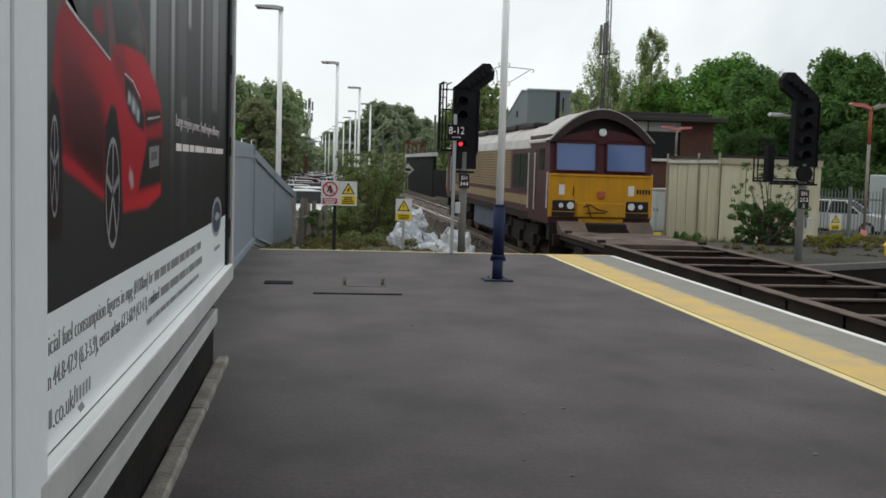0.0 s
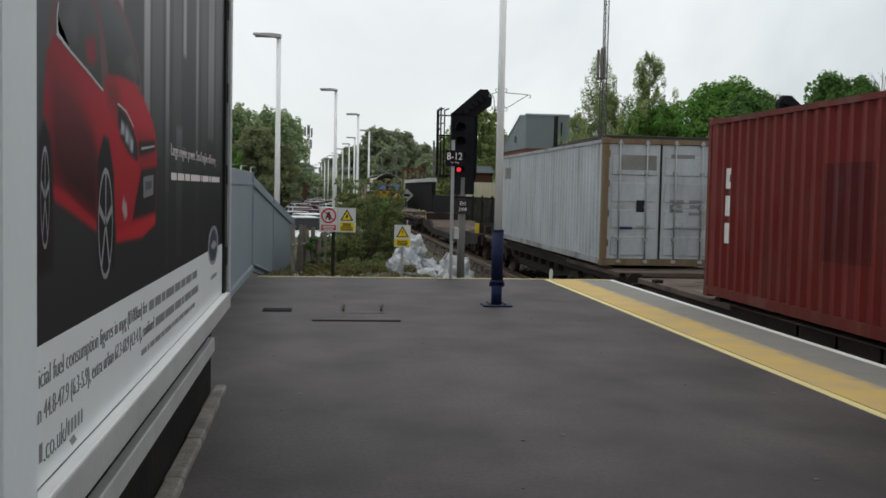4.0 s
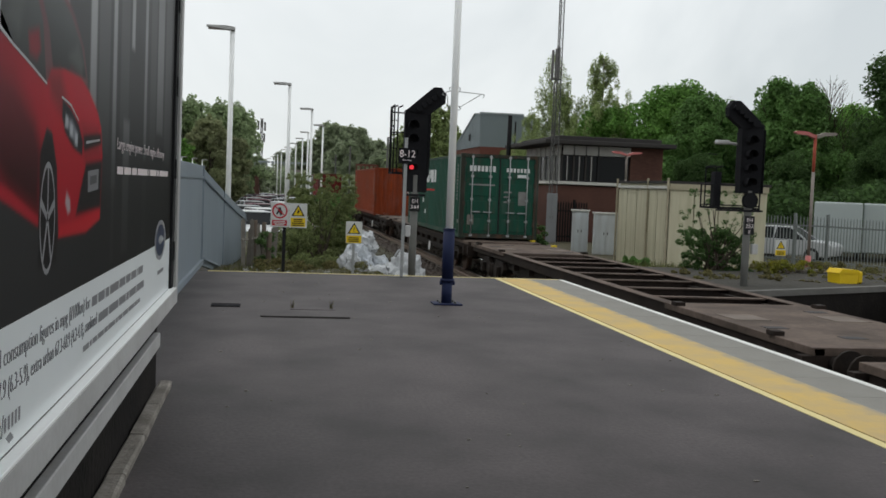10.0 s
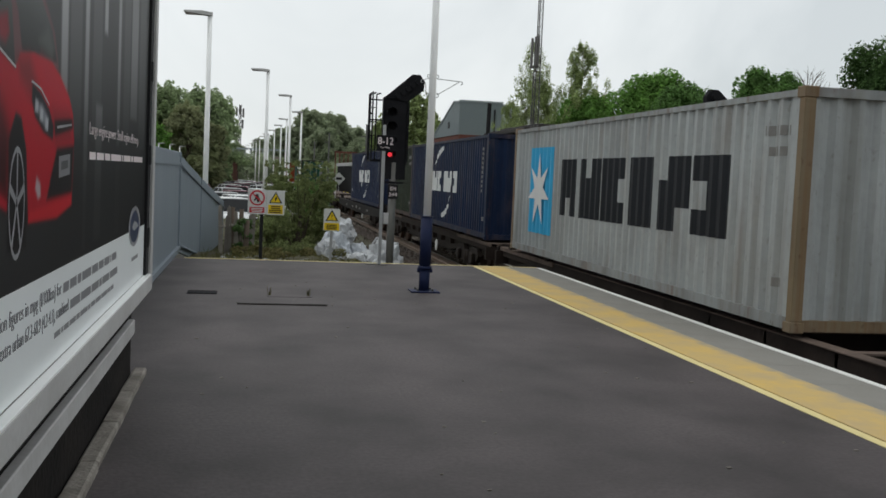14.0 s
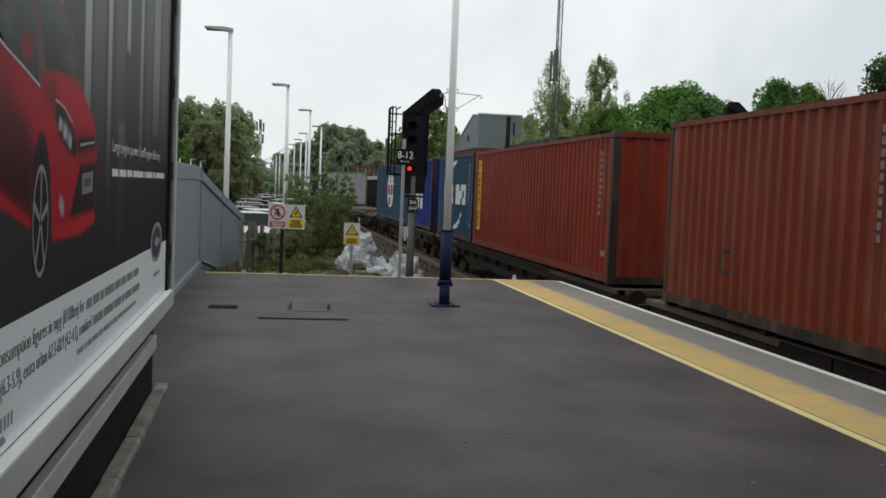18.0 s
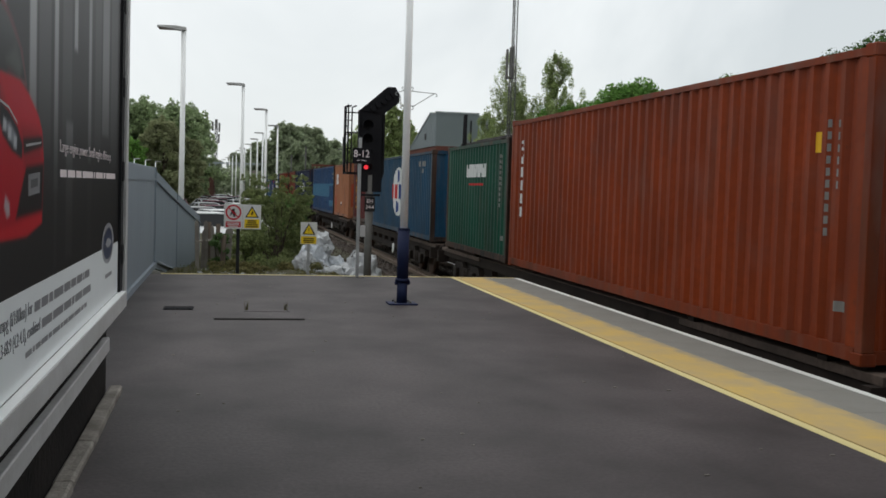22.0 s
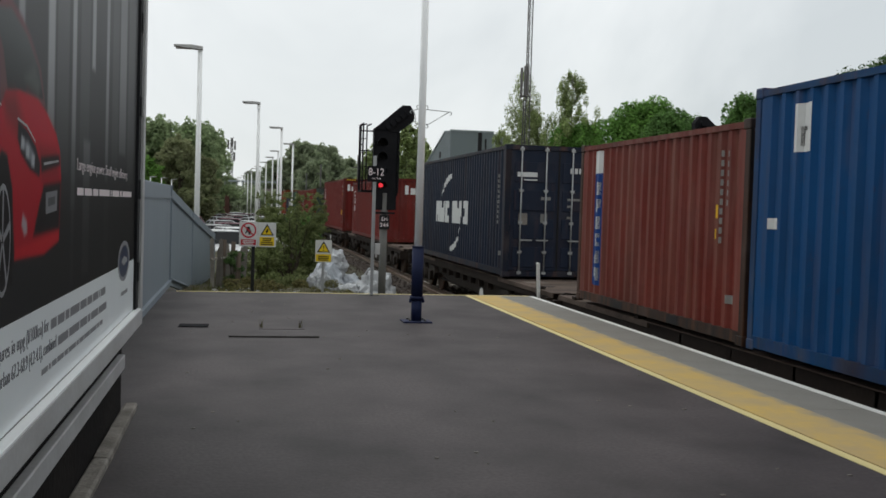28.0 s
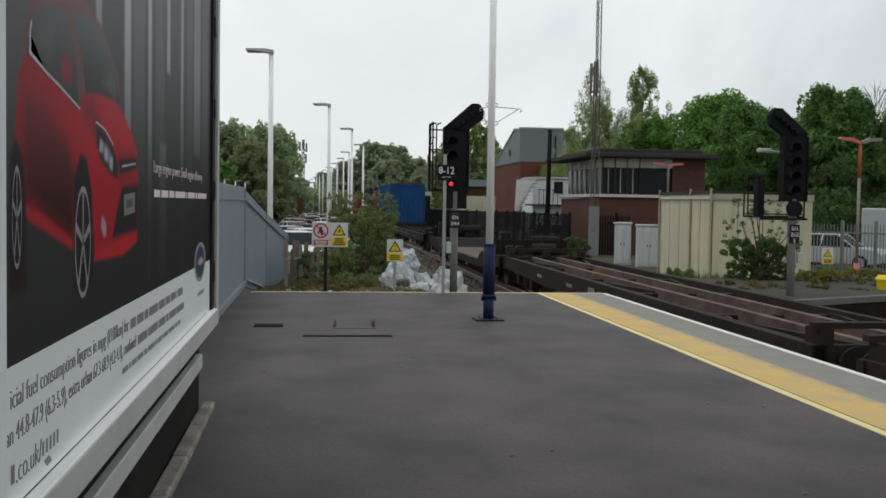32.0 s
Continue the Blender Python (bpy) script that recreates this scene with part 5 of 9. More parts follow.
    pl = made("number_plate_board", m_black, s, box, -0.1, 0.1, -0.075, -0.06, 1.14 if lit else 1.0, 1.42 if lit else 1.36)
    rows = plate.split()
    for i, wd in enumerate(rows):
        lettering("code", wd, 0.055 * len(wd), 0.075, m_ink_white, pose(-0.0275 * len(wd), -0.078, (1.42 if lit else 1.36) - 0.115 * (i + 1), 90, 0, 0), s)
    return s


signal(pose(2.73, 20.5, 0), "signal_with_feather", "black signal with a red lamp and feather indicator", 1, "EH 344")
sig2 = signal(pose(9.13, 19.3, -0.05), "opposite_signal", "black unlit signal with feather leaning over the track", -1, "EH 252 X", lit=False)
made("relay_box", m_frame_pale, sig2, box, 0.1, 0.22, -0.04, 0.06, 0.62, 0.82, 0.01)
b2 = bmesh.new()
pipe(b2, [(-0.1, 0.2, 2.3), (-0.12, 0.3, 2.75), (-0.45, 0.3, 2.78)], 0.03)
box(b2, -0.62, -0.35, 0.22, 0.38, 2.74, 2.82, 0.02)
part("work_light", b2, m_frame_pale, sig2)


# ---- rubbish bags at the end of the platform ----
def lumpy(bm, cx, cy, cz, rx, ry, rz, seed, detail=3, rough=0.22, flat_low=True):
    base = bmesh.ops.create_icosphere(bm, subdivisions=detail, radius=1.0)["verts"]
    for v in base:
        p = v.co.copy()
        d = 1 + rough * noise.noise(p * 1.9 + Vector((seed, 0, 0))) + rough * 0.7 * noise.noise(p * 5 + Vector((0, seed, 0)))
        q = Vector((p.x * abs(p.x) ** -0.25 if abs(p.x) > 1e-3 else p.x, p.y, p.z)) * d
        v.co = Vector((cx + q.x * rx, cy + q.y * ry, cz + max(q.z, -0.8 if flat_low else -2) * rz))
    for f in bm.faces:
        f.smooth = False


for i, (bx, by, bz, rx, ry, rz, mt) in enumerate(((3.02, 24.0, -0.55, 0.46, 0.45, 0.62, m_bag), (1.95, 24.2, -0.4, 0.33, 0.4, 0.66, m_bag_blue), (2.3, 23.6, -0.62, 0.42, 0.4, 0.42, m_bag),
                                                 (1.72, 23.6, -0.25, 0.22, 0.25, 0.35, m_bag), (2.5, 24.6, -0.5, 0.35, 0.35, 0.42, m_bag_blue), (2.15, 24.4, 0.22, 0.25, 0.25, 0.3, m_bag), (2.62, 23.2, -0.78, 0.35, 0.3, 0.22, m_bag))):
    g = thing("rubbish_bag", pose(bx, by, bz), "crumpled white bulk rubbish bag on the bank", "bag", "heap of white bags")
    b2 = bmesh.new()
    lumpy(b2, 0, 0, 0, rx, ry, rz, i * 7.3, 4, 0.35)
    part("sack", b2, mt, g)
    b2 = bmesh.new()
    pipe(b2, [(-rx * .6, 0, rz * .8), (-rx * .3, 0.02, rz * 1.15), (rx * .1, 0, rz * .9)], 0.02)
    part("strap", b2, m_bag, g)
rr = random.Random(77)
b2 = bmesh.new()
for i in range(160):
    px, py = rr.uniform(-0.6, 3.6), rr.uniform(19.0, 23.5)
    s = rr.uniform(0.02, 0.07)
    z = -0.12 - min(1, max(0, (px - 2.0) / 2.4)) * 0.75 - min(1, (py - 18.9) / 32 * 4.5) * 0.35
    a = rr.uniform(0, 3)
    vv = [b2.verts.new((px + math.cos(a + k * 1.57) * s, py + math.sin(a + k * 1.57) * s * .7, z + 0.04 + rr.uniform(0, .05))) for k in range(4)]
    b2.faces.new(vv)
tagged(part("scattered_litter", b2, m_bag), "scattered pale paper litter on the bank", "litter", "", "stuff")


# ---- trees and undergrowth ----
def leaf_cloud(name, lobes, count, size, seed, material, parent, droop=0.0, label=""):
    """Thousands of small leaf clumps spread in and near the surface of uneven lobes."""
    rg = np.random.RandomState(seed)
    lobes = np.array(lobes, float)
    vol = lobes[:, 3] * lobes[:, 4] * lobes[:, 5]
    pick = rg.choice(len(lobes), count, p=vol ** 0.8 / (vol ** 0.8).sum())
    d = rg.normal(size=(count, 3))
    d /= np.linalg.norm(d, axis=1, keepdims=True)
    r = rg.uniform(0.45, 1.0, count) ** 0.5 * (1 + 0.09 * rg.normal(size=count))
    c = lobes[pick, :3] + d * lobes[pick, 3:6] * r[:, None]
    c[:, 2] -= droop * rg.uniform(0, 1, count) ** 2
    n = d * 0.8 + rg.normal(size=(count, 3)) * 0.55 + np.array((0, 0, 0.55))
    n /= np.linalg.norm(n, axis=1, keepdims=True)
    t = np.cross(n, rg.normal(size=(count, 3)))
    t /= np.linalg.norm(t, axis=1, keepdims=True)
    b = np.cross(n, t)
    s = size * rg.uniform(0.5, 1.25, (count, 1))
    w = rg.uniform(0.35, 0.7, (count, 1))
    vs = np.stack([c - t * s, c + b * s * w + n * s * 0.15, c + t * s * rg.uniform(0.7, 1.2, (count, 1)), c - b * s * w + n * s * 0.1], 1).reshape(-1, 3)
    me = bpy.data.meshes.new(name)
    me.vertices.add(count * 4)
    me.vertices.foreach_set("co", vs.ravel())
    me.loops.add(count * 4)
    me.loops.foreach_set("vertex_index", np.arange(count * 4))
    me.polygons.add(count)
    me.polygons.foreach_set("loop_start", np.arange(0, count * 4, 4))
    me.update(calc_edges=True)
    me.materials.append(material)
    ob = new(name, me)
    ob.parent = parent
    if label:
        ob["label"] = label
    return ob


def grow_lobes(rg, rx, rz, z0, n, spread=0.75):
    """Many small leafy sprays on and inside an uneven crown, with a ragged top."""
    out = []
    bulge = [rg.uniform(0.72, 1.08) for _ in range(9)]
    for i in range(n * 5):
        a = rg.uniform(0, 2 * math.pi)
        f = 1 - rg.uniform(0, 1) ** 1.25
        side_bulge = bulge[int(a / (2 * math.pi) * 9) % 9] * (1 + 0.16 * math.sin(f * 9 + a * 2))
        wide = rx * (spread + 0.1) * math.sin(math.pi * (0.17 + 0.76 * f)) ** 0.7 * side_bulge
        q = wide * (0.93 - 0.7 * rg.uniform(0, 1) ** 1.7)
        k = rg.uniform(0.12, 0.25) * rx
        z = z0 + rz * 2 * f * (0.93 + 0.08 * math.sin(a * 3 + rx))
        out.append((q * math.cos(a), q * math.sin(a), z, k, k, k * rg.uniform(0.55, 1.0)))
    for i in range(n):
        a, q = rg.uniform(0, 2 * math.pi), rx * 0.62 * math.sqrt(rg.uniform(0, 1))
        k = rg.uniform(0.05, 0.1) * rx
        top = z0 + rz * 2 * (1.03 - 0.42 * (q / rx) ** 2) * (0.95 + 0.08 * math.sin(a * 3 + rx))
        out.append((q * math.cos(a), q * math.sin(a), top, k, k, k * 1.7))
    return out


def tree(name, m, height, radius, clear, material, label, seed, count=9000, leaf=0.3, lobes=26, bark=None, trunk=0.22, droop=0.0, group=""):
    t = thing(name, m, label, "tree", group)
    rg = random.Random(seed)
    lb = grow_lobes(rg, radius, (height - clear) / 2 * 0.92, clear + radius * 0.15, lobes)
    b = bmesh.new()
    p = Vector((0, 0, 0))
    k = 6
    pts = [p]
    for i in range(k):
        p = p + Vector((rg.uniform(-.06, .06) * radius, rg.uniform(-.06, .06) * radius, height * 0.8 / k))
        pts.append(p)
    for i in range(k):
        tube(b, pts[i], pts[i + 1], trunk * (1 - i / k * 0.8), trunk * (1 - (i + 1) / k * 0.8), 8, False)
    part("trunk", b, bark or m_bark, t)
    b = bmesh.new()
    for l in lb[::6]:
        j = min(k - 1, max(1, int(l[2] / (height * 0.8) * k) - 1))
        end = Vector(l[:3])
        mid = (pts[j] + end) / 2 + Vector((0, 0, -0.1 * radius))
        tube(b, pts[j], mid, trunk * 0.3, trunk * 0.16, 5, False)
        tube(b, mid, end, trunk * 0.16, 0.02, 5, False)
    part("branchwork", b, bark or m_bark, t)
    leaf_cloud("crown", lb, count, leaf, seed, material, t, droop)
    return t


def again(t, x, y, z, size, turn, label=""):
    c = copy_thing(t, pose(x, y, z, 0, 0, turn))
    c.scale = (size, size, size)
    if label:
        c["label"] = label
    return c


GZ = -1.12
RIGHT = "trees behind the yard"
tA = tree("broadleaf_tree", pose(27.9, 72, GZ), 10.2, 4.8, 1.0, m_leaf_bright, "bright green broadleaf tree in spring leaf", 11, 52000, 0.15, 40, group=RIGHT)
tB = tree("broadleaf_tree", pose(31.4, 62, GZ), 9.8, 4.2, 1.0, m_leaf_mid, "dense dark green broadleaf tree", 12, 52000, 0.14, 36, group=RIGHT)
tC = tree("broadleaf_tree", pose(38.8, 58, GZ), 12.4, 5.4, 0.6, m_leaf_dark, "tall dark broadleaf tree at the yard edge", 13, 64000, 0.14, 44, group=RIGHT)
again(tA, 24.4, 75, GZ, 0.86, 100)
again(tA, 31.8, 76, GZ, 0.90, 210)
again(tB, 27.2, 64, GZ, 0.90, 60)
again(tB, 35.0, 66, GZ, 0.95, 200)
again(tC, 33.5, 54, GZ, 0.5, 130)
again(tC, 29.0, 56, GZ, 0.43, 250)
again(tC, 25.2, 60, GZ, 0.42, 20)
again(tC, 45.0, 62, GZ, 1.05, 300)
again(tB, 46, 58, GZ, 1.2, 30)
again(tA, 43.5, 74, GZ, 0.95, 140)
again(tC, 22.5, 66, GZ, 0.46, 75)
again(tB, 54, 66, GZ, 1.3, 95)


def slender_birch(m, height, radius, label, seed, count, leaf):
    """A birch: thin pale trunk, fine rising branches and a tapering feathery crown."""
    t = thing("birch_tree", m, label, "tree", RIGHT)
    rg = random.Random(seed)
    b = bmesh.new()
    tube(b, (0, 0, 0), (0.1, 0, height * 0.6), 0.13, 0.07, 8, False)
    tube(b, (0.1, 0, height * 0.6), (0.0, 0.05, height * 0.97), 0.07, 0.015, 6, False)
    part("trunk", b, m_birch_bark, t)
    b = bmesh.new()
    lobes = []
    for i in range(190):
        f = rg.uniform(0.16, 1.0)
        z = height * f
        r = radius * min(1.0, (f - 0.05) / 0.25) * (1 - f) ** 0.62 * rg.uniform(0.2, 1.1) + 0.08
        a = rg.uniform(0, 6.28)
        tip = (r * math.cos(a), r * math.sin(a), z)
        tube(b, (0.05, 0, max(0.5, z - r * 1.5)), tip, 0.022, 0.005, 4, False)
        k = 0.16 + 0.40 * (1 - f) * rg.uniform(.5, 1.3)
        lobes.append((*tip, k, k, k * 1.7))
        lobes.append((tip[0] * .6, tip[1] * .6, z - r * .45, k * .8, k * .8, k * 1.5))
    part("branchwork", b, m_birch_bark, t)
    leaf_cloud("foliage", lobes, count, leaf, seed, m_leaf_birch, t, 0.5)
    return t


birch = slender_birch(pose(21.0, 79, GZ), 13.6, 3.3, "thin birch tree with sparse young leaves", 21, 42000, 0.075)
birch2 = slender_birch(pose(23.9, 76, GZ), 13.2, 5.0, "birch tree with light green leaves", 22, 84000, 0.08)
again(birch2, 22.3, 80, GZ, 0.8, 70)
again(birch2, 20.6, 84, GZ, 0.7, 170)
bare = thing("bare_tree", pose(36.0, 64, GZ), "tree with bare grey branches", "tree", RIGHT)
b2 = bmesh.new()
rr = random.Random(31)


def twig(bm, p, d, ln, r, depth):
    q = p + d * ln
    tube(bm, p, q, r, r * 0.6, 4, False)
    if depth:
        for i in range(4):
            d2 = (d + Vector((rr.uniform(-.7, .7), rr.uniform(-.7, .7), rr.uniform(-.3, .5)))).normalized()
            twig(bm, p + d * ln * rr.uniform(.5, 1), d2, ln * rr.uniform(.5, .75), r * 0.55, depth - 1)


twig(b2, Vector((0, 0, 0)), Vector((0.05, 0, 1)), 5.0, 0.12, 4)
part("branchwork", b2, m_bark, bare)

LEFT = "trees beyond the car park"
# These crowns use the leaf colour paled for haze.
tD = tree("broadleaf_tree", pose(-7.4, 95, GZ), 9.5, 3.5, 0.5, m_leaf_left_haze, "green broadleaf tree beyond the car park", 41, 26000, 0.19, 36, group=LEFT)
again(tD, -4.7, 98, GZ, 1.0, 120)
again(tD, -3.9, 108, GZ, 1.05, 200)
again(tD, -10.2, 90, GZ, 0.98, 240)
tree("scrub_tree", pose(-5.2, 88, GZ), 7.7, 2.5, 0.3, m_leaf_scrub, "olive-brown scrubby tree just coming into leaf", 43, 16000, 0.15, 30, group=LEFT)
tree("scrub_tree", pose(-3.4, 90, GZ), 6.2, 2.1, 0.3, m_leaf_scrub, "olive-brown scrubby tree just coming into leaf", 44, 12000, 0.15, 26, group=LEFT)
tree("young_tree", pose(-7.3, 86, GZ), 5.9, 1.7, 0.3, m_leaf_bright, "bright green young tree before taller trees", 45, 9000, 0.15, 22, group=LEFT)
again(tD, -14.5, 93, GZ, 1.1, 310)
again(tD, -20, 98, GZ, 1.15, 50)
# Far trees: the haze before them is in their leaf colour.
tE = tree("distant_tree", pose(11.5, 214, GZ), 14.6, 6.2, 0.5, m_leaf_haze, "distant tree with haze painted into its grey-green leaves", 51, 16000, 0.42, 30, group="distant trees")
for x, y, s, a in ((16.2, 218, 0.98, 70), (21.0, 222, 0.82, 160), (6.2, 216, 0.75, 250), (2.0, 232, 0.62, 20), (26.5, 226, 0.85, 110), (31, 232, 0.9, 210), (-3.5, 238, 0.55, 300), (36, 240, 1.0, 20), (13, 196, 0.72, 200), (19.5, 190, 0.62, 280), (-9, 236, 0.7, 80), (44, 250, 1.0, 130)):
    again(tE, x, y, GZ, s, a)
tF = tree("broadleaf_tree", pose(18.6, 120, GZ), 12.6, 2.9, 0.8, m_leaf_birch, "pale green tree beyond the railway", 61, 8000, 0.26, 26, group="distant trees")
again(tF, 15.4, 126, GZ, 0.8, 90)
again(tF, 21.5, 128, GZ, 0.85, 190)


def bush(name, m, lobes, count, leaf, material, label, seed, category="bush", stems=10):
    g = thing(name, m, label, category)
    rg = random.Random(seed)
    b = bmesh.new()
    for i in range(stems):
        l = rg.choice(lobes)
        tube(b, (rg.uniform(-.2, .2), rg.uniform(-.2, .2), 0), l[:3], 0.02, 0.006, 5, False)
    part("stem", b, m_bark, g)["kind"] = "stuff"
    leaf_cloud("foliage", lobes, count, leaf, seed, material, g)
    return g


def random_lobes(seed, n, x, y, z0, z1, k0, k1):
    rg = random.Random(seed)
    return [(rg.uniform(-x, x), rg.uniform(-y, y), rg.uniform(z0, z1), rg.uniform(k0, k1), rg.uniform(k0, k1), rg.uniform(k0, k1) * .8) for _ in range(n)]


bush("leafy_bush", pose(1.35, 31.0, -0.95), random_lobes(1, 130, 0.8, 1, 0.3, 2.35, 0.08, 0.2), 26000, 0.036, m_leaf_bush, "dull green thorny bush on the bank", 81)
bush("leafy_bush", pose(0.55, 28.0, -0.75), random_lobes(2, 36, 0.42, 0.9, 0.2, 1.3, 0.12, 0.236), 9000, 0.036, m_leaf_bush, "dull green bush at the platform end", 82)
bush("leafy_bush", pose(2.0, 34.5, -1.05), random_lobes(3, 41, 0.6, 0.9, 0.3, 2.3, 0.15, 0.279), 14000, 0.042, m_leaf_mid, "green bush beside the track", 83)
bush("ivy_clump", pose(-0.15, 24.8, -0.62), random_lobes(4, 23, 0.14, 0.9, 0.1, 1.1, 0.072, 0.149), 3000, 0.034, m_leaf_dark, "dark ivy on an old fence post", 84)
bush("low_weeds", pose(1.0, 22.5, -0.42), random_lobes(5, 67, 1.3, 1.8, 0, 0.28, 0.072, 0.161), 12000, 0.032, m_leaf_olive, "low olive-brown weeds on the bank", 85, "weeds")
bush("low_weeds", pose(0.9, 26.0, -0.6), random_lobes(15, 67, 1.4, 1.8, 0, 0.4, 0.084, 0.186), 11000, 0.036, m_leaf_bush, "low green weeds on the bank", 86, "weeds")
bush("leafy_bush", pose(10.55, 24.0, -0.15), random_lobes(6, 170, 0.72, 0.65, 0, 1.0, 0.05, 0.13), 20000, 0.028, m_leaf_dark, "dark green bush beside the signal", 87)
bush("leafy_bush", pose(9.9, 27.6, -0.42), random_lobes(16, 26, 0.32, 0.4, 0.05, 0.34, 0.06, 0.12), 3500, 0.030, m_leaf_mid, "low dull bush beside the cream hut", 97)
bush("tall_shoots", pose(10.35, 23.6, -0.05), random_lobes(7, 150, 0.85, 0.4, 0.3, 1.9, 0.03, 0.08), 2600, 0.030, m_leaf_dark, "thin leafy shoots above a bush", 88, stems=26)
bush("tall_shoots", pose(1.35, 29.6, -0.9), random_lobes(27, 420, 0.95, 1.0, 0.4, 2.75, 0.03, 0.10), 17000, 0.034, m_leaf_bush, "thin rising leafy shoots in a thicket", 101, stems=30)
bush("flowering_weeds", pose(12.0, 23.2, -0.1), random_lobes(8, 46, 0.7, 0.5, 0.02, 0.32, 0.04, 0.10), 3000, 0.026, m_flower, "yellow flowering weeds on the platform", 89, "weeds")
bush("flowering_weeds", pose(13.4, 24.6, -0.15), random_lobes(18, 46, 1, 0.5, 0.0, 0.28, 0.04, 0.11), 4500, 0.028, m_leaf_olive, "tall dry weeds on the platform", 98, "weeds")
bush("low_weeds", pose(11.4, 32.4, -0.86), random_lobes(9, 20, 0.3, 0.2, 0.1, 0.45, 0.072, 0.136), 1500, 0.06, m_leaf_mid, "green weed clump against the hut", 90, "weeds")
bush("low_weeds", pose(15.0, 27.2, -0.4), random_lobes(10, 70, 2.2, 1, 0.0, 0.22, 0.05, 0.13), 8000, 0.034, m_leaf_olive, "rough green weeds below the fence", 91, "weeds")
bush("low_weeds", pose(12.0, 47.5, -0.9), random_lobes(11, 26, 0.5, 0.6, 0.1, 1, 0.12, 0.223), 2000, 0.08, m_leaf_dark, "tall green weeds beside the black fence", 92, "weeds")
bush("hedge", pose(33, 50, -1.0), random_lobes(12, 40, 8, 1.5, 0.5, 3.2, 0.8, 1.5), 9000, 0.17, m_leaf_dark, "dark overgrown hedge behind parked vans", 93, "hedge")
bush("low_weeds", pose(10.6, 21.6, -0.1), random_lobes(19, 60, 1.9, 1, -0.04, 0.10, 0.04, 0.11), 6000, 0.028, m_leaf_olive, "low dull weeds covering the opposite platform", 99, "weeds")
bush("low_weeds", pose(15.0, 22.6, -0.1), random_lobes(20, 78, 2.2, 1.6, -0.04, 0.18, 0.05, 0.13), 8000, 0.030, m_leaf_olive, "dry olive weeds on the opposite platform", 100, "weeds")
bush("hedge", pose(12.5, 150, -1.0), random_lobes(14, 30, 14, 3, 0.5, 3.5, 1.2, 2.2), 6000, 0.35, m_leaf_haze, "hedge along the railway with haze painted into its leaves", 95, "hedge")

# grass blades over the bank and the ramp
rg = np.random.RandomState(7)
n = 9000
gx = np.concatenate([rg.uniform(-1.0, 3.8, 5500), rg.uniform(8.8, 18.5, 3500)])
gy = np.concatenate([19.0 + 14 * rg.uniform(0, 1, 5500) ** 1.3, rg.uniform(24.0, 33, 3500)])
fall = np.clip((gx - 2.0) / 2.4, 0, 1) * 0.75 + np.clip((gy - 18.9) / 32 * 4.5, 0, 1) * 0.35
gz = np.where(gx < 6, -0.16 - fall, -0.06 - (gy - 24) / 9 * 0.8)
ang, h = rg.uniform(0, 6.28, n), rg.uniform(0.06, 0.24, n)
dx, dy = np.cos(ang) * 0.012, np.sin(ang) * 0.012
lx, ly = rg.normal(0, 0.05, n), rg.normal(0, 0.05, n)
vs = np.stack([np.stack([gx - dx, gy - dy, gz], 1), np.stack([gx + dx, gy + dy, gz], 1), np.stack([gx + lx, gy + ly, gz + h], 1)], 1).reshape(-1, 3)
tagged(sheet("grass", vs.tolist(), [(3 * i, 3 * i + 1, 3 * i + 2) for i in range(n)], m_grass), "rough grass blades on the banks", "grass", "", "stuff")

# old timber posts and a broken picket fence beside the steel wall
m_picket = mat("bleached_picket_wood", (0.26, 0.24, 0.21), (0.13, 0.115, 0.10), rough=0.9, coarse=3, fine=20, amount=0.7, bump=0.4, vary=0.25)
pickets = thing("picket_fence", pose(-0.62, 24.2, -0.72), "bleached broken timber picket fence with ivy", "fence")
rr = random.Random(52)
for i in range(9):
    b2 = bmesh.new()
    hh, tilt = rr.uniform(1.05, 1.5), rr.uniform(-.05, .05)
    prism(b2, [(-.045, 0), (.045, 0), (.045 + tilt, hh - .06), (tilt, hh), (-.045 + tilt, hh - .06)], "y", -.011, .011)
    o = part("picket", b2, m_picket, pickets)
    o.location = (i * 0.085 + rr.uniform(-.015, .015), i * 0.28, 0)
for z in (0.35, 1.0):
    b2 = bmesh.new()
    tube(b2, (-.05, -.1, z), (0.74, 2.35, z), 0.03, seg=5)
    part("rail", b2, m_picket, pickets)
for i, (px, py, hh) in enumerate(((-0.45, 25.0, 1.5), (-0.25, 26.5, 1.4), (-0.1, 24.0, 1.25))):
    g = thing("timber_post", pose(px, py, -0.8), "leaning weathered timber fence post", "post", "old fence posts")
    b2 = bmesh.new()
    tube(b2, (0, 0, 0), (0.05, 0.03, hh), 0.07, 0.055, 7)
    part("post", b2, m_brown_post, g)


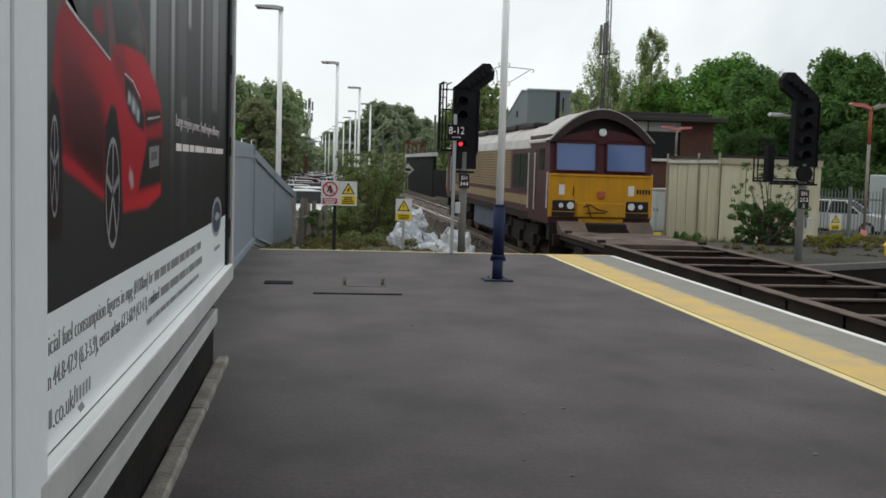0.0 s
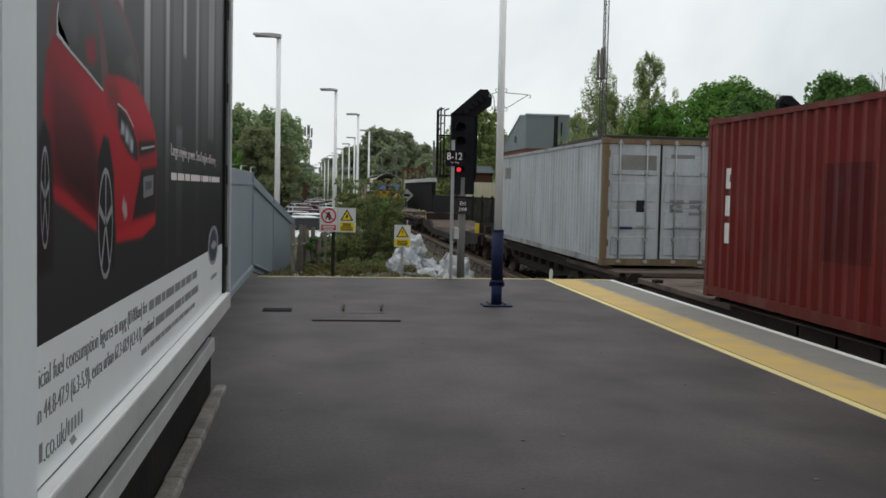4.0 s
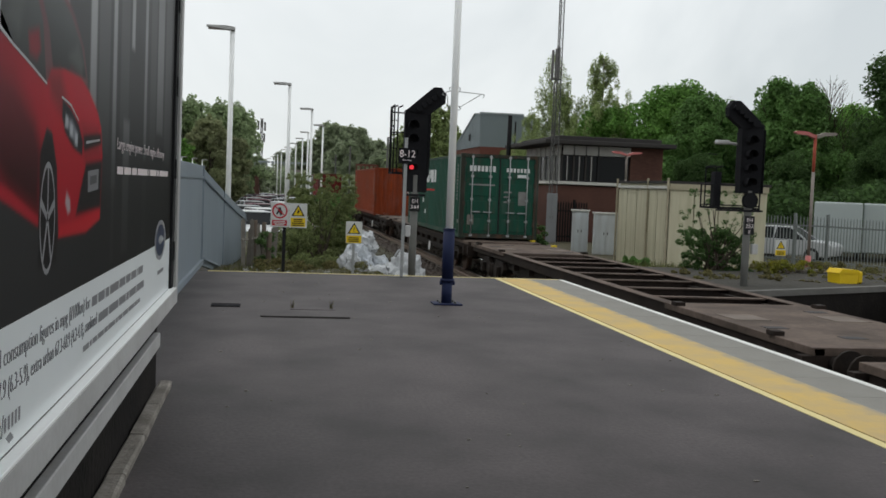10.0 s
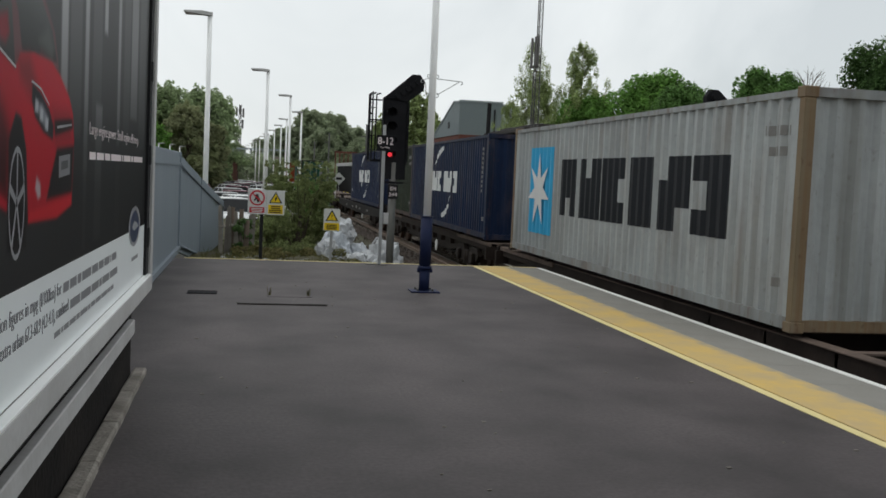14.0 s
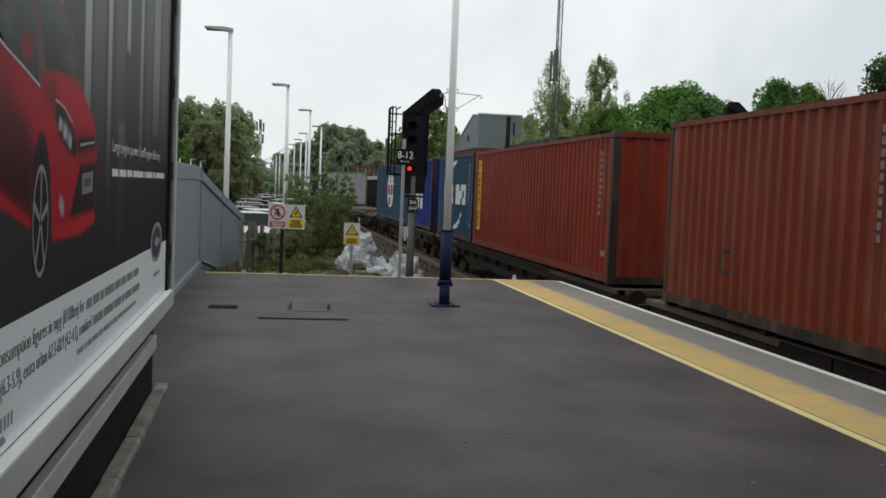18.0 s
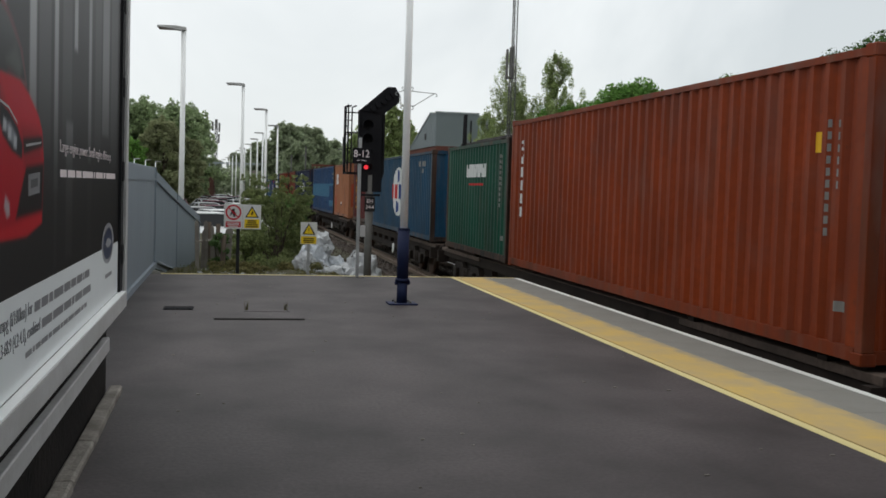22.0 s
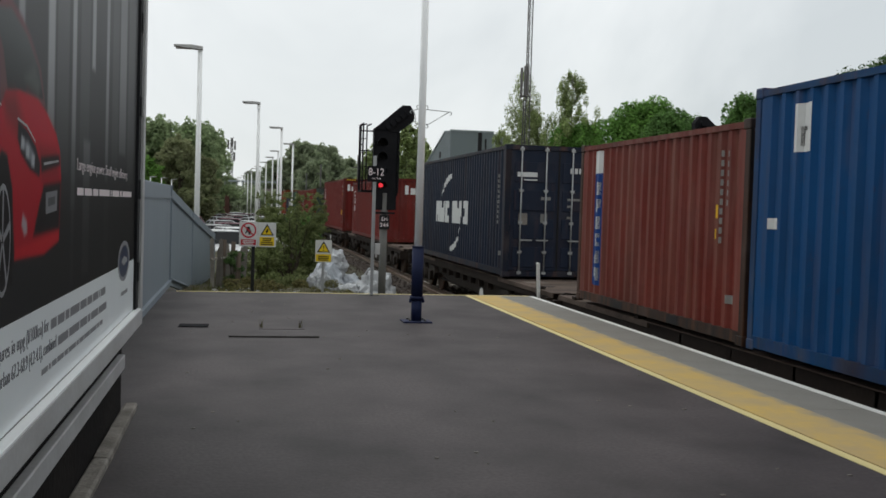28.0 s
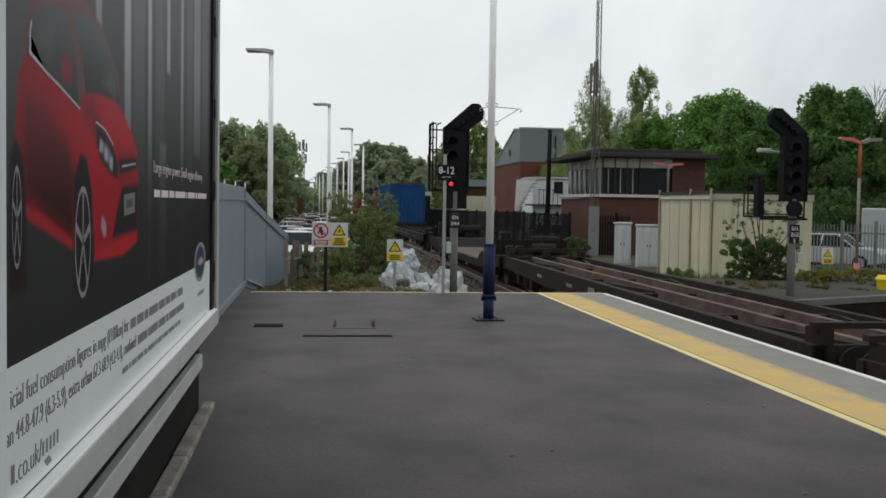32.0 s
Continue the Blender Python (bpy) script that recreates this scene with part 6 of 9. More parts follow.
# ---- yard across the line ----
hut = thing("cream_metal_hut", pose(0, 0, 0), "cream painted sheet metal hut with flat roof", "hut")
corner = [(12.90, 38.3), (13.02, 33.5), (16.5, 33.5)]
made("hut_body", m_cream, hut, prism, [(12.94, 38.3), (13.06, 33.54), (16.5, 33.54), (16.5, 38.3)], "z", -0.9, 2.08)
made("roof", m_roof_dark, hut, prism, [(12.84, 38.4), (12.95, 33.42), (16.6, 33.42), (16.6, 38.4)], "z", 2.08, 2.17)
for (xa, ya), (xb, yb), cnt in ((corner[0], corner[1], 5), (corner[1], corner[2], 4)):
    for i in range(cnt):
        f0, f1 = i / cnt, (i + 1) / cnt
        e = 0.006
        pa, pb = Vector((xa + (xb - xa) * (f0 + e), ya + (yb - ya) * (f0 + e), 0)), Vector((xa + (xb - xa) * (f1 - e), ya + (yb - ya) * (f1 - e), 0))
        nrm = Vector((yb - ya, xa - xb, 0)).normalized()
        if nrm.y > 0.5 or nrm.x > 0.5:
            nrm = -nrm
        b2 = bmesh.new()
        prism(b2, [(pa.x, pa.y), (pb.x, pb.y), (pb.x + nrm.x * .03, pb.y + nrm.y * .03), (pa.x + nrm.x * .03, pa.y + nrm.y * .03)], "z", -0.88, 1.86)
        part("panel", b2, m_cream, hut)
for px, py in ((12.88, 38.35), (12.96, 35.3), (12.98, 33.44)):
    made("drain_pipe", m_cream_edge, hut, box, px - .09, px - .03, py - .09, py - .03, -0.9, 2.25)
made("fascia", m_cream_edge, hut, box, 13.0, 16.5, 33.40, 33.46, 1.88, 2.08)
b2 = bmesh.new()
prism(b2, [(12.80, 38.2), (12.92, 33.5), (12.99, 33.5), (12.88, 38.2)], "z", 1.9, 2.0)
part("fascia", b2, m_white_trim, hut)


def cabinet(name, m, w, d, h, mt, label, lid=True):
    c = thing(name, m, label, "cabinet", "trackside cabinets")
    made("plinth", m_concrete, c, box, -w / 2 - .03, w / 2 + .03, -d / 2 - .03, d / 2 + .03, 0, 0.06)
    made("body", mt, c, box, -w / 2, w / 2, -d / 2, d / 2, 0.06, h, 0.01)
    if lid:
        made("lid", m_white_trim, c, box, -w / 2 - .05, w / 2 + .05, -d / 2 - .06, d / 2 + .05, h, h + 0.07, 0.01)
    for s in (-1, 1):
        dr = made("door", mt, c, box, *sorted((s * 0.01, s * (w / 2 - .04))), -d / 2 - .018, -d / 2, 0.12, h - 0.06, 0.004)
        made("handle", m_dark_steel, dr, box, s * .07 - .02, s * .07 + .02, -d / 2 - .035, -d / 2 - .018, h * .5, h * .5 + .12)
    return c


cabinet("relay_cabinet", pose(13.62, 42.0, -0.9, 0, 0, -14), 0.98, 0.6, 1.72, m_cabinet, "pale grey trackside relay cabinet with white lid")
cabinet("relay_cabinet", pose(12.92, 43.3, -0.9, 0, 0, -18), 0.68, 0.6, 1.78, m_cabinet, "narrow pale grey trackside cabinet")
cabinet("equipment_case", pose(13.72, 51.0, -0.9, 0, 0, -15), 0.52, 0.4, 2.5, m_cabinet_grey, "tall plain grey equipment case", False)
for px, py in ((11.2, 33.6), (10.6, 45), (11.6, 52.0), (10.9, 61)):
    g = thing("marker_post", pose(px, py, -0.95), "short white trackside marker post", "post", "white marker posts")
    made("stub", m_white_paint, g, box, -0.06, 0.06, -0.06, 0.06, 0, 0.34)


def pale_fence(name, pts, h, mt, label, step=0.16, pale=0.035, rails=(0.3, 1.5), post_every=17, pointed=True, z=-0.9):
    """Palisade: each pale its own mesh, shared; rails and posts."""
    f = thing(name, pose(0, 0, 0), label, "fence")
    b = bmesh.new()
    if pointed:
        prism(b, [(-pale, 0.05), (pale, 0.05), (pale, h - 0.1), (0, h), (-pale, h - 0.1)], "y", -0.008, 0.008)
    else:
        box(b, -pale, pale, -0.008, 0.008, 0.05, h)
    pm = mesh_of("pale", b, mt)
    b = bmesh.new()
    box(b, -0.05, 0.05, -0.02, 0.08, 0, h + 0.1)
    pst = mesh_of("post", b, mt)
    for (xa, ya), (xb, yb) in zip(pts, pts[1:]):
        ln = math.hypot(xb - xa, yb - ya)
        a = math.atan2(yb - ya, xb - xa)
        k = int(ln / step)
        for i in range(k + 1):
            g = i * step / ln
            o = new("pale", pm)
            o.parent = f
            o.matrix_basis = Matrix.Translation((xa + (xb - xa) * g, ya + (yb - ya) * g, z)) @ Matrix.Rotation(a, 4, "Z")
            if i % post_every == 0:
                o = new("post", pst)
                o.parent = f
                o.matrix_basis = Matrix.Translation((xa + (xb - xa) * g + .04, ya + (yb - ya) * g, z)) @ Matrix.Rotation(a, 4, "Z")
        for r in rails:
            b = bmesh.new()
            box(b, 0, ln, 0.012, 0.06, r, r + 0.06)
            o = part("rail", b, mt, f)
            o.matrix_basis = Matrix.Translation((xa, ya, z)) @ Matrix.Rotation(a, 4, "Z")
    return f


pale_fence("palisade_fence", [(18.4, 41.0), (21.0, 37.6), (23.0, 33.0), (25.0, 27.0)], 2.0, m_palisade, "silver steel palisade fence around the yard", 0.135, 0.0165, (0.25, 1.6), 22)
pale_fence("black_fence", [(9.9, 69.0), (11.6, 61.5), (13.0, 53.0)], 2.1, m_black_fence, "black steel fence along the yard", 0.12, 0.036, (0.3, 1.7), 14, False)
pale_fence("black_palisade", [(13.9, 51.5), (16.0, 52.4)], 2.1, m_black_fence, "black pointed palisade beside the signal box", 0.17, 0.04, (0.3, 1.6), 8)
bm = bmesh.new()
prism(bm, [(9.1, 86), (10.1, 70.5), (10.2, 70.5), (9.22, 86)], "z", -0.9, 1.2)
structure("black_wall", bm, m_black_fence, "long black boarded wall along the line", "wall")
bm = bmesh.new()
prism(bm, [(11.2, 84), (14.4, 84), (14.4, 84.3), (11.2, 84.3)], "z", -0.9, 2.3)
structure("cream_wall", bm, m_cream, "long cream painted wall behind the black fence", "wall")
shed = thing("low_shed", pose(13.6, 92, -1.1), "low brown brick shed with blue-grey roof", "shed")
made("wall", m_brick_red, shed, box, -1.4, 1.4, 0, 4, 0, 4.3)
made("roof", m_clad, shed, prism, [(-1.6, 4.3), (1.6, 4.3), (1.2, 4.9), (-1.2, 4.9)], "y", -0.3, 4.3)
far_wall = thing("dark_boarded_wall", pose(0, 0, 0), "long dark wall with a pale coping beside the line", "wall", "", "structure")
made("boarding", m_black_fence, far_wall, prism, [(9.25, 88), (9.0, 113), (9.3, 113), (9.55, 88)], "z", -1.1, 2.3)
made("pale_coping", m_frame_pale, far_wall, prism, [(9.15, 87.9), (8.9, 113.1), (9.4, 113.1), (9.65, 87.9)], "z", 2.3, 2.62)
frame_ob = thing("rusty_frame", pose(12.2, 140, -1.1), "rusty red steel frame of open posts", "frame")
made("top_beam", m_brick_warehouse, frame_ob, box, -1.5, 1.5, -0.1, 0.1, 5.3, 5.55)
for i in range(6):
    made("post", m_brick_warehouse, frame_ob, box, -1.45 + i * 0.56, -1.3 + i * 0.56, -0.08, 0.08, 0, 5.3)
tel = thing("telecom_mast", pose(-2.9, 240, -1.1), "distant lattice mast with antenna panels", "mast")
b2 = bmesh.new()
for j in range(3):
    a0 = radians(90 + j * 120)
    tube(b2, (0.45 * math.cos(a0), 0.45 * math.sin(a0), 0), (0.25 * math.cos(a0), 0.25 * math.sin(a0), 16.8), 0.07, seg=5)
    for i in range(14):
        a1 = radians(90 + (j + 1) * 120)
        tube(b2, (0.42 * math.cos(a0), 0.42 * math.sin(a0), i * 1.2), (0.40 * math.cos(a1), 0.40 * math.sin(a1), i * 1.2 + 1.2), 0.05, seg=4, caps=False)
part("lattice", b2, m_mast, tel)
for ax, z in ((-0.75, 14.2), (0.0, 14.6), (0.7, 14.0), (-0.6, 11.2), (0.6, 11.5)):
    made("antenna_panel", m_mast_panel, tel, box, ax - .2, ax + .2, -0.6, -0.45, z, z + 2.0, 0.04)

# ---- signal box ----
sb = thing("signal_box", pose(0, 0, 0), "flat-roofed brick signal box with broad upper windows", "building")
made("ground_floor", m_brick_red, sb, box, 14.3, 20.1, 52.6, 60.5, -0.9, 2.02)
made("sill_band", m_white_trim, sb, box, 14.15, 18.45, 52.4, 60.5, 2.08, 2.24, 0.02)
made("brick_end", m_brick_red, sb, box, 18.3, 20.05, 52.75, 60.4, 2.02, 4.15)
made("inner_core", m_roof_dark, sb, box, 14.9, 18.25, 53.4, 60.2, 2.24, 4.1)
made("fascia_panel", m_panel_beige, sb, box, 14.55, 18.28, 52.72, 60.3, 3.62, 4.1)
for i, (x0, x1) in enumerate(((14.62, 15.2), (15.26, 15.84), (15.9, 16.5), (16.56, 18.22))):
    win = made("window", m_window_dark, sb, box, x0, x1, 52.80, 52.84, 2.3, 3.58)
    made("frame", m_roof_dark if i < 3 else m_black, win, box, x0 - .05, x0 + .03, 52.72, 52.8, 2.24, 4.1)
    if i < 3:
        made("mullion", m_panel_beige, win, box, (x0 + x1) / 2 - .02, (x0 + x1) / 2 + .02, 52.75, 52.8, 2.3, 3.58)
for i in range(7):
    y0 = 52.9 + i * 1.02
    win = made("window", m_window_dark, sb, box, 14.56, 14.60, y0, y0 + 0.94, 2.3, 3.58)
    made("frame", m_panel_beige, win, box, 14.50, 14.57, y0 - .05, y0 + .02, 2.24, 4.1)
made("roof", m_roof_dark, sb, box, 13.5, 20.45, 51.9, 61.5, 4.12, 4.34, 0.03)
made("roof_upper", m_roof_dark, sb, box, 14.3, 19.9, 52.6, 60.8, 4.34, 4.58, 0.03)
made("door", m_black, sb, box, 18.9, 19.7, 52.55, 52.6, -0.9, 1.2)
# brick courses on the faces that show
b2 = bmesh.new()
box(b2, -0.105, 0.105, -0.008, 0.0, 0, 0.062)
brick_me = mesh_of("brick", b2, m_brick_red)
rr = random.Random(8)
for z in range(24):
    for i in range(8):
        x = 18.42 + i * 0.222 + (0.11 if z % 2 else 0)
        if x < 19.95:
            o = new("brick", brick_me)
            o.parent = sb
            o.location = (x, 52.752, 2.3 + z * 0.075)

# ---- warehouse, white cabin and mast ----
wh = thing("warehouse", pose(0, 0, 0), "grey clad warehouse with a gable and red brick base", "building")
made("brick_base", m_brick_warehouse, wh, prism, [(18.54, 95), (22.5, 95), (24.6, 97.5), (24.6, 109.5), (18.54, 109.5)], "z", -1.1, 5.6)
made("front_cladding", m_clad, wh, prism, [(95, 5.6), (95, 8.6), (97.6, 8.75), (108.6, 5.75), (108.6, 5.6)], "x", 18.46, 22.5)
made("angled_cladding", m_clad_pale, wh, prism, [(22.5, 94.96), (24.7, 97.4), (24.7, 104), (22.5, 104)], "z", 5.55, 8.55)
made("roof_trim", m_clad_pale, wh, box, 18.4, 22.52, 94.9, 95.02, 8.58, 8.74)
made("roof_trim", m_clad_pale, wh, prism, [(94.9, 8.62), (97.6, 8.80), (108.8, 5.78), (108.8, 5.66), (97.6, 8.66), (94.9, 8.5)], "x", 18.38, 18.46)
for i in range(22):
    made("cladding_rib", m_clad, wh, box, 18.56 + i * 0.18 - .02, 18.56 + i * 0.18 + .02, 94.96, 95.0, 5.65, 8.56)
for i in range(16):
    y0 = 95.4 + i * 0.8
    made("cladding_rib", m_clad, wh, box, 18.42, 18.46, y0 - .03, y0 + .03, 5.6, min(8.6, 8.72 - max(0, y0 - 97.6) * 0.272))
made("vent", m_black, wh, box, 18.38, 18.42, 99.3, 100.1, 6.3, 6.9)
made("vent", m_black, wh, box, 22.9, 23.15, 95.2, 95.5, 6.2, 6.7)
made("downpipe", m_black, wh, box, 21.7, 21.82, 94.85, 94.95, 3.0, 8.0)
made("mossy_lean_to_roof", m_green_roof, wh, prism, [(20.2, 4.2), (25.4, 4.2), (25.4, 5.5), (20.4, 5.3)], "y", 88, 94.8)
made("lean_to", m_brick_warehouse, wh, box, 20.4, 25.2, 88.4, 94.8, -1.1, 4.2)

cabin = thing("white_cabin", pose(0, 0, 0), "white two-storey yard cabin with outside stairs", "building")
made("body", m_white_wall, cabin, box, 15.6, 19.0, 75, 79, -1.0, 3.55)
made("flat_roof", m_white_trim, cabin, box, 15.5, 19.1, 74.8, 79.1, 3.55, 3.68)
win = made("window", m_window_dark, cabin, box, 17.15, 17.8, 74.96, 75.0, 2.5, 3.35)
for i in range(4):
    made("slat", m_black, win, box, 17.12, 17.83, 74.93, 74.96, 2.52 + i * 0.22, 2.56 + i * 0.22)
stair = new("staircase")
stair.parent = cabin
made("stringer", m_white_paint, stair, prism, [(14.2, 1.2), (14.5, 1.2), (15.7, 3.45), (14.3, 3.45)], "y", 74.4, 74.6)
for i in range(8):
    made("tread", m_galv, stair, box, 14.3 + i * 0.16, 14.6 + i * 0.16, 74.1, 74.6, 1.2 + i * 0.28, 1.25 + i * 0.28)
for i in range(6):
    made("baluster", m_black, stair, box, 15.9 + i * 0.34, 15.94 + i * 0.34, 74.3, 74.34, 1.7, 2.75)
made("handrail", m_black, stair, box, 15.85, 17.7, 74.3, 74.34, 2.72, 2.77)
made("walkway", m_black, stair, box, 15.0, 19.0, 74.2, 75, 1.6, 1.7)

mast = thing("radio_mast", pose(13.88, 51.62, -0.9), "slim grey lattice radio mast with antennas", "mast")
MAST_H = 16.0


def mast_corner(j, z):
    """A corner of the triangular mast, which narrows at 8 m to a slimmer upper part."""
    w = 0.215 - 0.006 * z if z < 8.0 else 0.12
    return Vector(((-w, w, 0.0)[j] + (0.05 if z >= 8 else 0), (-0.10, -0.10, 0.14)[j] * w / 0.215, z))


for j in range(3):
    b2 = bmesh.new()
    pipe(b2, [mast_corner(j, z) for z in (0, 7.99, 8.01, MAST_H)], 0.026)
    part("leg", b2, m_mast, mast)
b2 = bmesh.new()
for i in range(40):
    z0, z1 = i * 0.4, (i + 1) * 0.4
    for j in range(3):
        tube(b2, mast_corner(j, z0), mast_corner((j + 1) % 3, z1), 0.010, seg=4, caps=False)
        tube(b2, mast_corner(j, z0), mast_corner((j + 1) % 3, z0), 0.010, seg=4, caps=False)
part("lattice", b2, m_mast, mast)
for ax, z in ((-0.34, 8.1), (-0.16, 8.2), (-0.02, 8.25)):
    made("antenna_panel", m_mast_panel, mast, box, ax - .055, ax + .055, -0.28, -0.16, z, z + 1.5, 0.02)
made("antenna_bracket", m_mast, mast, box, -0.4, 0.15, -0.16, -0.1, 8.15, 8.22)
tele = thing("telegraph_pole", pose(13.35, 60, -0.9), "dark weathered timber telegraph pole", "pole")
b2 = bmesh.new()
tube(b2, (0, 0, 0), (0.08, 0, 6.9), 0.16, 0.12, 10)
part("pole", b2, m_black_fence, tele)
for x, y, h in ((10.4, 98, 7.2), (9.2, 130, 7.4), (8.6, 150, 6.8)):
    g = thing("signal_post", pose(x, y, -1.0), "slim dark post beside the line", "pole", "dark posts by the line")
    made("post", m_dark_steel, g, box, -0.09, 0.09, -0.09, 0.09, 0, h)
    made("bracket", m_dark_steel, g, box, -0.5, 0.1, -0.05, 0.05, h - 1.2, h - 1.1)
for x, y in ((8.3, 102),):
    g = thing("speed_sign", pose(x, y, -1.0), "small white diamond sign beside the track", "sign", "white diamond signs")
    made("post", m_galv, g, box, -0.03, 0.03, 0, 0.05, 0, 2.3)
    front_poly("diamond", [(-0.62, 2.05), (0, 1.43), (0.62, 2.05), (0, 2.67)], -0.01, m_sign_white, g)
    front_poly("digits_bar", [(-0.28, 1.93), (0.28, 1.93), (0.28, 2.17), (-0.28, 2.17)], -0.015, m_black, g)


def twin_lamp(m, h, red, label):
    t = thing("twin_head_lamp", m, label, "street lamp", "red twin-headed lamps")
    b = bmesh.new()
    tube(b, (0, 0, 0), (0, 0, 0.7), 0.09, seg=10)
    part("base", b, m_lamp_pink, t)
    b = bmesh.new()
    tube(b, (0, 0, 0.7), (0, 0, h - 1.2), 0.05, seg=10)
    part("column", b, m_lamp_grey, t)
    b = bmesh.new()
    tube(b, (0, 0, h - 1.2), (0, 0, h), 0.05, seg=10)
    part("upper_column", b, m_lamp_red if red else m_lamp_grey, t)
    for s in (-1, 1):
        b = bmesh.new()
        prism(b, [(s * 0.03, h - 0.12), (s * 0.03, h - 0.02), (s * 0.3, h + 0.09), (s * 0.66, h + 0.1), (s * 0.74, h + 0.05), (s * 0.66, h - 0.0), (s * 0.3, h - 0.03)], "y", -0.09, 0.09)
        part("lamp_head", b, m_lamp_pink if (s < 0 or not red) else m_lamp_grey, t)
    return t


twin_lamp(pose(17.25, 31.9, -0.8), 4.62, True, "red-topped twin-headed platform lamp")
twin_lamp(pose(16.45, 48.0, -0.9), 4.5, False, "twin-headed lamp with faded red heads")
gb = thing("grit_bin", pose(12.05, 20.75, -0.06, 0, 0, 8), "bright yellow plastic grit bin", "bin")
made("tub", m_grit, gb, prism, [(-0.24, 0.0), (0.2, 0.0), (0.22, 0.22), (-0.26, 0.22)], "y", -0.2, 0.2)
made("lid", m_grit, gb, prism, [(-0.28, 0.22), (0.24, 0.22), (0.2, 0.29), (-0.2, 0.31)], "y", -0.22, 0.22)
made("end_box", m_grit, gb, box, 0.225, 0.36, -0.18, 0.18, 0.0, 0.26, 0.03)
rr = random.Random(15)
b2 = bmesh.new()
for i in range(60):
    px, py = 12.9 + rr.gauss(0, .45), 23.6 + rr.gauss(0, .25)
    s = rr.uniform(0.04, 0.1)
    box(b2, px, px + s, py, py + s, -0.05, -0.05 + s * 0.8)
tagged(part("broken_concrete", b2, m_concrete), "heap of pale broken concrete pieces", "rubble", "", "stuff")


# ---- parked vehicles ----
m_tyre = mat("tyre_rubber", (0.02, 0.02, 0.02), rough=0.85, amount=0.2)


def car(m, body_m, label, estate=False):
    c = thing("parked_car", m, label, "car", "parked cars")
    b = bmesh.new()
    prism(b, [(-2.1, 0.3), (-2.15, 0.72), (-1.9, 0.86), (-1.0, 0.93), (1.7, 0.95), (2.1, 0.9), (2.15, 0.4), (2.0, 0.26), (-1.9, 0.24)], "x", -0.86, 0.86)
    bmesh.ops.bevel(b, geom=b.edges[:], offset=0.05, segments=2, profile=0.5, affect="EDGES")
    part("body", b, body_m, c)
    b = bmesh.new()
    top = [(-1.05, 0.92), (-0.35, 1.42), (0.9 if not estate else 1.7, 1.44), (1.75 if not estate else 2.0, 0.94)]
    lo = [b.verts.new((s * 0.8, y, z)) for s in (-1, 1) for y, z in (top[0], top[3])]
    hi = [b.verts.new((s * 0.62, y, z)) for s in (-1, 1) for y, z in (top[1], top[2])]
    for q in ((lo[0], lo[1], hi[1], hi[0]), (lo[2], hi[2], hi[3], lo[3]), (lo[0], hi[0], hi[2], lo[2]), (lo[1], lo[3], hi[3], hi[1]), (hi[0], hi[1], hi[3], hi[2])):
        b.faces.new(q)
    part("glazing", b, m_window_dark, c)
    b = bmesh.new()
    box(b, -0.63, 0.63, top[1][0] - .02, top[2][0] + .02, 1.41, 1.465, 0.02)
    part("roof", b, body_m, c)
    for s in (-1, 1):
        for (ya, za), (yb, zb) in ((top[0], top[1]), (top[3], top[2]), ((0.35, 0.93), (0.3, 1.42))):
            b = bmesh.new()
            tube(b, (s * 0.80, ya, za), (s * 0.63, yb, zb), 0.035, seg=5)
            part("pillar", b, body_m, c)
    for s in (-1, 1):
        for yy in (-1.3, 1.3):
            b = bmesh.new()
            tube(b, (s * 0.72, yy, 0.31), (s * 0.88, yy, 0.31), 0.31, seg=16)
            w = part("wheel", b, m_tyre, c)
            b = bmesh.new()
            tube(b, (s * 0.875, yy, 0.31), (s * 0.89, yy, 0.31), 0.2, seg=12)
            part("rim", b, m_galv, w)
        made("headlight", L_LAMP, c, box, *sorted((s * 0.5, s * 0.8)), -2.16, -2.1, 0.58, 0.72, 0.01)
        made("tail_light", m_sign_red, c, box, *sorted((s * 0.6, s * 0.82)), 2.1, 2.16, 0.62, 0.8, 0.01)
    return c


def carpaint(name, col):
    return mat(name, col, tuple(k * .8 for k in col), rough=0.28, metal=0.1, coarse=1, fine=10, amount=0.2, bump=0.0, spec=0.6)


P_SILVER, P_WHITE, P_MAROON, P_BLUE, P_BLACK = (carpaint("car_silver", (0.45, 0.46, 0.47)), carpaint("car_white", (0.66, 0.67, 0.67)), carpaint("car_maroon", (0.12, 0.012, 0.03)),
                                               carpaint("car_blue", (0.04, 0.06, 0.12)), carpaint("car_black", (0.015, 0.015, 0.018)))
c_whi = car(pose(-0.72, 45.5, GZ, 0, 0, 12), P_WHITE, "white parked estate car", True)
c_sil = car(pose(-1.4, 56.0, GZ, 0, 0, 24), P_SILVER, "silver parked hatchback car")
c_mar = car(pose(-0.6, 77.0, GZ, 0, 0, 82), P_MAROON, "dark maroon parked car")
c_blu = car(pose(-3.6, 56.5, GZ, 0, 0, 22), P_BLUE, "dark blue parked car")
car(pose(-3.2, 46.0, GZ, 0, 0, 14), P_BLACK, "black parked hatchback car")
rr = random.Random(44)
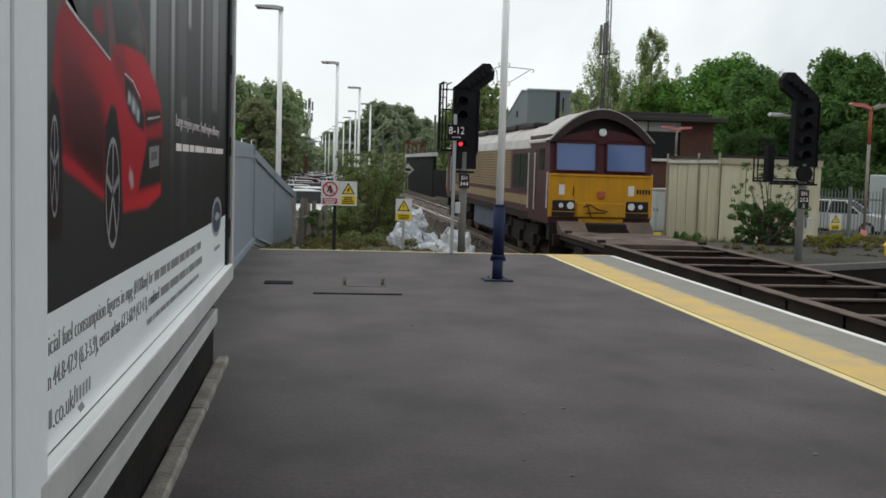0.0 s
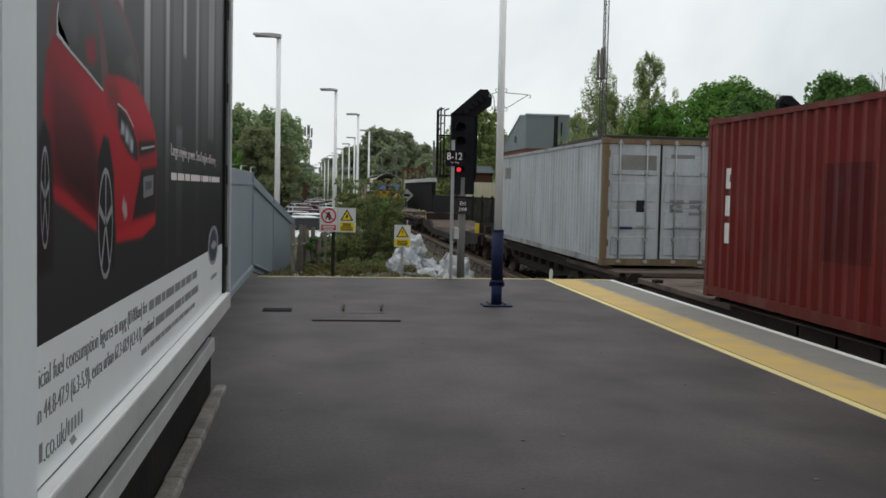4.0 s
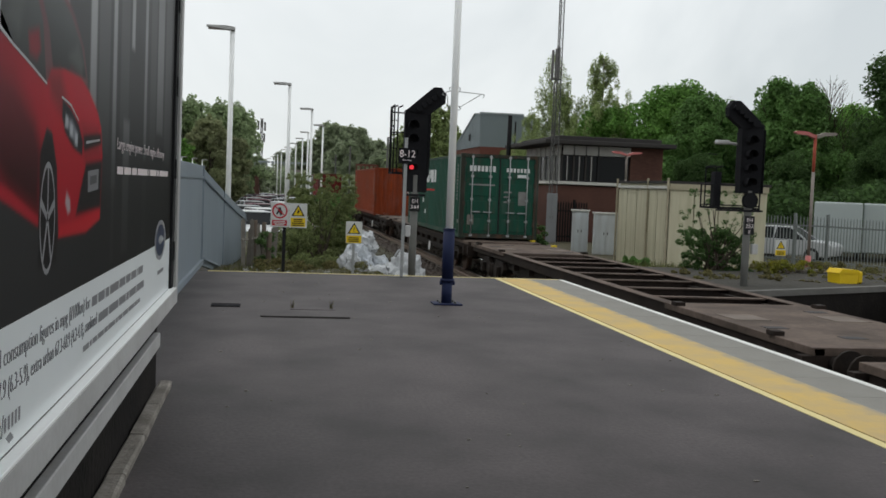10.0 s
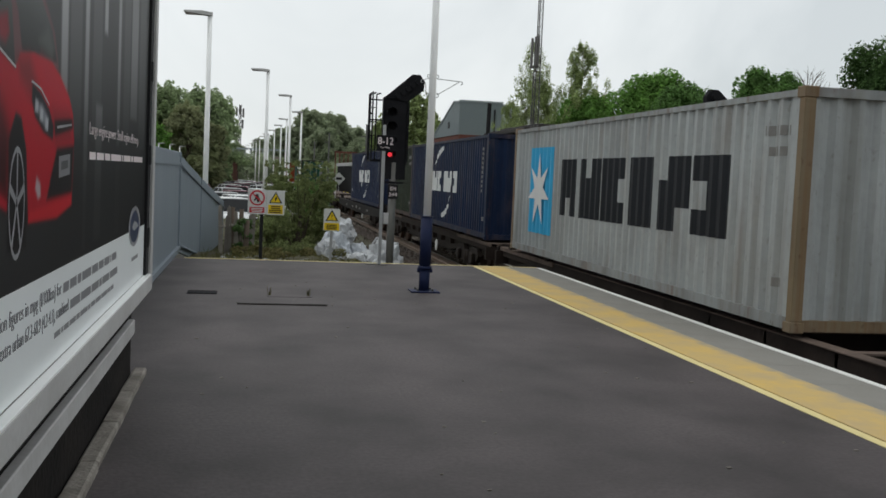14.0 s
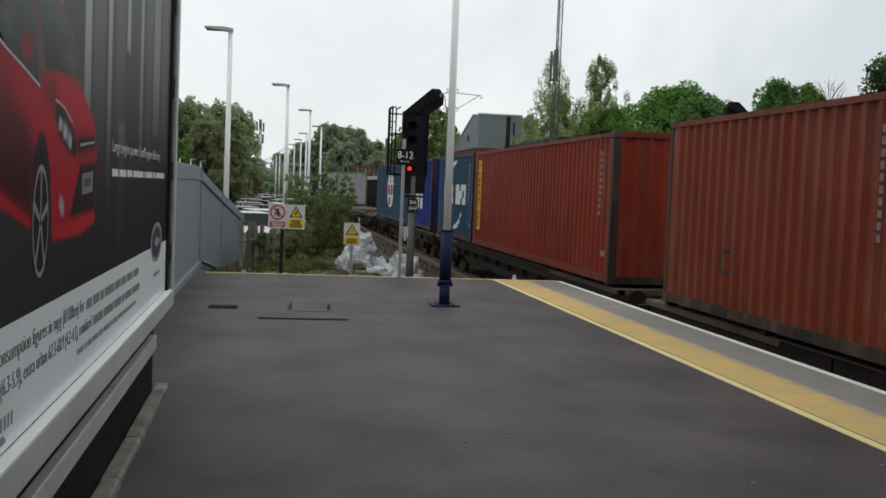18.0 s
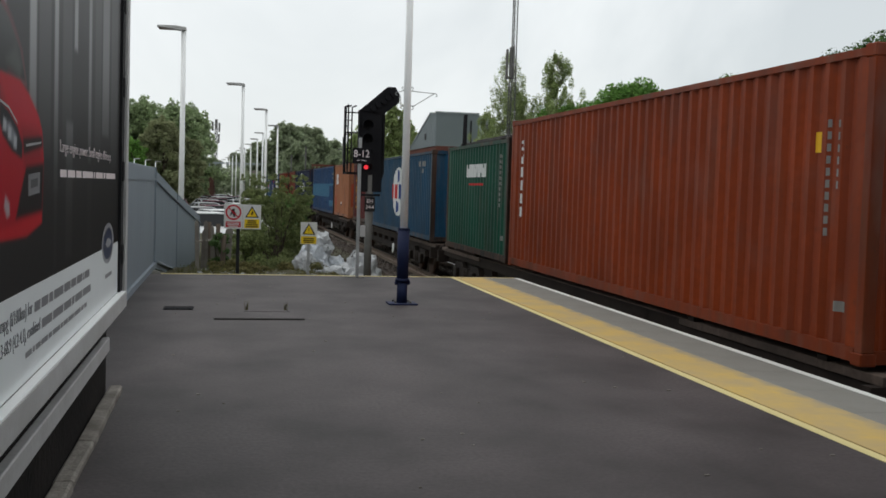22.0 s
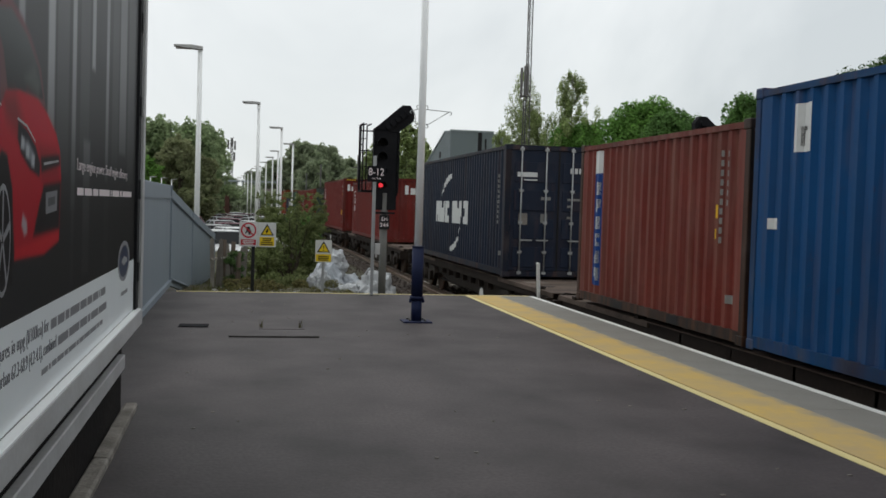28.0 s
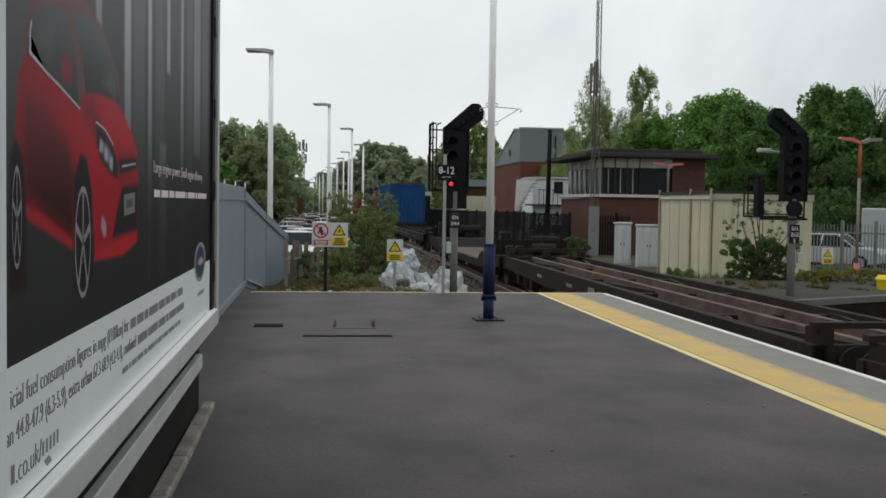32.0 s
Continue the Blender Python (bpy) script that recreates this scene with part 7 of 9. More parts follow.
for y, xs in ((51, (-2.6, -0.1)), (56, (1.0,)), (62, (-3.4, -0.9, 1.5)), (69, (-4.0, -1.5, 1.0)), (77, (-6.0, 4.0)), (84, (-4.2, -1.7, 0.8)), (91, (-3.2, -0.7, 1.8)), (99, (-2.8, -0.3, 2.2)), (108, (-4.6, -2.1, 0.4, 2.9)), (118, (-3.4, -0.9, 1.6, 4.1))):
    for x in xs:
        copy_thing(rr.choice((c_whi, c_sil, c_sil, c_whi, c_blu, c_mar, c_sil)), pose(x + rr.uniform(-.2, .2), y + rr.uniform(-.4, .4), GZ, 0, 0, (20 if y % 2 else 196) + rr.uniform(-4, 4)))
for src, x, y, a in ((c_sil, 20.9, 45.2, 40), (c_sil, 22.0, 42.6, 46), (c_whi, 20.4, 48.3, 60)):
    copy_thing(src, pose(x, y, -0.88, 0, 0, a))
copy_thing(c_whi, pose(15.4, 66, -1.0, 0, 0, 75))
copy_thing(c_sil, pose(14.6, 63, -1.0, 0, 0, 78))


P_VAN = carpaint("van_pale_grey", (0.36, 0.40, 0.39))


def van(m, label):
    v = thing("parked_van", m, label, "van", "parked vans")
    b = bmesh.new()
    prism(b, [(-2.4, 0.4), (-2.45, 1.0), (-1.6, 1.25), (-0.9, 2.45), (-0.7, 2.58), (2.5, 2.58), (2.55, 0.4)], "x", -1.0, 1.0)
    bmesh.ops.bevel(b, geom=b.edges[:], offset=0.06, segments=2, profile=0.5, affect="EDGES")
    part("body", b, P_VAN, v)
    b = bmesh.new()
    for s in (-1, 1):
        prism(b, [(-1.45, 1.3), (-0.95, 2.0), (-0.3, 2.0), (-0.3, 1.3)], "x", *sorted((s * 0.945, s * 0.965)))
    part("side_window", b, m_window_dark, v)
    for s in (-1, 1):
        for yy in (-1.5, 1.55):
            b = bmesh.new()
            tube(b, (s * 0.78, yy, 0.34), (s * 0.98, yy, 0.34), 0.34, seg=16)
            part("wheel", b, m_tyre, v)
    return v


v1 = van(pose(25.7, 45.0, -0.88, 0, 0, 150), "white-grey parked panel van behind the fence")
copy_thing(v1, pose(27.75, 44.4, -0.88, 0, 0, 149))
copy_thing(v1, pose(30.1, 43.7, -0.88, 0, 0, 148))

# ---- far footbridge and station beyond the car park ----
fb = thing("footbridge", pose(0, 0, 0), "distant pale footbridge across the line", "bridge")
made("deck", m_lamp_grey, fb, box, -7, 5.5, 176, 178, 3.4, 3.75)
made("parapet", m_clad_pale, fb, box, -7, 5.5, 175.9, 176, 4.72, 5.0)
for i in range(14):
    made("railing_post", m_clad_pale, fb, box, -6.95 + i * 0.95, -6.83 + i * 0.95, 175.9, 176, 3.75, 4.72)
for x in (-6.5, -2.5, 1.5, 5.2):
    made("support", m_brick_dark, fb, box, x - .2, x + .2, 176.4, 177.6, -1.1, 3.4)
bm = bmesh.new()
prism(bm, [(-1.8, 69), (2.2, 60), (3.4, 160), (-4, 170)], "z", -1.3, -1.1)
structure("far_platform", bm, m_asphalt_old, "distant tarmac strip below the lamp row", "platform")
bm = bmesh.new()
box(bm, -16, -0.4, 30, 72, -1.3, -1.115)
structure("car_park", bm, m_asphalt_old, "grey tarmac car park beside the line", "car park")
canopy = thing("station_building", pose(-6, 150, -1.1), "distant low brick station building", "building")
made("wall", m_brick_red, canopy, box, -4, 4, 0, 14, 0, 4.2)
made("roof", m_roof_dark, canopy, box, -4.6, 4.6, -0.5, 14.5, 4.2, 4.6)


# ---- the train: containers ----
def corrugation(length, period=0.278, depth=0.045, end=0.16):
    """(y, depth) points of a pressed steel side from -length / 2 to length / 2."""
    span = length - 2 * end
    k = round(span / period)
    p = span / k
    pts = [(-length / 2, 0.0), (-length / 2 + end, 0.0)]
    y0 = -length / 2 + end
    for i in range(k):
        a = y0 + i * p
        pts += [(a + p * 0.25, depth), (a + p * 0.5, depth), (a + p * 0.75, 0.0), (a + p, 0.0)]
    pts.append((length / 2, 0.0))
    return pts


def depth_at(pts, y):
    for (a, da), (b, db) in zip(pts, pts[1:]):
        if a <= y <= b:
            return da + (db - da) * (y - a) / max(b - a, 1e-9)
    return 0.0


def pressed_sheet(bm, pts, place, z0, z1, thick=0.05):
    """A pressed sheet with a flat back: place(u, d) gives x, y for the way along it and the depth."""
    rows = []
    for z in (z0, z1):
        rows.append([bm.verts.new((*place(u, d), z)) for u, d in pts])
    for i in range(len(pts) - 1):
        bm.faces.new((rows[0][i], rows[0][i + 1], rows[1][i + 1], rows[1][i]))
    back = [bm.verts.new((*place(u, thick), z)) for z in (z0, z1) for u in (pts[0][0], pts[-1][0])]
    bm.faces.new((back[1], back[0], back[2], back[3]))


class Box:
    """A shipping container: built about the middle of its base, leading end at +y."""

    def __init__(self, label, length, height, paint_m, post_m=None, doors=False, group="containers on the train"):
        self.L, self.H, self.W, self.paint, self.doors = length, height, 1.22, paint_m, doors
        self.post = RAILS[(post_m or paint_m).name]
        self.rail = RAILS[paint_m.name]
        self.ob = thing("shipping_container", pose(0, 0, 0), label, "shipping container", group)
        L2, H, W = length / 2, height, self.W
        self.pts = corrugation(length - 0.24)
        for s in (-1, 1):
            b = bmesh.new()
            pressed_sheet(b, self.pts, lambda u, d: (s * (W - 0.012 - d), u), 0.16, H - 0.1)
            part("side_wall", b, paint_m, self.ob)
            b = bmesh.new()
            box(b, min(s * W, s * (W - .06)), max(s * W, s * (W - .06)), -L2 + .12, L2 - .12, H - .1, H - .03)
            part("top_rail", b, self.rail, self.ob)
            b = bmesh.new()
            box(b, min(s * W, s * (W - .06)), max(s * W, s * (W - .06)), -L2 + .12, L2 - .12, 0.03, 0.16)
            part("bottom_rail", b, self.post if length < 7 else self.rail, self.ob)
            if length < 7:
                for y0 in (-1.2, 0.85):
                    b = bmesh.new()
                    box(b, min(s * (W + .003), s * (W - .02)), max(s * (W + .003), s * (W - .02)), y0, y0 + 0.36, 0.035, 0.145)
                    part("fork_pocket", b, m_black, self.ob)
            for e in (-1, 1):
                b = bmesh.new()
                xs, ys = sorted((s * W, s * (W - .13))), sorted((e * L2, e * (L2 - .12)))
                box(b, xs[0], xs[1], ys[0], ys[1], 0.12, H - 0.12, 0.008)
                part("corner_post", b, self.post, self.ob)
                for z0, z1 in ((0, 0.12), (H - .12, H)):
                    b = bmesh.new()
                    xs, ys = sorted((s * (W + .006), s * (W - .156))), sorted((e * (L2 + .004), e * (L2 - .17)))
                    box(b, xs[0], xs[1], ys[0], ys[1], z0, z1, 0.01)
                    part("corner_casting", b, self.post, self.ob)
        b = bmesh.new()
        rp = corrugation(length - 0.3, 0.4, 0.02)
        rows = []
        for x in (-W + .06, W - .06):
            rows.append([b.verts.new((x, u, H - 0.025 - d)) for u, d in rp])
        for i in range(len(rp) - 1):
            b.faces.new((rows[0][i], rows[1][i], rows[1][i + 1], rows[0][i + 1]))
        part("roof", b, paint_m, self.ob)
        made("floor", m_wagon, self.ob, box, -W + .06, W - .06, -L2 + .12, L2 - .12, 0.06, 0.15)
        ends = (1,) if doors else (-1, 1)
        ep = corrugation(2 * W - 0.26, 0.27, 0.045, 0.06)
        self.ep = ep
        for e in ends:
            b = bmesh.new()
            pressed_sheet(b, ep, lambda u, d: (u, e * (L2 - 0.03 - d)), 0.14, H - 0.1, 0.07)
            part("end_wall", b, paint_m, self.ob)
        for e in (-1, 1):
            ys = sorted((e * L2, e * (L2 - .1)))
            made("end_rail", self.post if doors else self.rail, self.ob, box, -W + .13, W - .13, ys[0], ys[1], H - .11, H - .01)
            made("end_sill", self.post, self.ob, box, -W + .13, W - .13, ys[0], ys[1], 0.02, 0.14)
        if doors:
            self.make_doors()

    def make_doors(self):
        L2, H, W = self.L / 2, self.H, self.W
        for s in (-1, 1):
            b = bmesh.new()
            x0, x1 = sorted((s * 0.012, s * (W - .135)))
            box(b, x0, x1, -L2 + .03, -L2 + .08, 0.15, H - .12)
            k = 4
            step = (H - 0.42) / k
            door = part("door", b, self.paint, self.ob)
            for i in range(k):
                made("door_panel", self.paint, door, box, x0 + .07, x1 - .07, -L2 + .014, -L2 + .03, 0.22 + i * step, 0.22 + i * step + step * 0.72, 0.01)
            made("gasket", m_black, door, box, s * 0.012 - 0.009, s * 0.012 + 0.009, -L2 + .02, -L2 + .03, 0.15, H - .12)
            for xx in (0.30, 0.86):
                b = bmesh.new()
                tube(b, (s * xx, -L2 - .012, 0.06), (s * xx, -L2 - .012, H - .04), 0.017, seg=8)
                for z in (0.1, 0.55, 1.2, 1.9, H - .1):
                    box(b, s * xx - .045, s * xx + .045, -L2 - .03, -L2 + .03, z - .03, z + .03)
                part("locking_bar", b, m_galv, door)
            b = bmesh.new()
            for xx in (0.36, 0.72):
                box(b, s * xx - .13, s * xx + .13, -L2 - .03, -L2 - .01, 0.80, 0.83)
            part("handle", b, m_galv, door)
            for z in (0.4, 1.0, 1.6, 2.2):
                made("hinge", self.post, door, box, s * (W - .125) - .03, s * (W - .125) + .03, -L2 - .004, -L2 + .05, z, z + 0.14)

    # markings: u runs from the leading end back along the near side, v up from the base
    def side(self, quads, material, name="painted_mark", label="", lift=0.004):
        """Quads (u0, low0, top0, u1, low1, top1) laid over the pressed side."""
        b = bmesh.new()
        br = [y for y, _ in self.pts]
        for u0, a0, c0, u1, a1, c1 in quads:
            ya, yb = self.L / 2 - u1, self.L / 2 - u0
            ys = [ya] + [y for y in br if ya + 1e-4 < y < yb - 1e-4] + [yb]
            prev = None
            for y in ys:
                f = (yb - y) / (yb - ya)
                x = -(self.W - 0.012 - depth_at(self.pts, y)) - lift
                cur = (b.verts.new((x, y, a0 + (a1 - a0) * f)), b.verts.new((x, y, c0 + (c1 - c0) * f)))
                if prev:
                    b.faces.new((prev[0], cur[0], cur[1], prev[1]))
                prev = cur
        bmesh.ops.remove_doubles(b, verts=b.verts, dist=0.0008)
        ob = part(name, b, material, self.ob, label)
        if name == "code_mark":
            ob["kind"] = "stuff"
        return ob

    def rects(self, rects, material, name="painted_mark", label=""):
        quads = [(u, v, v + h, u + w, v, v + h) for u, v, w, h in rects]
        if name == "code_mark":
            return self.side(quads, material, name, label)
        for q in quads:
            self.side([q], material, name, label)

    def rear(self, rects, material, name="painted_mark", label=""):
        """Rectangles (x, z, w, h) on the trailing end."""
        b = bmesh.new()
        off = -self.L / 2 + (0.012 if self.doors else 0.024)
        for x, z, w, h in rects:
            b.faces.new([b.verts.new((xx, off, zz)) for xx, zz in ((x, z), (x + w, z), (x + w, z + h), (x, z + h))])
        ob = part(name, b, material, self.ob, label)
        if len(rects) > 1:
            ob["kind"] = "stuff"
        return ob

    def block(self, u, v, w, h, k, material, label="", weight=0.36):
        """One letter-sized painted block with at most a notch in it."""
        pattern = ("111111101", "101111111", "111110111", "111111111", "011111110", "111011111")[k % 6]
        us = (0, w * weight, w * (1 - weight), w)
        vs = (h, h * 0.68, h * 0.32, 0)
        quads = []
        for i, on in enumerate(pattern):
            if on == "1":
                c, r = i % 3, i // 3
                quads.append((u + us[c], v + vs[r + 1], v + vs[r], u + us[c + 1], v + vs[r + 1], v + vs[r]))
        return self.side(quads, material, "name_block", label)

    def word(self, u, v, w, h, n, material, gaps=(), label=""):
        """A row of n letter-sized blocks."""
        step, k = w / (n + len(gaps) * 0.4), 0.0
        for i in range(n):
            self.block(u + k * step, v, step * 0.86, h, i + n, material, label)
            k += 1.4 if i in gaps else 1.0

    def column_word(self, u, v, w, h, n, material):
        step = h / n
        for i in range(n):
            self.block(u, v + i * step, w, step * .74, i + 2 * n, material, "", 0.34)

    def swoosh(self, u):
        """Two crescent strokes over and under a name that starts at u."""
        n = 9
        for p0, p1, p2, fat in (((0.92, 1.80), (1.2, 2.24), (2.35, 2.36), 1), ((2.22, 0.34), (3.25, 0.40), (3.55, 0.95), -1)):
            q, prev = [], None
            for i in range(n + 1):
                f = i / n
                x, z = ((1 - f) ** 2 * a + 2 * f * (1 - f) * b + f * f * c for a, b, c in zip(p0, p1, p2))
                g = f if fat > 0 else 1 - f
                cur = (u + x, z, 0.012 + 0.1 * math.sin(math.pi * (0.08 + 0.8 * g)) * (0.35 + 0.65 * g))
                if prev:
                    q.append((prev[0], prev[1] - prev[2], prev[1] + prev[2], cur[0], cur[1] - cur[2], cur[1] + cur[2]))
                prev = cur
            self.side(q, m_mark_white, "crescent_stroke", "white painted crescent stroke")

    def codes(self, tall=True):
        """Small stencilled code lines near the trailing end."""
        u = self.L - 0.75
        if tall:
            self.rects([(u, 1.15 + i * 0.115, 0.035, 0.075) for i in range(10)] + [(u + 0.2, 1.6 + i * 0.115, 0.03, 0.07) for i in range(6)], m_mark_dim, "code_mark")
        else:
            self.rects([(u - 0.15 + i * 0.13, self.H - 0.5, 0.09, 0.11) for i in range(5)] + [(u + i * 0.13, self.H - 0.72, 0.09, 0.1) for i in range(3)], m_mark_dim, "code_mark")
        self.rects([(self.L - 0.5, 0.45, 0.12, 0.1)], m_mark_dim, "code_mark")

    def hazard(self, x=0.55, z=1.75):
        b = bmesh.new()
        y = -self.L / 2 + 0.01
        b.faces.new([b.verts.new(p) for p in ((x, y, z), (x + .2, y, z), (x + .1, y, z + .19))])
        part("hazard_triangle", b, m_mark_yellow, self.ob)


F40, F20, STD, HI = 12.19, 6.06, 2.59, 2.9
load = []


def put(s, b, low=0.0):
    """Place a container with its leading end s metres behind the locomotive's trailing face; low: how far it sinks into its wagon."""
    load.append((b.ob, s + b.L / 2, 0.128 - low - RAIL_Z))
    return b


NAMED = "white blocks for a shipping line's name"


def name_box(s, label, paint_m, length=F40, height=STD, doors=False, codes=True):
    """A container with six white name blocks between two crescents."""
    c = put(s, Box(label, length, height, paint_m, paint_m if length > 7 else C_POST, doors))
    u, w = (3.75, 4.6) if length > 7 else (1.02, 4.05)
    c.word(u, 1.06, w, 0.6, 6, m_mark_white, (2,), NAMED)
    c.swoosh(u if length > 7 else u - 0.2)
    if codes:
        c.codes()
    return c


c = put(66.4, Box("pale grey-white shipping container with rusty doors", F40, STD, C_WHITE, C_POST_RUST, True))
c.rects([(0.76, 1.85, 1.0, 0.34)], m_mark_dim)
c.rear([(-0.85, 1.95, 0.75, 0.3)], m_mark_dim)
c.rear([(-0.5, 1.1, 0.17, 0.24)], m_mark_black)
c.rear([(0.2, 2.2, 0.5, 0.08), (0.2, 1.3, 0.3, 0.06), (0.2, 1.2, 0.25, 0.06), (0.2, 1.1, 0.28, 0.06), (0.6, 1.3, 0.3, 0.06), (0.62, 1.2, 0.25, 0.06), (0.6, 1.05, 0.3, 0.06)], m_ink)
c.rear([(-0.85, 0.75, 0.28, 0.05)], m_mark_blue)
c = put(84.4, Box("maroon corrugated container with white name blocks", F40, STD, C_TEX))
c.column_word(0.66, 0.8, 0.22, 1.15, 3, m_mark_white)
c.rects([(3.6, 0.75, 1.1, 1.1)], C_OXBLOOD, "repainted_patch", "dark overpainted patch")
c.codes()
c.rear([(-0.2, 2.0, 0.12, 0.26), (-0.02, 2.0, 0.18, 0.2), (0.22, 2.0, 0.18, 0.2)], m_mark_white, "name_block")
c = put(140.5, Box("brick-orange corrugated container with white name blocks", F40, STD, C_TRITON), 0.10)
c.column_word(0.65, 0.88, 0.2, 1.5, 6, m_mark_white)
c.codes()
c.rear([(0.6, 1.2 + i * 0.12, 0.05, 0.09) for i in range(9)], m_mark_white, "code_mark")
c = put(166.0, Box("green shipping container with steel door bars", F40, STD, C_GREEN, C_POST_GREEN, True))
c.word(4.6, 1.7, 2.5, 0.44, 7, m_mark_white, (), NAMED)
c.rects([(4.9, 1.4, 2.0, 0.06)], m_mark_red)
c.rects([(4.0, 0.95, 0.28, 0.16), (4.7, 0.55, 0.14, 0.14), (10.5, 0.5, 0.25, 0.3)], m_mark_white)
c.codes()
c.rear([(-0.95 + i * 0.12, 2.05, 0.085, 0.17) for i in range(7)], m_mark_white, "name_block")
c.rear([(0.2 + i * 0.11, 2.06, 0.07, 0.12) for i in range(7)] + [(0.55, 1.9, 0.28, 0.09)], m_mark_white, "code_mark")
c.rear([(-0.95, 1.62, 0.8, 0.05), (0.14, 1.42, 0.25, 0.05), (0.14, 1.27, 0.14, 0.05), (0.14, 1.12, 0.14, 0.05), (0.6, 1.05, 0.25, 0.42)], m_mark_dim, "code_mark")
c.rear([(-0.98, 0.42, 0.2, 0.3)], m_concrete)
c = name_box(225.3, "navy blue container with white name blocks and crescents", C_NAVY)
c.rects([(0.5, 0.5, 0.14, 0.16), (5.0, 0.85, 0.25, 0.25)], m_mark_white)
c.hazard()
c.rear([(-0.4, 2.15, 0.6, 0.1)], m_mark_white, "name_block")
c = put(240.5, Box("plain dark olive green container", F20, STD, C_OLIVE, C_POST))
c.codes(False)
c = name_box(246.7, "navy blue container with white name blocks and crescents", C_NAVY)
c = put(261.5, Box("pale grey container with a light blue square", F40, STD, C_GREY, C_POST_RUST))
c.rects([(1.25, 0.45, 1.65, 1.7)], m_mark_cyan, "blue_square", "light blue painted square")
star = []
for i in range(7):
    a = radians(90 + i * 360 / 7)
    for d in (-0.16, 0.16):
        p1, p2 = (2.08 + 0.78 * math.cos(a), 1.3 + 0.74 * math.sin(a)), (2.08 + 0.3 * math.cos(a + d * 3), 1.3 + 0.26 * math.sin(a + d * 3))
        c0 = (2.08, 1.3)
        tri = sorted((p1, p2, c0))
        (ua, va), (ub, vb), (uc, vc) = tri
        vm = va + (vc - va) * (ub - ua) / max(uc - ua, 1e-6)
        lo, hi = sorted((vb, vm))
        if ub - ua > 1e-3:
            star.append((ua, va, va, ub, lo, hi))
        if uc - ub > 1e-3:
            star.append((ub, lo, hi, uc, vc, vc))
b = bmesh.new()
for u0, a0, c0, u1, a1, c1 in star:
    b.faces.new([b.verts.new((-c.W - 0.004, c.L / 2 - uu, vv)) for uu, vv in ((u0, a0), (u1, a1), (u1, c1 + 1e-4), (u0, c0 + 1e-4))])
part("white_star", b, m_mark_white, c.ob, "white seven-pointed painted star")
c.word(3.45, 0.88, 7.2, 1.02, 6, m_mark_black, (), "black blocks for a shipping line's name")
c.codes(False)
c = put(302.3, Box("teal-blue container with a round white emblem", F40, STD, C_TEAL, C_POST))


def emblem(c, u, v, r):
    q = []
    n = 18
    for i in range(n):
        a, b2 = -r + 2 * r * i / n, -r + 2 * r * (i + 1) / n
        ha, hb = math.sqrt(max(0, r * r - a * a)), math.sqrt(max(0, r * r - b2 * b2))
        q.append((u + a * 1.5, v - ha, v + ha, u + b2 * 1.5, v - hb, v + hb))
    c.side(q, m_mark_white, "round_emblem", "white painted globe emblem")
    for x, mt in ((u - 1.22, m_mark_red), (u + 0.08, m_mark_blue)):
        for i in range(3):
            c.side([(x + i * 0.39, v - 0.24, v + 0.24, x + i * 0.39 + 0.31, v - 0.24, v + 0.24)], mt, "name_block", "", 0.008)
    for x, z0, z1 in ((u - .15, v + .3, v + .74), (u - .35, v - .72, v - .32)):
        c.side([(x, z0, z1, x + .4, z0 + .06, z1 - .06)], m_mark_blue, "globe_mark", "", 0.008)


emblem(c, 5.9, 1.38, 0.82)
c.codes(False)
c = put(314.8, Box("royal blue container with red and white blocks", F20, STD, C_ROYAL, C_POST))
c.side([(1.8, 1.75, 1.95, 2.1, 1.65, 1.95), (2.1, 1.65, 1.95, 3.7, 1.65, 1.95), (3.7, 1.65, 1.95, 4.0, 1.78, 1.95)], m_mark_red, "red_emblem")
c.word(1.75, 0.74, 2.1, 0.75, 3, m_mark_white, (), NAMED)
c = name_box(322.6, "mid-blue container with white name blocks and crescents", C_TEAL, F20)
c = put(328.9, Box("rust-red container with a tall yellow name panel", F40, STD, C_RED, C_POST))
c.rects([(0.5, 0.44, 0.42, 1.89)], m_mark_yellow, "yellow_panel", "tall yellow painted panel")
c.column_word(0.62, 0.52, 0.18, 1.75, 10, m_mark_black)
c.codes()
c = put(343.6, Box("faded rust-red container with a dark ring mark", F20, STD, C_BROWNRED, C_POST))
c.rects([(1.78, 0.62, 0.05, 0.20), (2.10, 0.62, 0.05, 0.20), (1.84, 0.83, 0.25, 0.045), (1.84, 0.56, 0.25, 0.045)], m_patch_dark)
c.codes()
c = name_box(350.0, "navy blue container with white name blocks and crescents", C_NAVY)
c.hazard(0.7, 1.3)
c = put(364.7, Box("blue container with a lighter blue stripe", F40, STD, C_MIDBLUE, C_POST))
c.rects([(0.15, 0.9, 9.75, 0.72)], m_mark_faint, "blue_stripe", "pale blue painted stripe")
c.rects([(9.9, 1.5, 2.05, 0.13), (9.8, 0.42, 2.2, 0.3)], m_mark_faint, "blue_stripe")
c.codes(False)
c = put(377.1, Box("faded peach container with hazard diamonds", F20, STD, C_PEACH, C_PEACH))
c.word(0.7, 1.6, 1.0, 0.5, 3, m_mark_white, (), NAMED)
c.side([(2.78, .62, .62, 3.01, .44, .8), (3.01, .44, .8, 3.24, .62, .62)], m_mark_white, "hazard_diamond")
c.side([(2.80, .61, .62, 3.01, .445, .62), (3.01, .445, .62, 3.22, .61, .62)], m_mark_black, "diamond_half", "", 0.008)
c.rects([(0.62, 0.5, 0.22, 0.4)], m_mark_red, "red_patch")
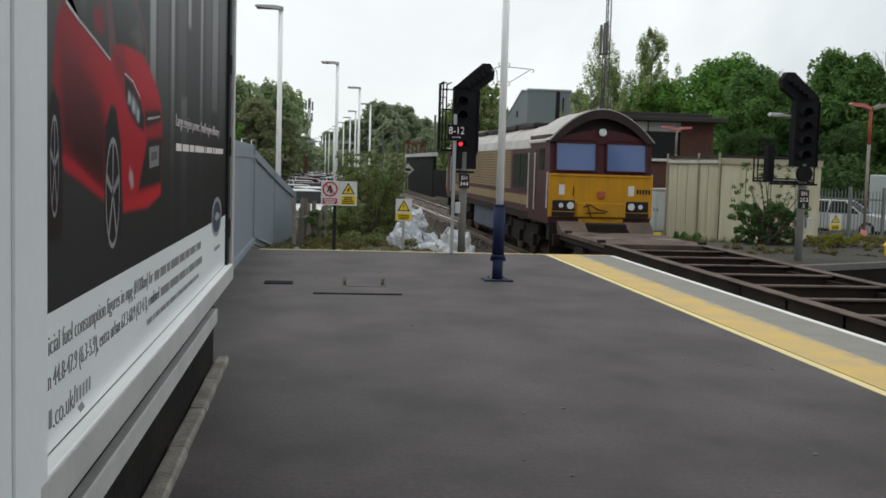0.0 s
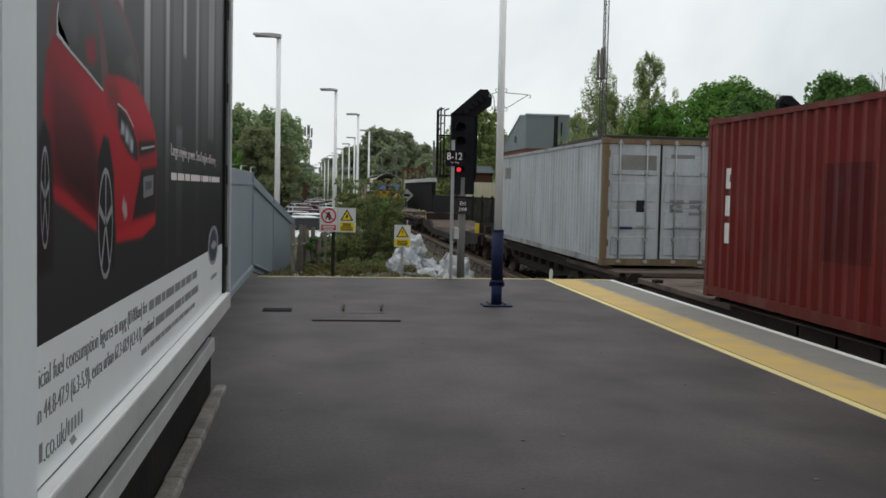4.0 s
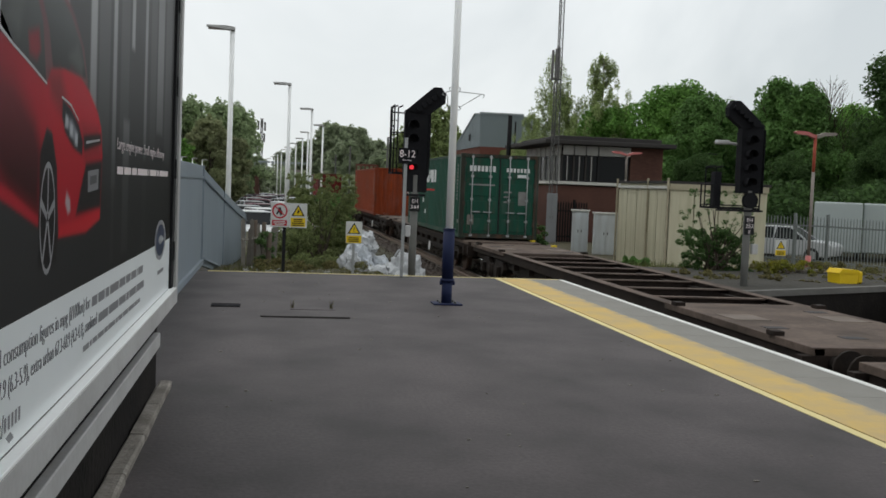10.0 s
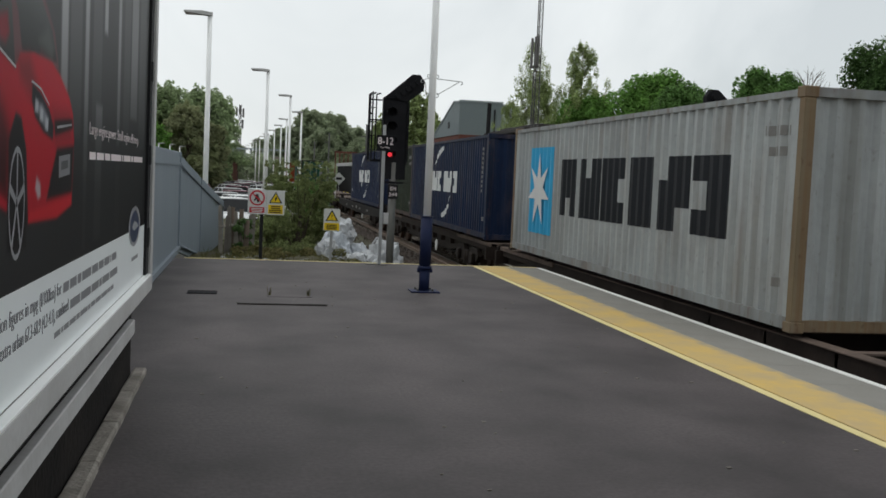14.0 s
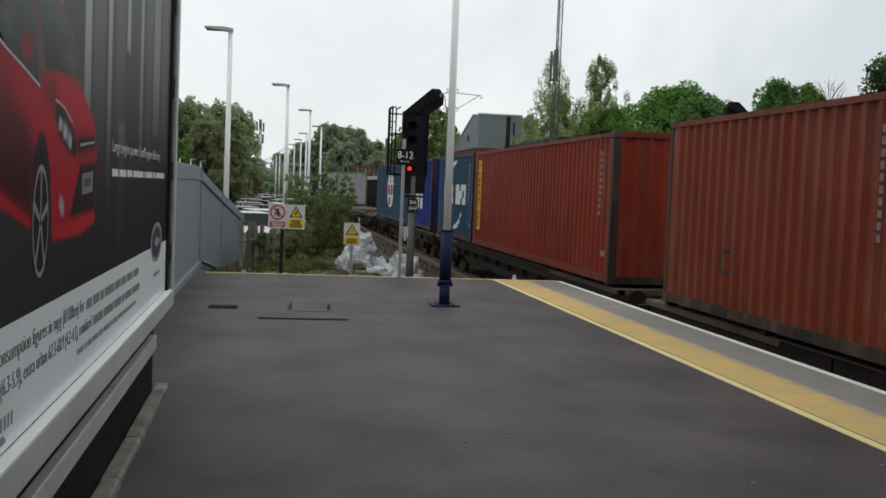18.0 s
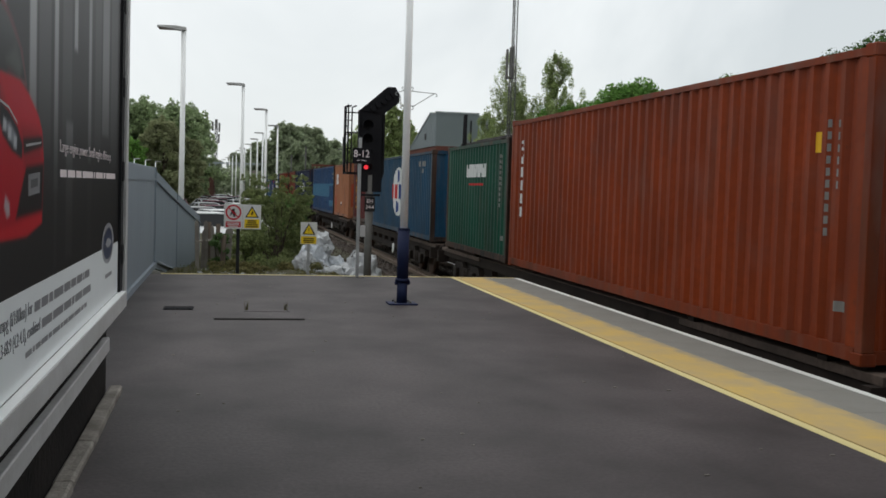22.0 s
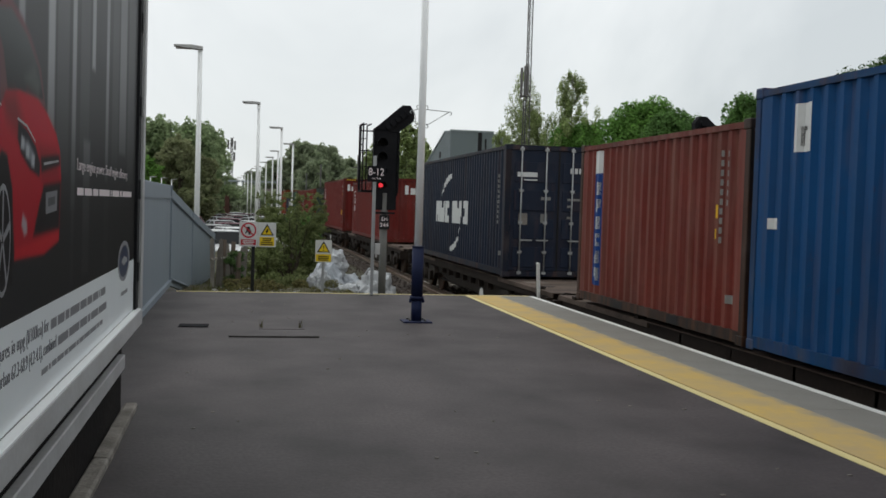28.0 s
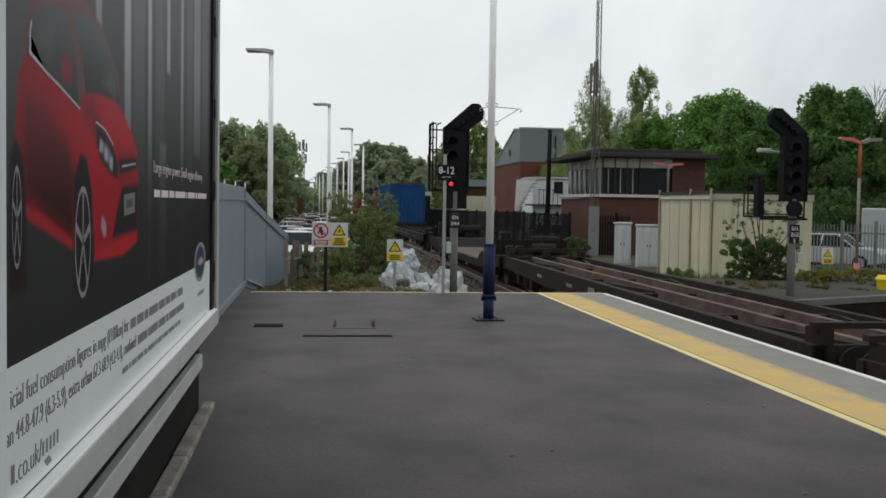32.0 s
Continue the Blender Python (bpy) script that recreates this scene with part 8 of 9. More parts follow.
for pts, m3, dy in ((((-.62, .56), (-.42, .36), (-.22, .56), (-.42, .76)), m_mark_dim, .008), (((-.61, .57), (-.49, .44), (-.35, .44), (-.23, .57)), m_mark_black, .012)):
    b = bmesh.new()
    b.faces.new([b.verts.new((xx, -c.L / 2 - dy, zz)) for xx, zz in pts])
    part("hazard_diamond", b, m3, c.ob)
b = bmesh.new()
pressed_sheet(b, c.ep, lambda u, d: (u, -(c.L / 2 - 0.03 - d) - 0.004), 0.55, 1.62)
part("repainted_end", b, C_FRESH, c.ob, "orange-red repainted lower end wall")
c = put(384.9, Box("oxblood container with tall yellow letter blocks", F20, STD, C_OXBLOOD, C_POST))
for i in range(4):
    z0 = 0.55 + i * 0.445
    c.side([(0.66, z0, z0 + 0.37, 0.75, z0, z0 + 0.37)], m_mark_yellow, "name_block")
    c.side([(0.97, z0, z0 + 0.37, 1.06, z0, z0 + 0.37)], m_mark_yellow, "name_block")
    c.side([(0.75, z0, z0 + 0.07, 0.97, z0, z0 + 0.07)], m_mark_yellow, "name_block")
    c.side([(0.75, z0 + 0.30, z0 + 0.37, 0.97, z0 + 0.30, z0 + 0.37)], m_mark_yellow, "name_block")
c.codes(False)
c = put(391.2, Box("weathered teal-blue container with a round emblem", F40, STD, C_TEAL, C_POST))
emblem(c, 6.2, 1.37, 0.82)
c.rects([(10.0 + i * 0.2, 2.15, 0.13, 0.15) for i in range(6)] + [(10.4, 1.95, 0.13, 0.13), (10.6, 1.95, 0.13, 0.13), (11.2, 1.7, 0.12, 0.12)], m_mark_dim, "code_mark")
c = put(405.6, Box("green container with white name blocks", F20, STD, C_GREEN, C_POST))
c.word(2.2, 1.79, 1.85, 0.3, 7, m_mark_white, (), NAMED)
c.rects([(2.4, 1.6, 1.5, 0.05)], m_mark_red)
c.codes()
c = put(411.9, Box("brick-orange corrugated container with white name blocks", F40, HI, C_TRITON))
c.column_word(0.65, 1.0, 0.2, 1.55, 6, m_mark_white)
c.codes()
c.rects([(11.2, 1.95, 0.12, 0.2)], m_mark_yellow)
c = name_box(426.4, "dark blue container with white name blocks and crescents", C_NAVY2)
c = put(438.9, Box("green container with white name blocks and patches", F20, STD, C_GREEN, C_POST))
c.word(2.35, 1.82, 1.85, 0.32, 7, m_mark_white, (), NAMED)
c.rects([(2.5, 1.66, 1.6, 0.05)], m_mark_red)
c.rects([(0.8, 0.65, 0.6, 0.55), (3.4, 0.5, 0.6, 0.7)], m_patch_dark, "repair_patch", "dark repainted patches")
c.rects([(1.6, 0.9, 0.2, 0.5), (1.95, 0.85, 0.2, 0.55), (2.25, 0.6, 0.2, 0.3), (0.1, 0.6, 0.25, 0.12)], m_mark_dim)
c.codes()


def maroon_box(s, length, label, paint_m, height=STD):
    c = put(s, Box(label, length, height, paint_m, paint_m))
    c.column_word(*((0.42, 1.42) if height > STD else (0.74, 1.15)), 0.24, 1.12, 3, m_mark_white)
    c.codes(False)
    x0, z0 = (-0.99, 2.22) if height > STD else (-0.42, 1.95)
    c.rear([(x0, z0, 0.14, 0.36), (x0 + 0.22, z0, 0.22, 0.25), (x0 + 0.50, z0, 0.24, 0.25)], m_mark_white, "name_block")
    return c


maroon_box(446.6, F20, "faded maroon short container with white letter blocks", C_TEX2)
c = maroon_box(453.0, F40, "faded maroon container with white letter blocks", C_TEX2)
c.rects([(6.2, 0.75, 0.18, 0.22), (6.45, 0.7, 0.16, 0.22), (7.62, 0.5, 0.10, 0.24)], m_mark_white)
c.rects([(4.84, 1.42, 0.06, 0.22), (5.16, 1.42, 0.06, 0.22), (4.9, 1.62, 0.12, 0.10), (5.06, 1.30, 0.12, 0.10)], m_mark_dim, "ring_mark")
c = put(467.8, Box("plain bottle green container with faint code marks", F20, STD, C_BOTTLE, C_BOTTLE))
c.codes(False)
c = maroon_box(474.3, F40, "tall maroon container with white letter blocks", C_TEX, HI)
c.rects([(11.15, 0.88, 0.30, 0.28), (11.52, 1.30, 0.13, 0.20), (11.56, 1.92, 0.10, 0.17)], m_mark_yellow, "yellow_label")
c.rects([(11.36, 1.30 + i * 0.10, 0.03, 0.06) for i in range(8)] + [(11.56, 1.60, 0.09, 0.14)], m_mark_dim, "code_mark")
c.rear([(0.50, 0.45, 0.42, 0.26)], m_mark_yellow, "yellow_label")
c.rear([(0.54, 0.60, 0.30, 0.03), (0.54, 0.52, 0.22, 0.03)], m_mark_black, "code_mark")
for k in range(4):
    for m3, dx in ((m_mark_yellow, 0.0), (m_mark_black, 0.07)):
        b = bmesh.new()
        b.faces.new([b.verts.new((-1.05 + k * 0.14 + dx + xx, -c.L / 2 - 0.003, zz)) for xx, zz in ((0, HI - .10), (0.07, HI - .10), (0.10, HI - .03), (0.03, HI - .03))])
        part("hazard_stripe", b, m3, c.ob)
maroon_box(490.5, F40, "maroon container with white letter blocks", C_TEX)
c = name_box(510.2, "dark slate blue high container with steel door bars", C_SLATE, F40, HI, doors=True)
c.rear([(-0.95, 2.2, 0.45, 0.1), (-0.8, 2.12, 0.3, 0.03)], m_mark_white, "name_block")
c.rear([(0.25 + i * 0.1, 2.3, 0.07, 0.12) for i in range(8)] + [(0.6, 2.12, 0.3, 0.1)], m_mark_white, "code_mark")
c.rear([(-0.4, 1.7, 0.22, 0.07), (-0.4, 1.2, 0.15, 0.2), (0.2, 1.7, 0.35, 0.05), (0.6, 1.75, 0.28, 0.05), (0.6, 1.6, 0.28, 0.05), (0.2, 1.55, 0.12, 0.05), (0.6, 1.3, 0.3, 0.05), (0.6, 1.2, 0.3, 0.05), (0.2, 1.3, 0.1, 0.05)], m_mark_dim, "code_mark")
c.rear([(-0.9, 1.15, 0.2, 0.25)], m_concrete)
c = put(527.62, Box("chalky red container with a tall blue name panel", F20, STD, C_PALERED, C_POST))
c.rects([(0.67, 0.3, 0.37, 1.8)], m_mark_blue, "blue_panel", "tall blue painted panel")
c.rects([(0.67, 2.1, 0.37, 0.36)], m_mark_white, "white_panel")
c.column_word(0.75, 0.38, 0.2, 1.65, 6, m_mark_white)
c.codes()
c.rects([(5.2, 1.45, 0.09, 0.16), (5.2, 1.2, 0.06, 0.12)], m_mark_yellow)
c = put(533.78, Box("bright blue high container with small white plates", F40, HI, C_SKYBLUE))
c.rects([(0.85, 2.16, 0.32, 0.5)], m_mark_white, "white_plate", "white upright plate")
c.rects([(0.94, 2.22, 0.05, 0.18), (0.94, 2.38, 0.14, 0.045), (1.04, 2.29, 0.05, 0.11)], m_mark_black)
c.rects([(0.35, 1.35, 0.15, 0.12), (11.4, 0.5, 0.25, 0.08)], m_mark_white)
c.rects([(11.4, 0.7, 0.24, 0.4)], m_mark_yellow, "yellow_plate")


# ---- the train: wagons, built about the middle of the wagon at rail level ----
def bogie(parent, y0, mt):
    bg = new("bogie")
    bg.parent = parent
    bg.location = (0, y0, 0)
    for s in (-1, 1):
        b = bmesh.new()
        x0, x1 = sorted((s * 0.98, s * 1.1))
        prism(b, [(-1.35, 0.55), (-1.2, 0.72), (-0.5, 0.75), (-0.35, 0.6), (0.35, 0.6), (0.5, 0.75), (1.2, 0.72), (1.35, 0.55), (1.15, 0.38), (0.6, 0.34), (0.3, 0.26), (-0.3, 0.26), (-0.6, 0.34), (-1.15, 0.38)], "x", x0, x1)
        for yy in (-0.9, 0.9):
            box(b, min(s * 1.1, s * 1.2), max(s * 1.1, s * 1.2), yy - .14, yy + .14, 0.33, 0.6, 0.02)
        for yy in (-0.12, 0.12):
            tube(b, (s * 1.06, yy, 0.3), (s * 1.06, yy, 0.62), 0.09, seg=8)
        part("side_frame", b, m_bogie, bg)
        for yy in (-0.9, 0.9):
            b = bmesh.new()
            tube(b, (s * 0.70, yy, 0.44), (s * 0.83, yy, 0.44), 0.44, seg=20)
            tube(b, (s * 0.67, yy, 0.44), (s * 0.70, yy, 0.44), 0.47, seg=20)
            part("wheel", b, m_wheel, bg)
    b = bmesh.new()
    for yy in (-0.9, 0.9):
        tube(b, (-0.7, yy, 0.44), (0.7, yy, 0.44), 0.08, seg=8)
    box(b, -1.0, 1.0, -0.18, 0.18, 0.45, 0.7)
    part("axle", b, m_bogie, bg)
    return bg


def running_gear(w, L, bogies, mt):
    for e in (-1, 1):
        bogie(w, e * bogies, mt)
        for s in (-1, 1):
            b = bmesh.new()
            tube(b, (s * 0.87, e * L / 2, 0.82), (s * 0.87, e * (L / 2 + 0.28), 0.82), 0.075, seg=10)
            tube(b, (s * 0.87, e * (L / 2 + 0.28), 0.82), (s * 0.87, e * (L / 2 + 0.32), 0.82), 0.19, seg=14)
            part("buffer", b, m_bogie, w)
        b = bmesh.new()
        pipe(b, [(0, e * L / 2, 0.8), (0, e * (L / 2 + 0.3), 0.78), (0, e * (L / 2 + 0.36), 0.7)], 0.05)
        part("coupling", b, m_bogie, w)
        b = bmesh.new()
        pipe(b, [(0.35, e * L / 2, 0.7), (0.36, e * (L / 2 + 0.2), 0.5), (0.3, e * (L / 2 + 0.33), 0.45)], 0.025)
        part("brake_hose", b, m_black, w)
    b = bmesh.new()
    tube(b, (-1.19, -2.6, 0.45), (-1.16, -2.6, 0.45), 0.17, seg=16)
    part("brake_wheel", b, m_white_paint, w)


def end_ramps(w, L2, e):
    """Sloping plates and a box on a wagon end."""
    for s in (-1, 1):
        b = bmesh.new()
        x0, x1 = sorted((s * 0.5, s * 1.15))
        prism(b, [(e * (L2 - .02), 0.99), (e * (L2 - .6), 0.99), (e * (L2 - .12), 1.22), (e * (L2 - .02), 1.22)], "x", x0, x1)
        part("end_ramp", b, m_wagon_deck, w)
    made("end_box", m_bogie, w, box, -0.45, 0.45, *sorted((e * (L2 - .02), e * (L2 - .55))), 0.99, 1.2, 0.02)


def ladder_wagon(L=19.6):
    """Flat wagon: plated ends and wide open wells between cross beams."""
    w = thing("container_wagon", pose(0, 0, 0), "rusty brown container flat wagon with plated ends", "railway wagon", "wagons of the train")
    L2 = L / 2
    for s in (-1, 1):
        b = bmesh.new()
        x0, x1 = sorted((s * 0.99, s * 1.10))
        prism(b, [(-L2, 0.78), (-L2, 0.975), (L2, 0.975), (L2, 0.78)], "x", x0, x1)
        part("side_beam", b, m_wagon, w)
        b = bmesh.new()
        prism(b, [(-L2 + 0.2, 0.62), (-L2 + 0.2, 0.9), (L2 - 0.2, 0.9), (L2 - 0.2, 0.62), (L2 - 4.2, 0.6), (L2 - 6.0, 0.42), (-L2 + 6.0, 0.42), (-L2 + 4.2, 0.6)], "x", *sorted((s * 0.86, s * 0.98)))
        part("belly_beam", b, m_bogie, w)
        # Lighter top over a dark beam: the shade inside is put into the colours.
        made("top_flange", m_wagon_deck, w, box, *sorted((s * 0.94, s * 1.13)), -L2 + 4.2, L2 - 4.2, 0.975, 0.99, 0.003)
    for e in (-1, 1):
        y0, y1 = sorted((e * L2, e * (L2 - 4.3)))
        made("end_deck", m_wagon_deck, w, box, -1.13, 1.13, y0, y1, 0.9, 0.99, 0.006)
        made("headstock", m_wagon, w, box, -1.25, 1.25, *sorted((e * (L2 + .004), e * (L2 - .14))), 0.6, 0.9)
        for s in (-1, 1):
            for yy in (L2 - 0.95, L2 - 3.9):
                b = bmesh.new()
                box(b, s * 1.08 - .07, s * 1.08 + .07, e * yy - .09, e * yy + .09, 0.99, 1.043)
                part("twistlock", b, m_yellow_paint if (s > 0 and yy > 6) else m_wagon, w)
            made("walk_plate", m_walk_plate, w, box, min(s * .45, s * .95), max(s * .45, s * .95), e * (L2 - 2.6) - .3, e * (L2 - 2.6) + .3, 0.99, 0.996)
        for xx, yy in ((-0.76, 1.6), (0.76, 3.4), (-0.2, 0.8)):
            made("recess_cover", m_black, w, box, xx - .14, xx + .14, e * (L2 - yy) - .1, e * (L2 - yy) + .1, 0.99, 0.994)
    # Near-black sheet added below the open wells to give them their shade.
    made("brake_tray", m_near_black, w, box, -0.95, 0.95, -L2 + 4.4, L2 - 4.4, 0.38, 0.42)
    # Bearer sides dark, flanges lighter, so the colours carry the wells' shade.
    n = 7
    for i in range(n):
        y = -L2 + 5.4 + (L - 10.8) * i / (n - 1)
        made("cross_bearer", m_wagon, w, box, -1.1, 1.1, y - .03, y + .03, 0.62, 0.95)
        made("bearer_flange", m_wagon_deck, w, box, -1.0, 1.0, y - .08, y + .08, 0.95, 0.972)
    running_gear(w, L, L2 - 2.9, m_wagon)
    return w


def skeleton_wagon(L=19.6, bearers=9):
    """Black open skeleton wagon with four long beams and braces."""
    w = thing("skeleton_wagon", pose(0, 0, 0), "black skeleton container wagon with open frame", "railway wagon", "wagons of the train")
    L2 = L / 2
    for s in (-1, 1):
        b = bmesh.new()
        x0, x1 = sorted((s * 1.06, s * 1.22))
        prism(b, [(-L2, 0.66), (-L2, 0.985), (L2, 0.985), (L2, 0.66), (L2 - 5, 0.55), (-L2 + 5, 0.55)], "x", x0, x1)
        part("side_beam", b, m_wagon_black, w)
        made("inner_beam", m_wagon_black, w, box, *sorted((s * 0.3, s * 0.44)), -L2, L2, 0.75, 0.985)
        b = bmesh.new()
        for y0 in (-5.2, -2.0, 1.5, 4.6):
            box(b, *sorted((s * 1.222, s * 1.224)), y0, y0 + 0.5, 0.72, 0.8)
        part("stencil_mark", b, m_mark_dim, w)
    n = bearers
    ys = [-L2 + 0.4 + (L - 0.8) * i / (n - 1) for i in range(n)]
    for y in ys:
        made("cross_bearer", m_wagon_black, w, box, -1.1, 1.1, y - .13, y + .13, 0.8, 0.98 if bearers > 7 else 0.90)
    for i in range(n - 1):
        if i % 2 == 0:
            b = bmesh.new()
            for s in (-1, 1):
                tube(b, (s * 0.4, ys[i], 0.9), (s * 1.1, ys[i + 1], 0.9), 0.05, seg=4)
            part("brace", b, m_wagon_black, w)
    for e in (-1, 1):
        made("headstock", m_wagon_black, w, box, -1.25, 1.25, *sorted((e * L2, e * (L2 - .14))), 0.6, 0.985)
        made("end_bar", m_wagon_black, w, box, -1.2, 1.2, *sorted((e * (L2 - .02), e * (L2 - .16))), 1.17, 1.24)
        for s in (-1, 0, 1):
            made("end_bracket", m_wagon_black, w, box, s * 1.05 - .08, s * 1.05 + .08, *sorted((e * (L2 - .02), e * (L2 - .4))), 0.985, 1.17)
    made("side_plate", m_mark_dim, w, box, -1.226, -1.222, -0.4, 0.1, 0.72, 0.86)
    running_gear(w, L, L2 - 2.9, m_wagon_black)
    return w


def pocket_wagon(L=19.6, open_floor=True):
    """Low wagon: raised plated ends, a long sunken floor between, open along both sides or solid."""
    w = thing("pocket_wagon", pose(0, 0, 0), "brown pocket wagon with a sunken floor", "railway wagon", "wagons of the train")
    L2 = L / 2
    if open_floor:
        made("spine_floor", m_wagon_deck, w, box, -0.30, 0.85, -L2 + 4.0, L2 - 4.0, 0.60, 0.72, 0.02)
        # Near-black sheet that stands for the shade in the side pockets.
        made("pocket_tray", m_near_black, w, box, -1.1, 1.1, -L2 + 4.0, L2 - 4.0, 0.30, 0.34)
        rg = random.Random(19)
        for i in range(9):
            y = -L2 + 4.6 + i * (L - 9.2) / 8
            made("cross_plate", m_wagon_deck, w, box, -1.1, -0.3, y - .12, y + rg.uniform(0.05, 0.5), 0.60, 0.66, 0.01)
            made("cross_plate", m_wagon_deck, w, box, 0.85, 1.1, y - .2, y + rg.uniform(0.1, 0.4), 0.60, 0.66, 0.01)
            made("slotted_step", m_walk_plate, w, box, -0.95, -0.5, y + 0.62, y + 0.68, 0.56, 0.62)
        # Flat black patches on the floor, painted as the shade of recesses.
        for yy in (-3.6, -1.2, 0.4, 2.9):
            made("floor_recess", m_near_black, w, box, 0.05, 0.5, yy, yy + 0.8, 0.72, 0.724)
    else:
        made("pocket_floor", m_wagon_deck, w, box, -1.2, 1.2, -L2 + 4.0, L2 - 4.0, 0.50, 0.60, 0.02)
    for s in (-1, 1):
        b = bmesh.new()
        x0, x1 = sorted((s * 1.1, s * 1.22))
        prism(b, [(-L2, 0.62), (-L2, 0.95), (-L2 + 3.6, 0.95), (-L2 + 4.4, 0.63), (L2 - 4.4, 0.63), (L2 - 3.6, 0.95), (L2, 0.95), (L2, 0.62), (L2 - 4.2, 0.38), (-L2 + 4.2, 0.38)], "x", x0, x1)
        part("side_beam", b, m_wagon, w)
    for e in (-1, 1):
        y0, y1 = sorted((e * L2, e * (L2 - 3.6)))
        made("end_deck", m_wagon, w, box, -1.1, 1.1, y0, y1, 0.86, 0.955, 0.01)
        made("headstock", m_wagon, w, box, -1.25, 1.25, *sorted((e * L2, e * (L2 - .14))), 0.6, 0.86)
        b = bmesh.new()
        prism(b, [(e * (L2 - 3.58), 0.955), (e * (L2 - 4.3), 0.60), (e * (L2 - 4.22), 0.60), (e * (L2 - 3.4), 0.96)], "x", -1.1, 1.1)
        part("slope_plate", b, m_wagon_deck, w)
        made("bulkhead", m_wagon, w, box, -1.15, 1.15, *sorted((e * (L2 - 1.1), e * (L2 - 1.22))), 0.955, 1.3 if open_floor else 1.42, 0.01)
        if not open_floor:
            made("gear_cabinet", m_wagon_black, w, box, -0.95, -0.60, *sorted((e * (L2 - 1.3), e * (L2 - 1.75))), 0.955, 1.66, 0.04)
            made("valve_box", m_wagon_black, w, box, -0.45, -0.1, *sorted((e * (L2 - 1.4), e * (L2 - 1.9))), 0.955, 1.4, 0.05)
            b = bmesh.new()
            tube(b, (0.1, e * (L2 - 1.7), 1.34), (1.0, e * (L2 - 1.7), 1.34), 0.20, seg=14)
            part("reservoir", b, m_wagon_black, w)
            made("reservoir_cradle", m_wagon_black, w, box, 0.3, 0.8, *sorted((e * (L2 - 1.55), e * (L2 - 1.85))), 0.955, 1.2, 0.02)
            b = bmesh.new()
            tube(b, (-0.3, e * (L2 - 1.5), 1.5), (-0.26, e * (L2 - 1.5), 1.5), 0.2, seg=14)
            part("hand_wheel", b, m_wagon_black, w)
            b = bmesh.new()
            pipe(b, [(0.2, e * (L2 - .4), 0.95), (0.25, e * (L2 - .7), 1.5), (0.9, e * (L2 - .8), 1.45), (1.0, e * (L2 - 1.1), 0.96)], 0.025)
            part("guard_pipe", b, m_bogie, w)
            b = bmesh.new()
            pipe(b, [(-1.1, e * (L2 - .5), 0.95), (-1.12, e * (L2 - .6), 1.45), (-1.05, e * (L2 - .9), 1.5), (-1.0, e * (L2 - 1.2), 1.4)], 0.025)
            part("guard_pipe", b, m_bogie, w)
        for s in (-1, 1):
            made("yellow_stop", m_yellow_paint, w, box, s * 1.1 - .07, s * 1.1 + .07, *sorted((e * (L2 - 1.02), e * (L2 - 1.1))), 0.955, 1.31)
        b = bmesh.new()
        tube(b, (-0.1, e * (L2 - .55), 1.14), (0.65, e * (L2 - .55), 1.14), 0.19, seg=14)
        part("air_tank", b, m_bogie, w)
        b = bmesh.new()
        for xx in (-0.8, -0.5):
            box(b, xx - .1, xx + .1, *sorted((e * (L2 - .3), e * (L2 - .8))), 0.955, 1.25, 0.02)
        pipe(b, [(-0.9, e * (L2 - .4), 1.1), (0.9, e * (L2 - .4), 1.05), (1.0, e * (L2 - .9), 1.05)], 0.03)
        part("brake_gear", b, m_bogie, w)
    running_gear(w, L, L2 - 1.9, m_wagon)
    return w


fleet = []
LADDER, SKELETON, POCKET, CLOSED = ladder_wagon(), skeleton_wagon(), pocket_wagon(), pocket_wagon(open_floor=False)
SHORT = ladder_wagon(16.6)
BROWN = skeleton_wagon(bearers=6)
BROWN["label"] = "dark brown skeleton container wagon with open frame"
for o in BROWN.children_recursive:
    if o.type == "MESH" and o.data.materials[0] == m_wagon_black:
        o.data.materials[0] = m_wagon_deck if o.name.startswith("inner_beam") else m_wagon
CLOSED["label"] = "black pocket wagon with a sunken solid floor"
for o in list(CLOSED.children_recursive):
    if o.name.startswith("yellow_stop"):
        bpy.data.objects.remove(o)
    elif o.type == "MESH" and not o.name.startswith("pocket_floor") and o.data.materials[0] in (m_wagon, m_wagon_deck):
        o.data.materials[0] = m_wagon_black
used = set()
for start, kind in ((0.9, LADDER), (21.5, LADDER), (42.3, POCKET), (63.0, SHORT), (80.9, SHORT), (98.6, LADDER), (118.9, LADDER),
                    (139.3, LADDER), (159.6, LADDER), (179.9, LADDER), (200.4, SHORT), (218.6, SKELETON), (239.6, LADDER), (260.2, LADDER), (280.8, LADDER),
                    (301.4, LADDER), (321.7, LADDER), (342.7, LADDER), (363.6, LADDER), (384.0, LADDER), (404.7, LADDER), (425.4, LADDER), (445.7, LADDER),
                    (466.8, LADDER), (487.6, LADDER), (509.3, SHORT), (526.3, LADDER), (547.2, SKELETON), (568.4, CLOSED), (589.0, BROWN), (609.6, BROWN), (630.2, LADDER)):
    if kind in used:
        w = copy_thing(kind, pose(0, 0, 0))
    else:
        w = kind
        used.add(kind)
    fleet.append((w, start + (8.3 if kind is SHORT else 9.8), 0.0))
    if start in (200.4, 509.3):
        e = 7.7 if kind is SHORT else 9.2
        bm = bmesh.new()
        pipe(bm, [(-1.2, -e, 0.7), (-1.24, -e, 1.5), (-1.24, -e + .1, 1.5), (-1.2, -e + .1, 0.7)], 0.022)
        part("white_handrail", bm, m_white_paint, w)

